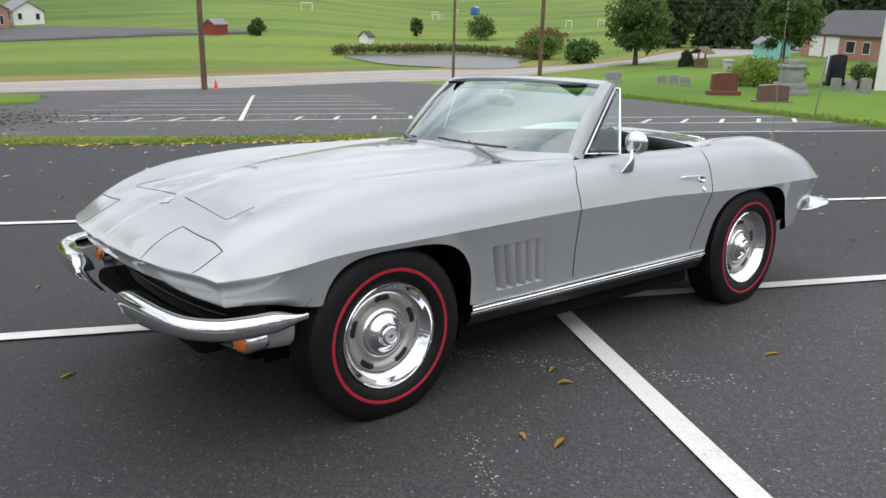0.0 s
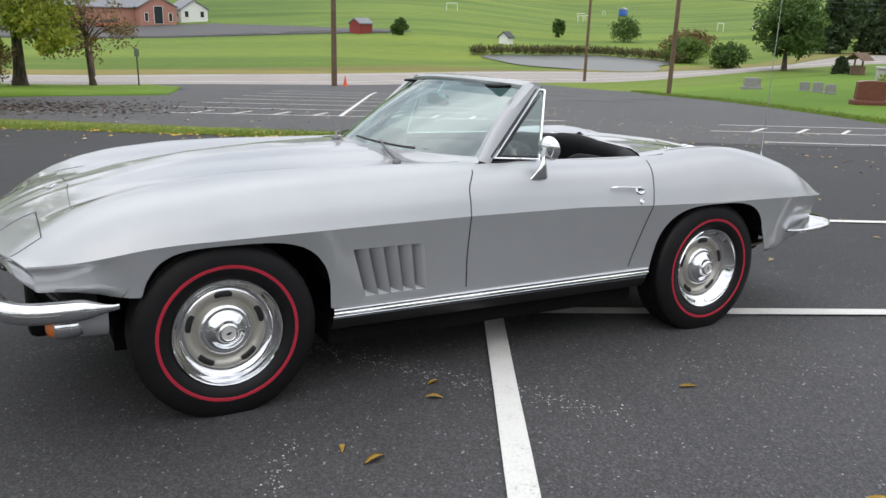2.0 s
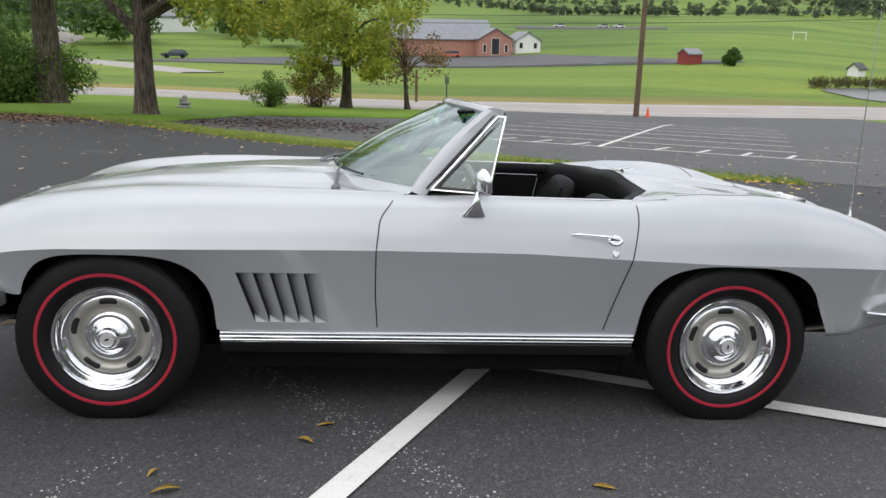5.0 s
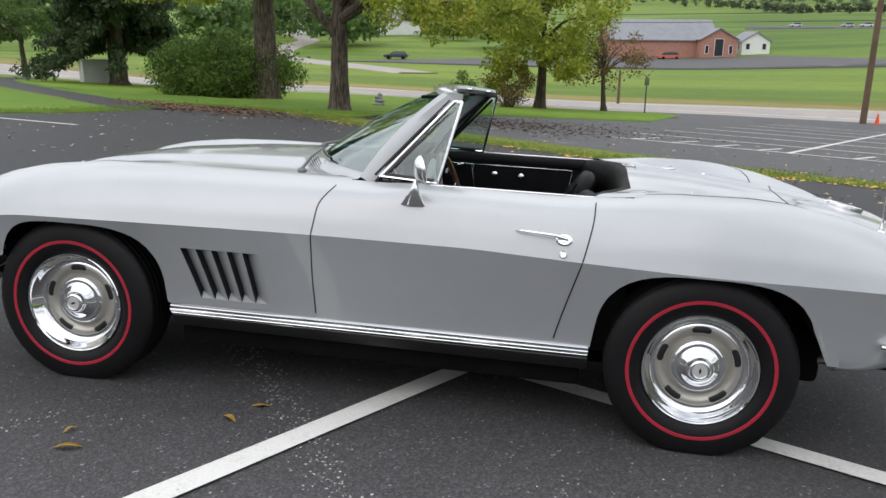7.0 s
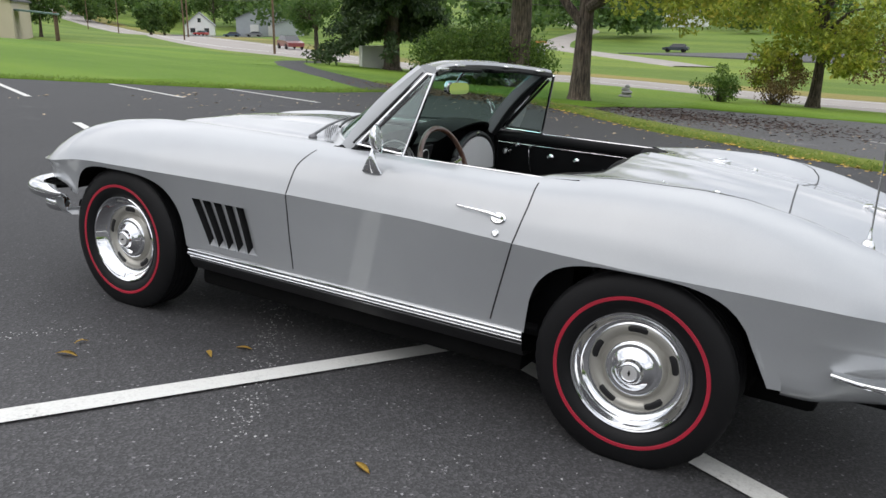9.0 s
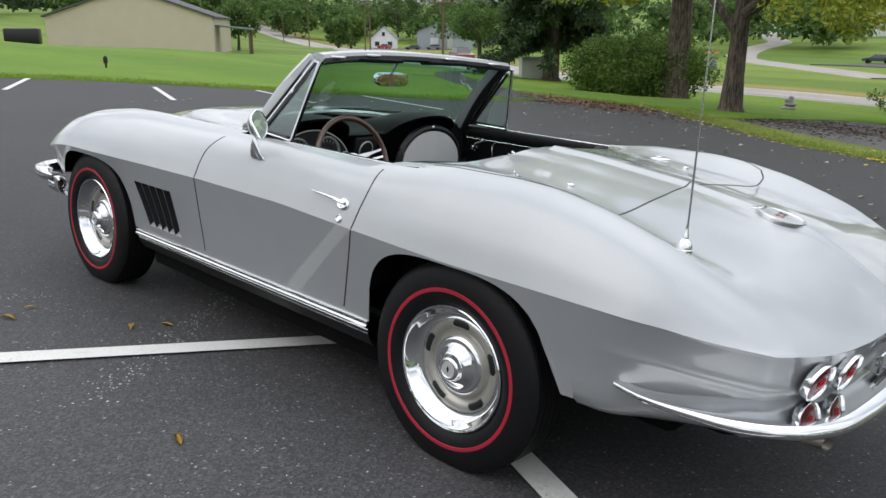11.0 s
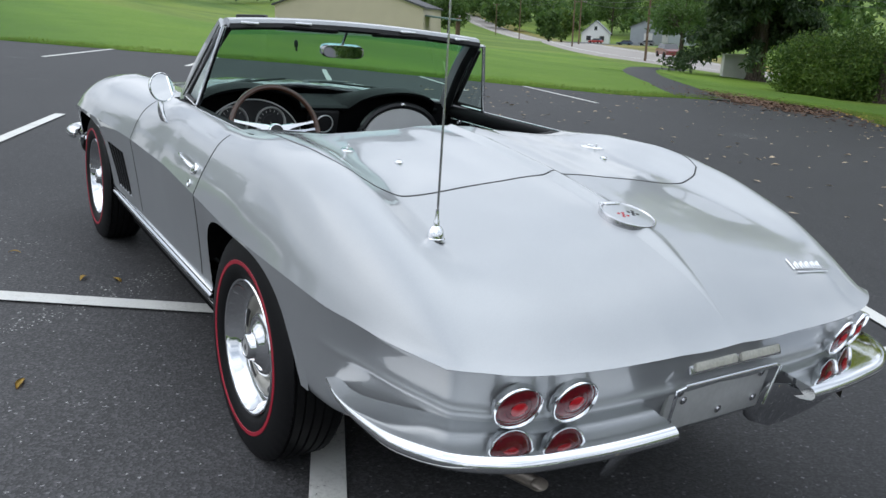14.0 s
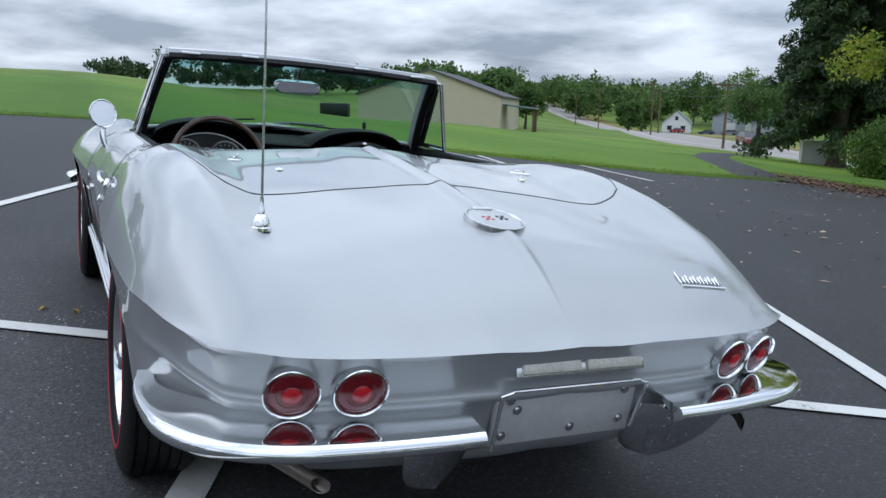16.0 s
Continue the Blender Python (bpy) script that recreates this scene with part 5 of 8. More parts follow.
def screen():
    n = 25
    us = np.linspace(-1, 1, n)
    base = [screen_base(0.655 * u) for u in us]
    top = [screen_top(0.585 * u) for u in us]
    def band(ks, name, mat, label):
        b = bmesh.new()
        loft_bm(b, [[p + (q - p) * k + Vector((0.018, 0, 0.012)) * math.sin(math.pi * k) for p, q in zip(base, top)] for k in ks])
        bmesh.ops.recalc_face_normals(b, faces=b.faces[:])
        g = part(name, b, mat, car, label)
        g.visible_shadow = False
        return g
    band(np.linspace(0, 0.80, 9), "windscreen", GLASS, "green-tinted curved windscreen")
    g = band(np.linspace(0.80, 1, 4), "shade_band", GLASS_BAND, "darker green band along the top of the windscreen")
    g.visible_shadow = False
    b = bmesh.new()
    tube_bm(b, [p + Vector((0.004, 0, -0.004)) for p in base], 0.011, 8, True, 0.9)
    part("screen_moulding", b, SILVER, car, "silver moulding at the foot of the windscreen")
    b = bmesh.new()
    rows = []
    for p in base:
        n = Vector((1, 2 * 0.36 * p.y / 0.66 ** 2, 0)).normalized()
        q, qn = on_top(p.x + n.x * 0.045, p.y + n.y * 0.045, 0.0008)
        rows.append([p + Vector((0, 0, 0.004)), p + n * 0.012 + Vector((0, 0, 0.001)), p.lerp(q, 0.6) + Vector((0, 0, -0.002)), q, q - n * 0.012 - Vector((0, 0, 0.02))])
    loft_bm(b, rows)
    bmesh.ops.recalc_face_normals(b, faces=b.faces[:])
    part("cowl_flange", b, SILVER, car, "silver flange between the cowl and the windscreen")
    b = bmesh.new()
    rows = []
    for q in top:
        rows.append([q + Vector(o) for o in ((0.020, 0, -0.016), (0.024, 0, 0.0), (0.010, 0, 0.013), (-0.020, 0, 0.016), (-0.052, 0, 0.010), (-0.060, 0, -0.006), (-0.048, 0, -0.018), (-0.01, 0, -0.022))])
    loft_bm(b, rows, close_v=True, caps=True)
    bmesh.ops.recalc_face_normals(b, faces=b.faces[:])
    part("header_rail", b, SILVER, car, "silver windscreen header rail")
    b = bmesh.new()
    rows = [[q + Vector(o) for o in ((-0.046, 0, 0.0), (-0.063, 0, -0.004), (-0.066, 0, -0.020), (-0.05, 0, -0.030), (-0.015, 0, -0.026))] for q in top]
    loft_bm(b, rows, caps=False)
    bmesh.ops.recalc_face_normals(b, faces=b.faces[:])
    part("header_trim", b, BLACK_TRIM, car, "black header trim")
    for s in (1, -1):
        for y in (0.25, 0.50):
            q = screen_top(s * y)
            b = bmesh.new()
            box_bm(b, 0.030, 0.075, 0.012, Matrix.Translation(q + Vector((-0.062, 0, -0.004))), 0.004)
            part("top_catch", b, CHROME, car, "chrome soft-top catch")
        # sun visors folded up
        b = bmesh.new()
        box_bm(b, 0.10, 0.40, 0.014, Matrix.Translation((-0.175, s * 0.30, 1.232)) @ pose(0, 0, 0, 0, 4, -6 * s), 0.006)
        part("sun_visor", b, VINYL, car, "black sun visor folded up")
        # screen pillar: silver outside, black inside
        b = bmesh.new()
        a, c = screen_base(s * 0.655) + Vector((0, 0, -0.02)), screen_top(s * 0.585)
        pts = [a + (c - a) * k + Vector((0.018, 0, 0.012)) * math.sin(math.pi * k) for k in np.linspace(0, 1, 9)]
        rows = []
        for p in pts:
            rows.append([p + Vector((dx, s * dy, dz)) for dx, dy, dz in ((0.026, -0.020, 0.004), (0.020, 0.012, 0.012), (-0.004, 0.026, 0.006), (-0.034, 0.026, -0.014), (-0.040, 0.012, -0.02), (-0.02, -0.012, -0.014))])
        loft_bm(b, rows, close_v=True, caps=True)
        bmesh.ops.recalc_face_normals(b, faces=b.faces[:])
        part("screen_pillar", b, SILVER, car, "silver windscreen pillar")
        b = bmesh.new()
        tube_bm(b, [p + Vector((-0.030, -s * 0.004, -0.018)) for p in pts], 0.020, 8, True, 0.6)
        part("pillar_trim", b, BLACK_TRIM, car)
        # quarter window
        f, r, t = Vector((0.004, s * 0.668, 0.922)), Vector((-0.222, s * 0.692, 0.914)), Vector((-0.292, s * 0.608, 1.218))
        t2 = Vector((-0.262, s * 0.604, 1.222))
        b = bmesh.new()
        vs = [b.verts.new(p) for p in (f, r, t, t2)]
        b.faces.new(vs)
        q = part("quarter_glass", b, GLASS_CLEAR, car, "clear triangular quarter window", False)
        q.visible_shadow = False
        b = bmesh.new()
        tube_bm(b, [r + Vector((0, 0, -0.02)), t + Vector((0, 0, 0.004))], 0.0098, 8, True, 0.7)
        fr = part("quarter_frame", b, CHROME, car, "bright quarter window frame")
        b = bmesh.new()
        tube_bm(b, [f + Vector((0.004, 0, -0.002)), t2 + Vector((0.002, 0, 0)), t], 0.009, 8)
        part("frame_bar", b, CHROME, fr)
        b = bmesh.new()
        tube_bm(b, [f, r], 0.007, 8)
        part("frame_bar", b, CHROME, fr)
        b = bmesh.new()
        for p0, p1 in ((f + Vector((-0.022, 0, 0.010)), t2 + Vector((-0.006, 0, -0.024))), (f + Vector((-0.02, 0, 0.009)), r + Vector((0.012, 0, 0.010)))):
            tube_bm(b, [p0, p1], 0.0075, 6)
        part("rubber_seal", b, BLACK_TRIM, fr)
        b = bmesh.new()
        tube_bm(b, [f + Vector((0.022, s * 0.004, 0.004)), t2 + Vector((0.018, s * 0.004, 0.004))], 0.0065, 6)
        part("pillar_seal", b, BLACK_TRIM, fr)
    # mirror
    b = bmesh.new()
    rows = []
    for x, k in ((-0.072, 0.9), (-0.068, 1.0), (-0.052, 1.0), (-0.046, 0.85)):
        rows.append([(x, 0.105 * k * math.copysign(abs(math.cos(a)) ** 0.45, math.cos(a)), 1.148 + 0.030 * k * math.copysign(abs(math.sin(a)) ** 0.6, math.sin(a)) + 0.25 * (x + 0.06)) for a in np.linspace(0, 2 * math.pi, 29)[:-1]])
    loft_bm(b, rows, close_v=True, caps=True)
    bmesh.ops.recalc_face_normals(b, faces=b.faces[:])
    mir = part("rear_view_mirror", b, CHROME_DULL, car, "interior mirror on a thin stalk")
    b = bmesh.new()
    tube_bm(b, [(-0.055, 0, 1.165), (-0.075, 0, 1.20), (-0.11, 0, 1.245)], 0.006, 8)
    part("mirror_stalk", b, CHROME_DULL, mir)
    b = bmesh.new()
    vs = []
    for a in np.linspace(0, 2 * math.pi, 29)[:-1]:
        dz = 0.026 * math.copysign(abs(math.sin(a)) ** 0.6, math.sin(a))
        vs.append(b.verts.new((-0.0755 + 0.06 * dz, 0.094 * math.copysign(abs(math.cos(a)) ** 0.45, math.cos(a)), 1.145 + dz)))
    b.faces.new(vs)
    part("mirror_face", b, MIRROR, mir, "", False)


screen()


WIPER = material('wiper_steel', (0.16, 0.16, 0.165), 0.4, 0.8, 0.2, 20, 160, 0.05)


# ---- car: cockpit ----
def panel(name, rows, mat, parent, label="", thick=0.0, closed=False):
    b = bmesh.new()
    loft_bm(b, rows, close_v=closed)
    bmesh.ops.recalc_face_normals(b, faces=b.faces[:])
    if thick:
        bmesh.ops.solidify(b, geom=b.faces[:], thickness=thick)
    return part(name, b, mat, parent, label)


def cockpit():
    # floor, tunnel, walls
    b = bmesh.new()
    box_bm(b, 1.34, 1.34, 0.03, pose(-0.34, 0, 0.32), 0.01)
    part("cockpit_floor", b, CARPET, car)
    b = bmesh.new()
    box_bm(b, 1.30, 0.20, 0.22, pose(-0.34, 0, 0.43), 0.04)
    part("centre_tunnel", b, VINYL, car, "black centre tunnel")
    panel("firewall", [[(0.33, y, 0.31), (0.36, y, 0.6), (0.33, y, 0.85)] for y in np.linspace(-0.66, 0.66, 5)], CARPET, car, thick=0.01)
    panel("rear_bulkhead", [[(-1.02, y, 0.31), (-1.04, y, 0.6), (-1.005, y, 0.87)] for y in np.linspace(-0.68, 0.68, 9)], CARPET, car, thick=0.01)
    for s in (1, -1):
        # padded door top, inner panel
        xs = np.linspace(0.02, -0.86, 22)
        rows = []
        for x in xs:
            yb = 0.712
            rows.append([(x, s * q, z) for q, z in ((yb - 0.012, 0.897), (yb - 0.018, 0.906), (yb - 0.034, 0.909), (yb - 0.05, 0.905), (yb - 0.061, 0.893), (yb - 0.065, 0.876), (yb - 0.060, 0.860), (yb - 0.045, 0.856))])
        pad = panel("door_pad", rows, VINYL, car, "black padded door top")
        pan = panel("door_panel", [[(x, s * 0.668, 0.86), (x, s * 0.672, 0.6), (x, s * 0.68, 0.36)] for x in xs], VINYL, car, "black vinyl inner door panel")
        b = bmesh.new()
        tube_bm(b, [(x, s * 0.702, 0.9075) for x in np.linspace(-0.20, -0.86, 12)], 0.0035, 8)
        part("belt_bead", b, CHROME_DULL, pad, "thin bright bead along the belt line")
        # bright outline on the panel
        b = bmesh.new()
        fr = [(0.02, 0.846), (-0.70, 0.846), (-0.715, 0.843), (-0.720, 0.830), (-0.69, 0.66), (-0.684, 0.646), (-0.67, 0.64), (0.02, 0.64)]
        tube_bm(b, [(x, s * 0.664, z) for x, z in fr], 0.0035, 6)
        part("panel_moulding", b, CHROME_DULL, pan)
        # winder, latch knob, pull handle
        for x, z, k in ((-0.04, 0.80, 1), (-0.30, 0.797, 0), (-0.445, 0.794, 0)):
            b = bmesh.new()
            w = 1.0 if k else 0.62
            lathe_bm(b, [(0.026 * w, 0), (0.026 * w, 0.006), (0.014 * w, 0.010), (0.012 * w, 0.022), (0.017 * w, 0.028), (0.014 * w, 0.036), (0, 0.038)], 24, Matrix.Translation((x, s * 0.668, z)) @ pose(0, 0, 0, 90 * s, 0, 0))
            if k:
                tube_bm(b, [(x, s * 0.648, z), (x - 0.03, s * 0.640, z + 0.03), (x - 0.075, s * 0.640, z + 0.045)], 0.008, 8)
                box_bm(b, 0.03, 0.024, 0.022, Matrix.Translation((x - 0.078, s * 0.628, z + 0.046)), 0.008)
            part("window_winder" if k else "door_knob", b, CHROME, pan, "chrome winder" if k else "chrome knob")
        b = bmesh.new()
        tube_bm(b, [(-0.175, s * 0.664, 0.838), (-0.178, s * 0.644, 0.82), (-0.190, s * 0.640, 0.75), (-0.196, s * 0.658, 0.71)], 0.009, 8, True, 0.6)
        part("pull_handle", b, CHROME_DULL, pan, "bright door pull")
        # kick side trim ahead and behind
        panel("side_trim", [[(x, s * 0.685, 0.885), (x, s * 0.685, 0.6), (x, s * 0.685, 0.33)] for x in np.linspace(-0.85, -0.965, 4)], VINYL, car)
        panel("side_trim", [[(x, s * 0.665, 0.865), (x, s * 0.665, 0.6), (x, s * 0.68, 0.33)] for x in np.linspace(0.36, 0.14, 4)], VINYL, car)
    # padded rim round the rear of the opening
    rim = spline([(-0.822, 0.706, 0.905), (-0.855, 0.655, 0.91), (-0.915, 0.56, 0.92), (-0.965, 0.465, 0.93), (-0.985, 0.36, 0.94), (-0.988, 0.2, 0.95), (-0.988, 0, 0.957), (-0.988, -0.2, 0.95), (-0.985, -0.36, 0.94), (-0.965, -0.465, 0.93), (-0.915, -0.56, 0.92), (-0.855, -0.655, 0.91), (-0.822, -0.706, 0.905)], 60)
    # the deck's front corners run diagonally to the doors
    for s in (1, -1):
        inner = spline([(-0.820, 0.706, 0), (-0.853, 0.655, 0), (-0.913, 0.56, 0), (-0.963, 0.465, 0), (-0.983, 0.36, 0)], 16)
        outer = [(-0.82, 0.716)] + [(-0.82 - 0.165 * k / 6, 0.716) for k in range(1, 7)] + [(-0.99, 0.716 - 0.356 * k / 9) for k in range(1, 10)]
        b = bmesh.new()
        loft_bm(b, [[on_top(p.x + (q[0] - p.x) * f, s * (p.y + (q[1] - p.y) * f), 0.0006)[0] for f in np.linspace(0, 1, 6)] for p, q in zip(inner, outer)])
        bmesh.ops.recalc_face_normals(b, faces=b.faces[:])
        for fc in b.faces:
            if fc.normal.z < 0:
                fc.normal_flip()
        part("deck_corner", b, SILVER, car)
    rows = []
    for i, p in enumerate(rim):
        d = (rim[min(i + 1, 59)] - rim[max(i - 1, 0)]).normalized()
        inn = Vector((-d.y, d.x, 0)).normalized()
        inn = inn if inn.dot(Vector((-0.4, 0, 0)) - p) > 0 else -inn
        z0 = min(p.z, on_top(p.x - 0.03, p.y * 1.02)[0].z - 0.006) - 0.008
        p = Vector((p.x, p.y, z0))
        rows.append([p + inn * a + Vector((0, 0, z)) for a, z in ((-0.008, -0.005), (0.000, 0.005), (0.016, 0.013), (0.038, 0.012), (0.060, 0.000), (0.074, -0.022), (0.080, -0.06), (0.080, -0.14), (0.066, -0.30))])
    panel("cockpit_rim", rows, VINYL, car, "black padded rim behind the seats")


cockpit()


def seat(y):
    rows = []
    def ring(cx, cz, w, t, ax, n=28, p=0.42):
        """A rounded slab cross-section; ax tilts it."""
        out = []
        for a in np.linspace(0, 2 * math.pi, n, endpoint=False):
            u = w * math.copysign(abs(math.cos(a)) ** p, math.cos(a))
            v = t * math.copysign(abs(math.sin(a)) ** p, math.sin(a))
            out.append(Vector((cx + v * math.sin(ax), y + u, cz + v * math.cos(ax))))
        return out
    b = bmesh.new()
    rows = [ring(x, 0.41 + 0.05 * k, w, t, 0) for x, k, w, t in ((-0.06, 0.2, 0.18, 0.03), (-0.08, 0.35, 0.23, 0.06), (-0.2, 0.5, 0.245, 0.075), (-0.4, 0.2, 0.245, 0.075), (-0.58, -0.2, 0.24, 0.07), (-0.62, -0.2, 0.2, 0.05))]
    loft_bm(b, rows, close_v=True, caps=True)
    bmesh.ops.recalc_face_normals(b, faces=b.faces[:])
    cush = part("seat_cushion", b, VINYL, car, "black pleated vinyl seat cushion")
    b = bmesh.new()
    rows = []
    for k in (0, 0.12, 0.25, 0.4, 0.55, 0.68, 0.78, 0.86, 0.92, 0.96, 0.985, 1.0):
        x, z = -0.60 - 0.215 * k, 0.42 + 0.455 * k
        end = max((k - 0.68) / 0.32, 0)
        w = 0.235 * (1 - 0.08 * k) * (0.25 + 0.75 * math.sqrt(max(1 - end ** 2.6, 0)))
        t = (0.064 - 0.016 * k) * (0.2 + 0.8 * math.sqrt(max(1 - end ** 5, 0)))
        rows.append(ring(x, z, w, t, 1.17, p=0.6))
    loft_bm(b, rows, close_v=True, caps=True)
    bmesh.ops.recalc_face_normals(b, faces=b.faces[:])
    back = part("seat_back", b, VINYL, car, "black vinyl bucket seat back")
    for j in range(7):
        u = -0.12 + 0.04 * j
        b = bmesh.new()
        tube_bm(b, [(-0.60 - 0.215 * k + 0.058 - 0.012 * k, y + u, 0.42 + 0.445 * k + 0.024) for k in np.linspace(0.08, 0.80, 6)], 0.016, 8, True, 0.45, (0.9, 0, 0.4))
        part("pleat", b, VINYL, back)
        b = bmesh.new()
        tube_bm(b, [(x, y + u, 0.41 + 0.05 * k + 0.072) for x, k in ((-0.12, 0.45), (-0.2, 0.5), (-0.4, 0.2), (-0.55, -0.1))], 0.016, 8, True, 0.4)
        part("pleat", b, VINYL, cush)
    for e in (1, -1):
        b = bmesh.new()
        tube_bm(b, [(-0.60 - 0.215 * k + 0.045, y + e * 0.205 * (1 - 0.1 * k), 0.44 + 0.445 * k) for k in np.linspace(0.1, 0.9, 6)], 0.006, 6)
        part("seat_piping", b, VINYL, back)


seat(0.365), seat(-0.365)


def dash():
    # main dash face and top
    ys = np.linspace(-0.66, 0.66, 67)

    def hood_h(y):
        h = 0
        for c in (0.365, -0.365):
            u = abs(y - c) / 0.235
            if u < 1:
                h = max(h, math.sqrt(1 - u * u))
        return h
    rows = []
    for y in ys:
        h = hood_h(y)
        z = 0.885 + 0.094 * h
        r = 0.06 + 0.10 * h      # how far the brow reaches back
        lim = 0.425 - 0.36 * min(abs(y) / 0.66, 1.1) ** 2 - 0.02
        rows.append([(min(px, lim), y, pz) for px, y, pz in ((0.36, y, 0.91), (0.25, y, 0.90 + 0.05 * h), (0.16, y, z - 0.004), (0.14 - r * 0.55, y, z), (0.145 - r, y, z - 0.010), (0.152 - r, y, z - 0.022), (0.172 - r * 0.5, y, z - 0.03), (0.17, y, z - 0.045 - 0.02 * h), (0.175, y, 0.74), (0.19, y, 0.66), (0.26, y, 0.58))])
    panel("dashboard", rows, VINYL, car, "black twin-cowl dashboard")
    # passenger side: silver glovebox face under the brow
    b = bmesh.new()
    pts = [(0.012, -0.365 + 0.205 * math.cos(a), 0.735 + 0.155 * math.sin(a)) for a in np.linspace(0, math.pi, 33)]
    front = [b.verts.new(p) for p in pts] + [b.verts.new((0.012, -0.365 - 0.205, 0.715)), b.verts.new((0.012, -0.365 + 0.205, 0.715))]
    b.faces.new(front)
    bmesh.ops.recalc_face_normals(b, faces=b.faces[:])
    bmesh.ops.solidify(b, geom=b.faces[:], thickness=0.02)
    gl = part("glovebox_door", b, material("brushed_silver", (0.62, 0.63, 0.62), 0.45, 0.15, 0.05, 10, 200, 0.03), car, "brushed silver glovebox door")
    b = bmesh.new()
    tube_bm(b, [(0.008, -0.365 + 0.222 * math.cos(a), 0.73 + 0.175 * math.sin(a)) for a in np.linspace(-0.1, math.pi + 0.1, 33)], 0.018, 8)
    part("glovebox_surround", b, BLACK_TRIM, gl)
    b = bmesh.new()
    lathe_bm(b, [(0.013, 0), (0.013, 0.008), (0.006, 0.010), (0, 0.010)], 16, Matrix.Translation((0.0, -0.365, 0.905)) @ pose(0, 0, 0, 0, -90, 0))
    part("glovebox_lock", b, CHROME, gl)
    b = bmesh.new()
    for k in range(7):
        tube_bm(b, [(0.0085, -0.43 - 0.012 * k, 0.772), (0.0085, -0.436 - 0.012 * k, 0.790 + (0.008 if k in (0, 5, 6) else 0)), (0.0085, -0.441 - 0.012 * k, 0.772)], 0.0022, 5)
    part("script_badge", b, BLACK_TRIM, gl, "small dark script badge")
    # driver's instruments
    dial_face = material("dial_face", (0.02, 0.02, 0.022), 0.4, 0, 0.2)
    b = bmesh.new()
    pts = [(0.045, 0.365 + 0.225 * math.cos(a), 0.73 + 0.185 * math.sin(a)) for a in np.linspace(0, math.pi, 33)] + [(0.045, 0.14, 0.69), (0.045, 0.59, 0.69)]
    b.faces.new([b.verts.new(p) for p in pts])
    bmesh.ops.recalc_face_normals(b, faces=b.faces[:])
    clus = part("instrument_panel", b, BLACK_TRIM, car, "black instrument panel with round dials", False)
    for y, z, r in ((0.462, 0.812, 0.065), (0.288, 0.812, 0.065), (0.566, 0.762, 0.030), (0.372, 0.735, 0.026), (0.178, 0.775, 0.032), (0.535, 0.712, 0.024)):
        m = Matrix.Translation((0.041, y, z)) @ pose(0, 0, 0, 0, -90, 0)
        b = bmesh.new()
        lathe_bm(b, [(r * 1.08, 0), (r * 1.10, 0.010), (r * 1.06, 0.015), (r * 1.00, 0.013), (r * 0.95, 0.003)], 36, m)
        g = part("gauge", b, ARGENT, clus, "bright-ringed gauge")
        b = bmesh.new()
        lathe_bm(b, [(r * 0.96, 0.003), (r * 0.55, 0.0035), (r * 0.52, 0.001), (r * 0.1, 0.001), (r * 0.08, 0.006), (0, 0.006)], 36, m)
        part("gauge_face", b, dial_face, g)
        b = bmesh.new()
        for k in range(13):
            a = radians(-130 + 260 * k / 12)
            box_bm(b, r * 0.03, r * 0.16, 0.001, m @ Matrix.Rotation(a, 4, "Z") @ Matrix.Translation((0, r * 0.80, 0.0042)))
        box_bm(b, r * 0.035, r * 0.72, 0.001, m @ Matrix.Rotation(radians(118), 4, "Z") @ Matrix.Translation((0, r * 0.34, 0.0068)))
        part("gauge_marks", b, plain("dial_white", (0.7, 0.7, 0.66), 0.5), g)
    b = bmesh.new()
    tube_bm(b, [(0.041, 0.365 + 0.222 * math.cos(a), 0.73 + 0.182 * math.sin(a)) for a in np.linspace(0, math.pi, 33)], 0.0028, 8)
    part("panel_rim", b, ARGENT, clus, "thin bright rim round the instruments")
    # centre stack with clock and radio
    b = bmesh.new()
    box_bm(b, 0.05, 0.15, 0.30, Matrix.Translation((0.135, 0, 0.72)) @ pose(0, 0, 0, 0, -12, 0), 0.012)
    st = part("radio_console", b, BLACK_TRIM, car, "black centre stack with clock and radio")
    b = bmesh.new()
    lathe_bm(b, [(0.045, 0), (0.046, 0.008), (0.041, 0.012), (0.038, 0.003), (0, 0.003)], 32, Matrix.Translation((0.10, 0.0, 0.80)) @ pose(0, 0, 0, 0, -100, 0))
    part("clock", b, ARGENT, st, "round clock with a bright ring")
    b = bmesh.new()
    lathe_bm(b, [(0.038, 0.0045), (0.0, 0.0045)], 32, Matrix.Translation((0.10, 0.0, 0.80)) @ pose(0, 0, 0, 0, -100, 0))
    part("clock_face", b, dial_face, st)
    for y in (0.045, -0.045):
        b = bmesh.new()
        lathe_bm(b, [(0.014, 0), (0.013, 0.022), (0.010, 0.026), (0, 0.026)], 20, Matrix.Translation((0.105, y, 0.70)) @ pose(0, 0, 0, 0, -100, 0))
        part("radio_knob", b, CHROME, st)
    # steering wheel
    m = Matrix.Translation((-0.235, 0.367, 0.810)) @ pose(0, 0, 0, 0, -72, 0)
    b = bmesh.new()
    n = 64
    loft_bm(b, [[m @ Vector(((0.19 + 0.0115 * math.cos(c)) * math.cos(a), (0.19 + 0.0115 * math.cos(c)) * math.sin(a), 0.0115 * math.sin(c))) for c in np.linspace(0, 2 * math.pi, 11)[:-1]] for a in np.linspace(0, 2 * math.pi, n + 1)[:-1]], True, True)
    bmesh.ops.recalc_face_normals(b, faces=b.faces[:])
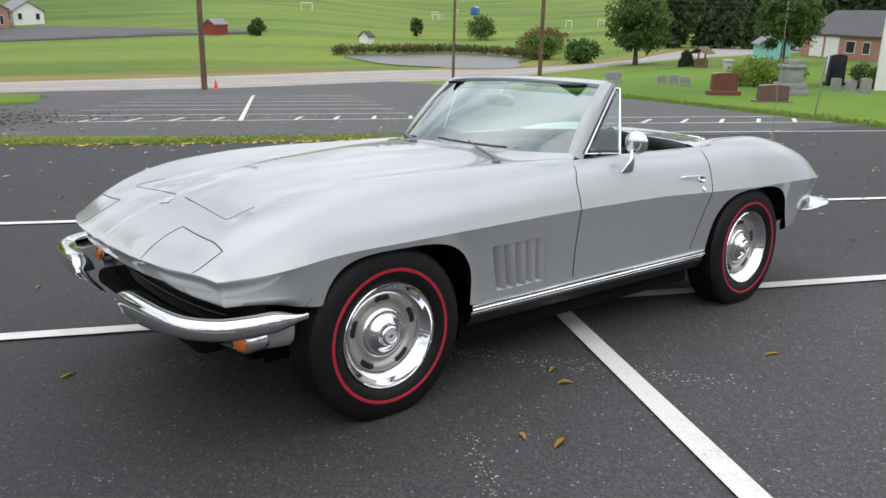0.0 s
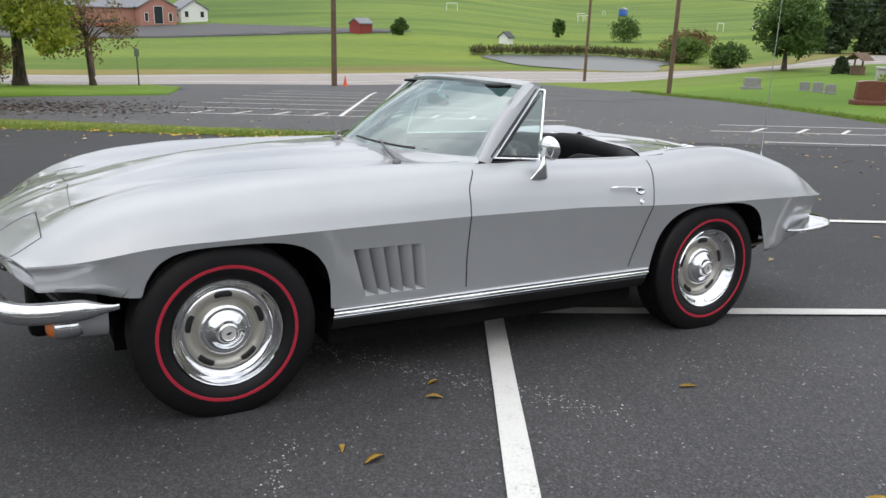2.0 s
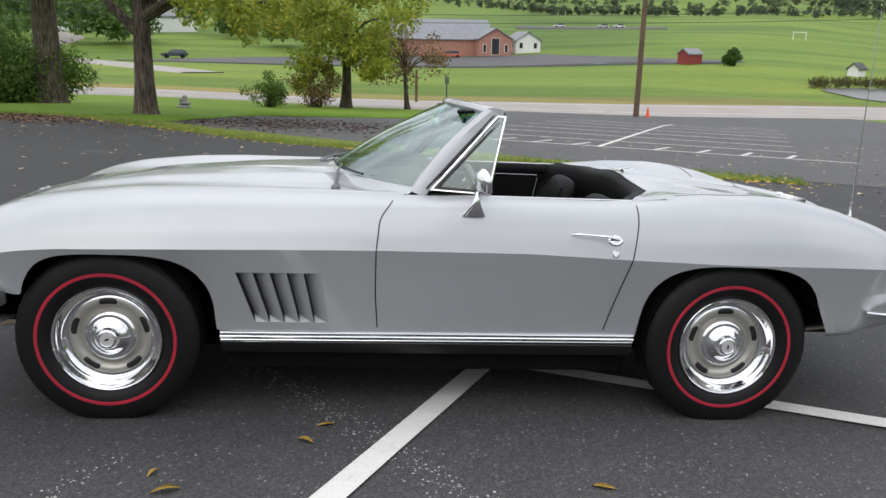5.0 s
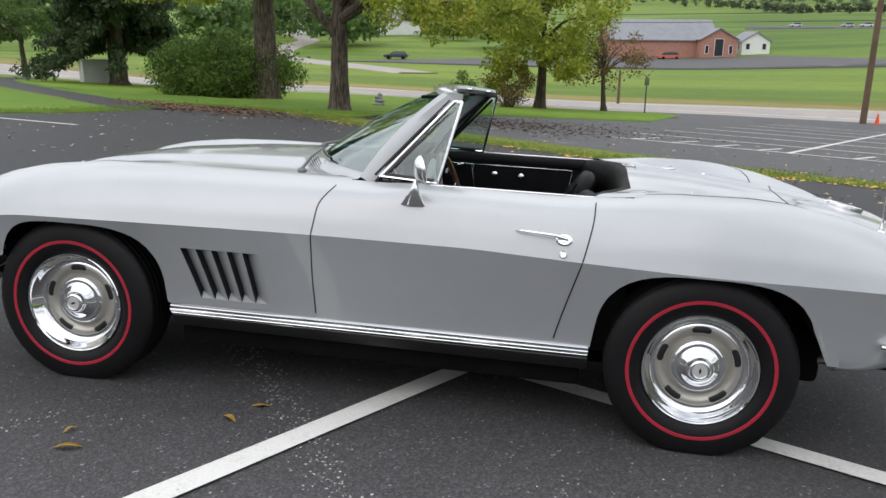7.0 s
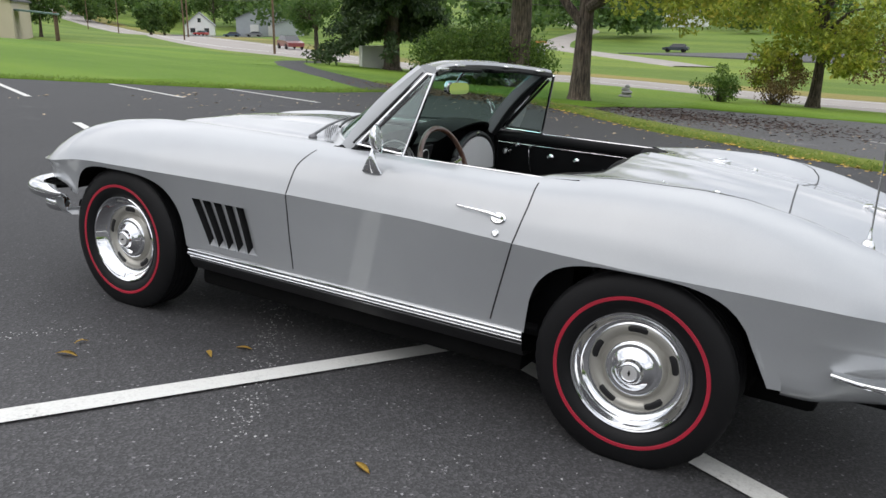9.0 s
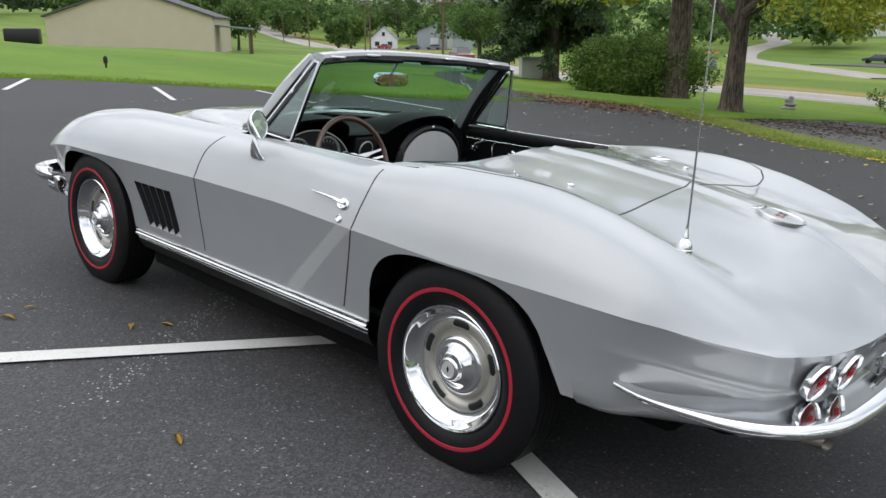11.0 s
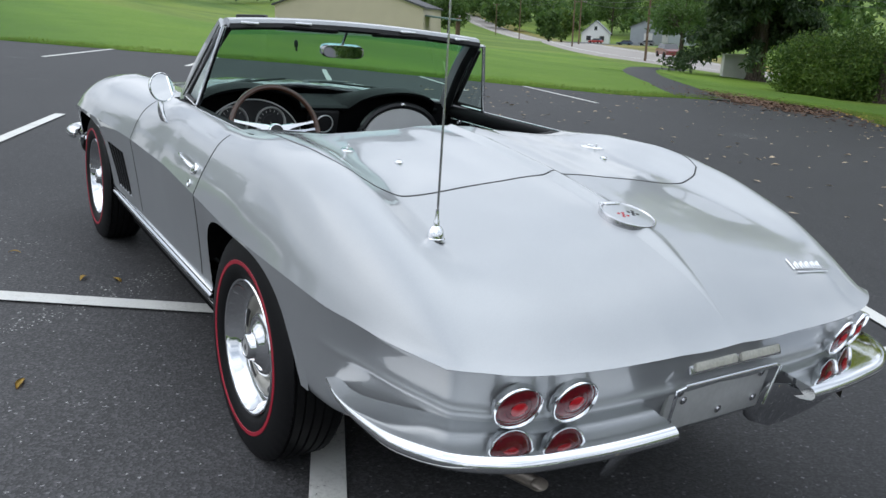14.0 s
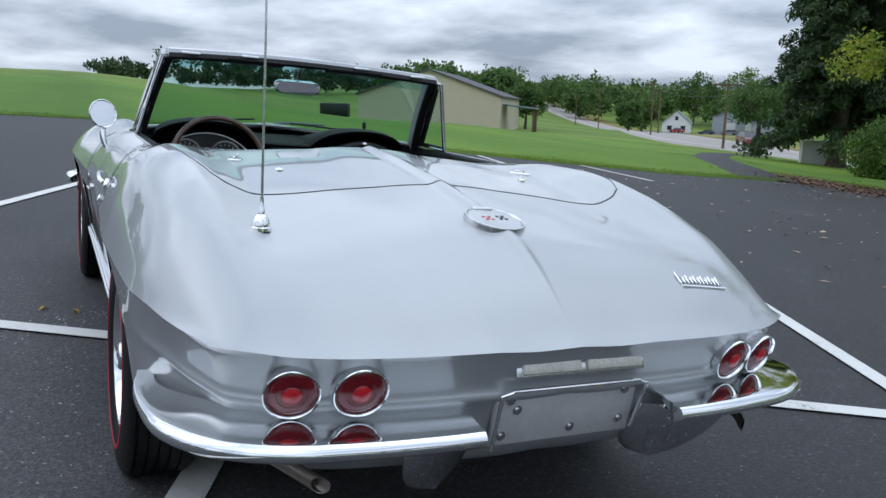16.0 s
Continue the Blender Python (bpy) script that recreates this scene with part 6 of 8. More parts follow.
    sw = part("steering_wheel", b, WOOD_RIM, car, "wood-rimmed steering wheel with three bright slotted spokes")
    for a in (-10, 190, 90):
        a = radians(a + 90)
        d, q = Vector((math.cos(a), math.sin(a), 0)), Vector((-math.sin(a), math.cos(a), 0))
        b = bmesh.new()
        for side in (1, -1):
            # two arms that spread towards the rim leave a long slot between them
            rows = []
            for r, inner, outer in ((0.030, 0.0, 0.026), (0.060, 0.0, 0.025), (0.075, 0.004, 0.024), (0.11, 0.008, 0.022), (0.15, 0.010, 0.021), (0.184, 0.011, 0.023)):
                lift = 0.004 * (1 - r / 0.19)
                rows.append([m @ (d * r + q * side * w + Vector((0, 0, lift + h))) for w, h in ((inner, -0.0015), (inner, 0.0015), (outer - 0.002, 0.002), (outer, 0.0), (outer - 0.002, -0.002))])
            loft_bm(b, rows, close_v=True, caps=True)
        bmesh.ops.recalc_face_normals(b, faces=b.faces[:])
        part("spoke", b, CHROME, sw, "broad bright slotted spoke")
    b = bmesh.new()
    lathe_bm(b, [(0.026, 0.016), (0.029, 0.019), (0.033, 0.018), (0.038, 0.010), (0.040, 0.0), (0.040, -0.02), (0.03, -0.05), (0.028, -0.34)], 36, m)
    horn = part("horn_button", b, CHROME, sw, "round horn button on the column")
    b = bmesh.new()
    lathe_bm(b, [(0.027, 0.015), (0.022, 0.019), (0.012, 0.021), (0, 0.0215)], 32, m)
    part("horn_face", b, BLACK_TRIM, horn, "black horn button face")


dash()




# ---- car: outside fittings ----
def fittings():
    # door handles and locks
    for s in (1, -1):
        p, n = on_side(-0.63, 0.772, s)
        b = bmesh.new()
        pts = [on_side(x, z, s, l)[0] for x, z, l in ((-0.735, 0.767, 0.010), (-0.715, 0.770, 0.020), (-0.69, 0.773, 0.026), (-0.62, 0.777, 0.026), (-0.565, 0.781, 0.020), (-0.548, 0.783, 0.006))]
        tube_bm(b, pts, [0.008, 0.009, 0.0075, 0.0055, 0.0055, 0.004], 10, True, 0.75)
        h = part("door_handle", b, CHROME, car, "chrome door handle")
        for x, z, r in ((-0.722, 0.764, 0.018),):
            q, nn = on_side(x, z, s)
            b = bmesh.new()
            lathe_bm(b, [(r * 1.2, -0.002), (r * 1.15, 0.004), (r * 0.9, 0.008), (r * 0.6, 0.007), (0, 0.012)], 24, Matrix.Translation(q) @ nn.to_track_quat("Z", "X").to_matrix().to_4x4() @ Matrix.Diagonal((1.0, 1.45, 1, 1)))
            part("handle_boss", b, CHROME, h)
        q, nn = on_side(-0.723, 0.715, s)
        b = bmesh.new()
        lathe_bm(b, [(0.014, -0.002), (0.014, 0.004), (0.011, 0.007), (0.009, 0.004), (0.0, 0.004)], 24, Matrix.Translation(q) @ nn.to_track_quat("Z", "Y").to_matrix().to_4x4())
        part("door_lock", b, CHROME, car, "round chrome door lock")
        # nozzle and soft-top latches, deck buttons
        q, nn = on_top(-1.20, s * 0.507)
        m = Matrix.Translation(q) @ nn.to_track_quat("Z", "X").to_matrix().to_4x4()
        b = bmesh.new()
        lathe_bm(b, [(0.036, -0.002), (0.036, 0.003), (0.030, 0.005), (0, 0.006)], 28, m @ Matrix.Diagonal((0.55, 1.25, 1, 1)))
        box_bm(b, 0.008, 0.024, 0.009, m @ pose(0, 0.008, 0.007), 0.003)
        box_bm(b, 0.007, 0.007, 0.016, m @ pose(0, -0.014, 0.010), 0.003)
        part("deck_latch", b, CHROME, car, "chrome soft-top latch plate")
        q, nn = on_top(-1.36, s * 0.415)
        b = bmesh.new()
        lathe_bm(b, [(0.013, -0.002), (0.012, 0.006), (0.008, 0.009), (0, 0.010)], 20, Matrix.Translation(q) @ nn.to_track_quat("Z", "Y").to_matrix().to_4x4())
        part("deck_button", b, CHROME, car)
        # wipers
        q, nn = on_top(0.395 if s > 0 else 0.475, 0.475 if s > 0 else -0.06)
        b = bmesh.new()
        lathe_bm(b, [(0.020, -0.002), (0.019, 0.010), (0.012, 0.018), (0, 0.020)], 20, Matrix.Translation(q) @ nn.to_track_quat("Z", "Y").to_matrix().to_4x4())
        piv = part("wiper_pivot", b, WIPER, car, "bright wiper pivot")
        y0 = q.y
        ends = [screen_base(y0 + d) + Vector((0.012, 0, 0.016)) + Vector((-0.05, 0, 0.045)) * k for d, k in ((-0.40, 0.25), (-0.32, 0.22), (-0.22, 0.18), (-0.12, 0.14), (-0.05, 0.10))]
        b = bmesh.new()
        tube_bm(b, [q + Vector((0, 0, 0.014)), q + (ends[2] - q) * 0.5 + Vector((0.012, 0, 0.016)), ends[2] + Vector((0.004, 0, 0.012))], [0.008, 0.006, 0.004], 8)
        part("wiper_arm", b, WIPER, piv)
        b = bmesh.new()
        tube_bm(b, ends, 0.0055, 6)
        part("wiper_blade", b, BLACK_TRIM, piv, "black wiper blade")
    # mirror on the driver's door
    q, nn = on_side(-0.155, 0.842, 1)
    b = bmesh.new()
    head = Vector((-0.185, 0.815, 0.975))
    base = q
    rows = []
    for k in np.linspace(0, 1, 8):
        c = base + (head + Vector((0.02, -0.01, -0.035)) - base) * k
        w = 0.040 * (1 - k) ** 1.6 + 0.008
        rows.append([c + Vector((w * math.cos(a), 0.011 * math.sin(a) * (1.3 - 0.4 * k) + 0.012 * math.sin(k * 3.1), 0)) for a in np.linspace(0, 2 * math.pi, 17)[:-1]])
    loft_bm(b, rows, close_v=True, caps=True)
    bmesh.ops.recalc_face_normals(b, faces=b.faces[:])
    st = part("door_mirror", b, CHROME, car, "round chrome door mirror on a tapered foot")
    m = Matrix.Translation(head) @ pose(0, 0, 0, 0, 0, 22) @ pose(0, 0, 0, 0, -79, 0)
    b = bmesh.new()
    lathe_bm(b, [(0.0, -0.030), (0.02, -0.028), (0.042, -0.018), (0.054, -0.004), (0.0565, 0.004), (0.054, 0.007), (0.050, 0.005)], 40, m)
    hd = part("mirror_head", b, CHROME, st)
    b = bmesh.new()
    lathe_bm(b, [(0.0515, 0.0052), (0.0, 0.0052)], 40, m)
    part("mirror_glass", b, MIRROR, hd)
    # aerial
    q, nn = on_top(-1.852, 0.583)
    b = bmesh.new()
    lathe_bm(b, [(0.024, -0.003), (0.0235, 0.004), (0.0215, 0.006), (0.021, 0.014), (0.0175, 0.024), (0.0125, 0.031), (0.0085, 0.034), (0.0075, 0.045), (0.0055, 0.050), (0.0045, 0.075), (0, 0.077)], 28, Matrix.Translation(q) @ pose(0, 0, 0, 0, 1, 0))
    an = part("aerial_base", b, CHROME, car, "chrome aerial base")
    b = bmesh.new()
    tube_bm(b, [q + Vector((0, 0, 0.07)), q + Vector((0.006, 0.008, 0.45)), q + Vector((0.012, 0.022, 0.90))], [0.0032, 0.0026, 0.0016], 8)
    part("aerial_mast", b, CHROME_DULL, an, "thin steel aerial mast")
    # fuel lid
    q, nn = on_top(-1.895, -0.004)
    m = Matrix.Translation(q + nn * 0.004) @ nn.to_track_quat("Z", "Y").to_matrix().to_4x4()
    b = bmesh.new()
    lathe_bm(b, [(0.080, -0.012), (0.080, 0.005), (0.0785, 0.009), (0.0755, 0.0095), (0.0735, 0.007), (0.072, 0.002)], 56, m)
    lid = part("fuel_lid", b, CHROME_DULL, car, "round fuel lid with a chrome ring")
    b = bmesh.new()
    lathe_bm(b, [(0.0725, 0.003), (0.070, 0.0065), (0.05, 0.008), (0, 0.0085)], 48, m)
    face = part("fuel_lid_face", b, SILVER, lid)
    b = bmesh.new()
    box_bm(b, 0.034, 0.055, 0.012, Matrix.Translation(on_top(-1.825, 0.0)[0] + Vector((0, 0, 0.008))) @ pose(0, 0, 0, 0, 9, 0), 0.004)
    part("lid_hinge", b, CHROME, lid)
    for k, (dy, mat) in enumerate(((-0.022, RED_CORE), (0.022, BLACK_TRIM))):
        b = bmesh.new()
        for i in range(3):
            for j in range(3):
                if (i + j) % 2 == 0:
                    box_bm(b, 0.0085, 0.0085, 0.002, m @ pose(dy + (i - 1) * 0.009, (j - 1) * 0.009, 0.0085, 0, 0, 20 - 40 * k), 0.0005, 1)
        part("lid_flag", b, mat, face)
    # scripts: plain bright bars
    def script(x, y, w, n, turn, top=True):
        c, nn = on_top(x, y)
        m = Matrix.Translation(c) @ nn.to_track_quat("Z", "Y").to_matrix().to_4x4()
        ax = m.to_3x3().inverted()
        dirv = Vector((math.sin(radians(turn)), -math.cos(radians(turn)), 0))
        b = bmesh.new()
        for k in range(n):
            f = k / (n - 1) - 0.5
            p, pn = on_top(x + dirv.x * w * f, y + dirv.y * w * f)
            h = 0.036 if k == 0 else 0.018 if k % 2 else 0.024
            side = pn.cross(dirv).normalized()
            tube_bm(b, [p + pn * 0.003 - side * 0.004, p + pn * 0.004 + side * h + dirv * 0.006, p + pn * 0.003 + dirv * 0.012], 0.0026, 6)
        a, an_ = on_top(x - dirv.x * w / 2, y - dirv.y * w / 2)
        e, en = on_top(x + dirv.x * w * 0.62, y + dirv.y * w * 0.62)
        sd = an_.cross(dirv).normalized()
        tube_bm(b, [a + an_ * 0.003 - sd * 0.012, e + en * 0.003 - sd * 0.012], 0.0035, 6)
        part("script_badge", b, CHROME, car, "bright script badge shown as plain strokes")
    script(-2.155, -0.475, 0.13, 11, 0)
    # crossed-flag badge on the nose
    c, nn = on_top(1.762, 0.0)
    m = Matrix.Translation(c + nn * 0.003) @ nn.to_track_quat("Z", "Y").to_matrix().to_4x4()
    b = bmesh.new()
    for t in (38, -38):
        box_bm(b, 0.007, 0.058, 0.005, m @ pose(0, 0, 0, 0, 0, t), 0.002)
        box_bm(b, 0.020, 0.024, 0.005, m @ pose(0, 0, 0.001, 0, 0, t) @ pose(0.008, -0.016, 0), 0.002)
    part("nose_badge", b, CHROME, car, "crossed bright badge on the nose")
    # cowl grilles
    for s in (1, -1):
        c = []
        for u in np.linspace(0, 1, 12):
            y = s * (0.30 + 0.32 * u)
            x0 = 0.425 - 0.36 * (abs(y) / 0.66) ** 2 + 0.030
            c.append((x0, x0 + 0.075 * (1 - 0.35 * u), y))
        rows = [[on_top(x0 + (x1 - x0) * k, y, 0.0012)[0] for k in (0, 0.33, 0.66, 1)] for x0, x1, y in c]
        panel("cowl_vent", rows, BLACK_TRIM, car, "dark slotted cowl vent")
        for k in (0.04, 0.2, 0.36, 0.52, 0.68, 0.84, 0.98):
            ribbon("vent_bar", [on_top(x0 + (x1 - x0) * k, y) for x0, x1, y in c], 0.006, SILVER, thick=0.004)


fittings()


# ---- trees and shrubs ----
def bark_mat():
    """Furrowed bark: long upright ridges, pale on their backs."""
    m, nt, p = nodes_of("bark")
    tc = nt.nodes.new("ShaderNodeTexCoord")
    mp = nt.nodes.new("ShaderNodeMapping")
    mp.inputs["Scale"].default_value = (11, 11, 1.3)
    nt.links.new(tc.outputs["Object"], mp.inputs[0])
    ridge = nt.nodes.new("ShaderNodeTexNoise")
    ridge.inputs["Scale"].default_value, ridge.inputs["Detail"].default_value, ridge.inputs["Roughness"].default_value = 1.7, 6.0, 0.65
    nt.links.new(mp.outputs[0], ridge.inputs["Vector"])
    blot = tex_noise(nt, 2.2, 4)
    col = ramp(nt, ridge.outputs["Fac"], ((0.36, (0.022, 0.017, 0.014)), (0.50, (0.085, 0.066, 0.052)), (0.66, (0.17, 0.140, 0.115)))).outputs[0]
    col = mixed(nt, col, ramp(nt, blot.outputs["Fac"], ((0.35, (0.72, 0.74, 0.70)), (0.65, (1.15, 1.1, 1.05)))).outputs[0], 0.8, "MULTIPLY")
    nt.links.new(col, p.inputs["Base Color"])
    p.inputs["Roughness"].default_value = 0.95
    bump(nt, p, ridge.outputs["Fac"], 1.0, 0.06)
    return m


BARK = bark_mat()
LOCUST = leaf_mat("locust_leaves", ((0.0, (0.12, 0.20, 0.024)), (0.4, (0.27, 0.37, 0.038)), (0.8, (0.41, 0.49, 0.056)), (1.0, (0.55, 0.48, 0.07))))
GREEN = leaf_mat("green_leaves", ((0.0, (0.037, 0.093, 0.020)), (0.6, (0.085, 0.170, 0.034)), (1.0, (0.145, 0.221, 0.048))))
DARK = leaf_mat("dark_needles", ((0.0, (0.022, 0.048, 0.019)), (0.6, (0.046, 0.090, 0.032)), (1.0, (0.095, 0.140, 0.042))))
BUSH = leaf_mat("bush_leaves", ((0.0, (0.045, 0.105, 0.018)), (0.6, (0.108, 0.205, 0.033)), (1.0, (0.205, 0.29, 0.052))))
RUSSET = leaf_mat("russet_leaves", ((0.0, (0.105, 0.068, 0.030)), (0.6, (0.195, 0.128, 0.053)), (1.0, (0.270, 0.195, 0.060))))
REED = leaf_mat("reeds", ((0.0, (0.06, 0.07, 0.02)), (0.6, (0.12, 0.11, 0.04)), (1.0, (0.2, 0.17, 0.07))))


def leaf_cards(rng, centres, spread, count, size, long=2.0, droop=0.0):
    """Many small pointed leaves scattered round the centres."""
    c = np.repeat(np.asarray(centres, float), count, axis=0)
    n = len(c)
    sp = np.repeat(np.broadcast_to(np.asarray(spread, float).reshape(-1, 1), (len(centres), 1)), count, axis=0)
    off = rng.normal(size=(n, 3))
    off /= np.maximum(np.linalg.norm(off, axis=1, keepdims=True), 1e-6)
    c = c + off * sp * rng.random((n, 1)) ** 0.45 * np.array((1, 1, 0.8))
    d = rng.normal(size=(n, 3))
    d[:, 2] -= droop
    d /= np.linalg.norm(d, axis=1, keepdims=True)
    w = np.cross(d, rng.normal(size=(n, 3)))
    w /= np.maximum(np.linalg.norm(w, axis=1, keepdims=True), 1e-6)
    s = size * (0.6 + 0.8 * rng.random((n, 1)))
    v = np.stack((c, c + d * s * long * 0.5 + w * s * 0.5, c + d * s * long, c + d * s * long * 0.5 - w * s * 0.5), axis=1).reshape(-1, 3)
    return v, np.arange(n * 4).reshape(-1, 4)


def crown_centres(rng, n, c, rx, ry, rz, hollow=0.45, flat_bottom=0.0):
    out = []
    while len(out) < n:
        p = rng.uniform(-1, 1, 3)
        l = np.linalg.norm(p)
        if l > 1 or l < hollow * rng.random() ** 0.5:
            continue
        if flat_bottom and p[2] < -flat_bottom:
            continue
        out.append(np.array(c) + p * (rx, ry, rz))
    return np.array(out)


def leafy_tree(name, x, y, h, trunk_r, crown, mat, label, seed, clumps=60, per=160, size=0.10, clump_r=0.9, limbs=8, fork=0.0, lean=(0, 0), droop=0.3, group="", low=None, long=2.0, category="tree", arms=()):
    """crown: (height of its middle, x radius, y radius, z radius)."""
    rng = np.random.default_rng(seed)
    base = stand(x, y, -0.05)
    root = thing(name, Matrix.Translation(base), label, category, group)
    cz, rx, ry, rz = crown
    top = Vector((lean[0], lean[1], min(h * 0.8, cz + rz * 0.4)))
    cen = crown_centres(rng, clumps, (lean[0], lean[1], cz), rx, ry, rz, flat_bottom=0.85)
    if low is not None:
        cen = np.concatenate((cen, low))
    b = bmesh.new()
    k = 9
    pts, rad = [], []
    for i in range(k):
        f = i / (k - 1)
        pts.append(Vector((lean[0] * f * f + 0.08 * math.sin(3 * f + seed), lean[1] * f * f + 0.08 * math.cos(2.3 * f + seed), top.z * f)))
        rad.append(trunk_r * (1.35 if i == 0 else 1.0) * (1 - 0.78 * f))
    pts.insert(1, pts[0] + Vector((0, 0, 0.25)))
    rad.insert(1, trunk_r * 1.06)
    pts.insert(1, pts[0] + Vector((0, 0, 0.10)))
    rad.insert(1, trunk_r * 1.17)
    tube_bm(b, pts, rad, 30)
    for v in b.verts:
        a = math.atan2(v.co.y, v.co.x)
        foot = max(1 - v.co.z / 0.5, 0)
        d = Vector((v.co.x, v.co.y, 0))
        v.co += d * (0.07 * noise.noise((3 * math.cos(a), 3 * math.sin(a), v.co.z * 0.5 + seed)) + 0.16 * foot * max(math.sin(5 * a + seed), 0))
    for line in arms:
        curve = spline(line, 14)
        tube_bm(b, curve, [trunk_r * (0.52 - 0.30 * i / 13) for i in range(14)], 12)
    order = np.argsort(-cen[:, 2])
    pick = [cen[i] for i in order[:: max(1, len(cen) // (limbs * 2))]][: limbs * 2]
    for i, p in enumerate(pick):
        p = Vector(p)
        f = min(max((p.z / top.z) * 0.55 + 0.12, fork if i % 3 == 0 and fork else 0.22), 0.86)
        s = Vector((lean[0] * f * f, lean[1] * f * f, top.z * f))
        mid = s + (p - s) * 0.5 + Vector((0, 0, 0.12 * (p - s).length))
        r0 = trunk_r * (1 - 0.78 * f) * 0.62
        tube_bm(b, spline([s, mid, p], 7), [r0 * (1 - 0.86 * q / 6) + 0.006 for q in range(7)], 8)
    bmesh.ops.recalc_face_normals(b, faces=b.faces[:])
    part("trunk", b, BARK, root, "rough brown bark")
    spread = clump_r * (0.6 + 0.8 * rng.random(len(cen)))
    if low is not None:
        spread[clumps:] *= 0.6
    v, f = leaf_cards(rng, cen, spread, per, size, long, droop)
    cr = from_arrays("crown", v, f, mat)
    cr.parent = root
    return root


def conifer(name, x, y, h, r, trunk_r, label, seed, whorls=22, per=10, skirt=1.0, card=0.16, group="", fine=26, mat=None):
    rng = np.random.default_rng(seed)
    root = thing(name, Matrix.Translation(stand(x, y, -0.05)), label, "tree", group)
    b = bmesh.new()
    tube_bm(b, [(0, 0, 0), (0, 0, 0.3), (0, 0, h * 0.5), (0, 0, h)], [trunk_r * 1.4, trunk_r, trunk_r * 0.6, 0.02], 12)
    cen, sp = [], []
    for i in range(whorls):
        f = i / (whorls - 1)
        z = skirt + (h - skirt) * f
        rr = r * (1 - f) ** 0.8 * (0.85 + 0.3 * rng.random()) + 0.15
        for k in range(max(4, int(per * (1 - 0.55 * f)))):
            a = rng.uniform(0, 2 * math.pi)
            l = rr * rng.uniform(0.75, 1.1)
            for q in np.linspace(0.25, 1, 6):
                cen.append((math.cos(a) * l * q, math.sin(a) * l * q, z + 0.10 * l * q - 0.34 * l * q * q))
                sp.append(0.10 + 0.16 * l * q * 0.5 + 0.05)
            if k % 2 == 0:
                tube_bm(b, [(0, 0, z), (math.cos(a) * l * 0.6, math.sin(a) * l * 0.6, z + 0.06 * l - 0.12 * l), (math.cos(a) * l, math.sin(a) * l, z - 0.24 * l)], [0.03, 0.02, 0.006], 5)
    part("trunk", b, BARK, root, "dark trunk under drooping boughs")
    v, f = leaf_cards(rng, np.array(cen), np.array(sp), fine, card, 2.6, 0.9)
    cr = from_arrays("crown", v, f, mat or DARK)
    cr.parent = root
    return root


def shrub(name, x, y, rx, ry, h, mat, label, seed, clumps=40, per=110, size=0.07, stems=12, category="shrub", group=""):
    rng = np.random.default_rng(seed)
    root = thing(name, Matrix.Translation(stand(x, y, -0.03)), label, category, group)
    b = bmesh.new()
    cen = crown_centres(rng, clumps, (0, 0, h * 0.52), rx, ry, h * 0.48, 0.5)
    for i in range(stems):
        p = Vector(cen[i % len(cen)])
        s = Vector((p.x * 0.18, p.y * 0.18, 0))
        tube_bm(b, spline([s, s + (p - s) * 0.5 + Vector((0, 0, 0.1)), p], 5), [0.025, 0.02, 0.016, 0.01, 0.005], 6)
    part("stem", b, BARK, root, "bundle of thin stems")
    v, f = leaf_cards(rng, cen, np.full(len(cen), 0.34 * min(rx, h)), per, size, 2.0, 0.0)
    cr = from_arrays("foliage", v, f, mat)
    cr.parent = root
    return root


def hanging(seed, n, spots):
    """Low sprays of foliage."""
    rng = np.random.default_rng(seed)
    out = []
    for x, y, z, r in spots:
        out.append(np.array((x, y, z)) + rng.normal(size=(n, 3)) * (r, r, r * 0.35))
    return np.concatenate(out)


# the grove beside the car park
leafy_tree("locust_tree", 11.9, -26.9, 15, 0.50, (10.6, 6.0, 6.0, 4.2), LOCUST, "large locust tree with a thick furrowed trunk", 3, 90, 280, 0.085, 1.0, 9, low=hanging(5, 4, ((2.4, 1.4, 4.8, 1.1), (4.2, -0.3, 4.4, 1.0), (0.8, 1.8, 5.0, 0.7), (-1.4, 1.2, 5.0, 0.6))))
leafy_tree("locust_tree", 6.6, -20.1, 10.6, 0.30, (7.2, 5.0, 5.0, 3.2), LOCUST, "yellowing locust tree forking low by the lawn edge", 8, 70, 260, 0.075, 0.8, 9, fork=0.42, low=hanging(9, 4, ((-1.8, -0.6, 3.6, 0.7), (-2.4, -1.0, 3.2, 0.7), (-3.2, 0.4, 3.0, 0.7), (-1.6, 2.2, 3.6, 0.6), (-4.0, -1.4, 2.9, 0.6), (-3.5, 2.4, 3.1, 0.6), (-4.8, 0.6, 3.0, 0.6))),
           arms=(((0, 0, 2.2), (0.38, 0.1, 2.66), (0.86, 0.15, 3.25), (1.27, 0.1, 4.1), (1.5, 0.0, 5.4)), ((0, 0, 2.6), (-0.30, -0.05, 3.2), (-0.57, -0.1, 4.1), (-1.0, -0.1, 5.5))))
shrub("bush", 13.9, -27.5, 2.95, 1.8, 2.35, BUSH, "broad leafy green bush beside the locust trunk", 12, 170, 220, 0.062)
conifer("spruce_tree", 23.1, -34.5, 17, 3.6, 0.46, "tall dark spruce with drooping boughs", 21, 30, 15, 2.0, 0.10, fine=70)
leafy_tree("apple_tree", 30.8, -37.6, 5.0, 0.20, (3.05, 2.1, 2.1, 1.35), GREEN, "small round grey-green tree by the road", 31, 40, 160, 0.08, 0.6)
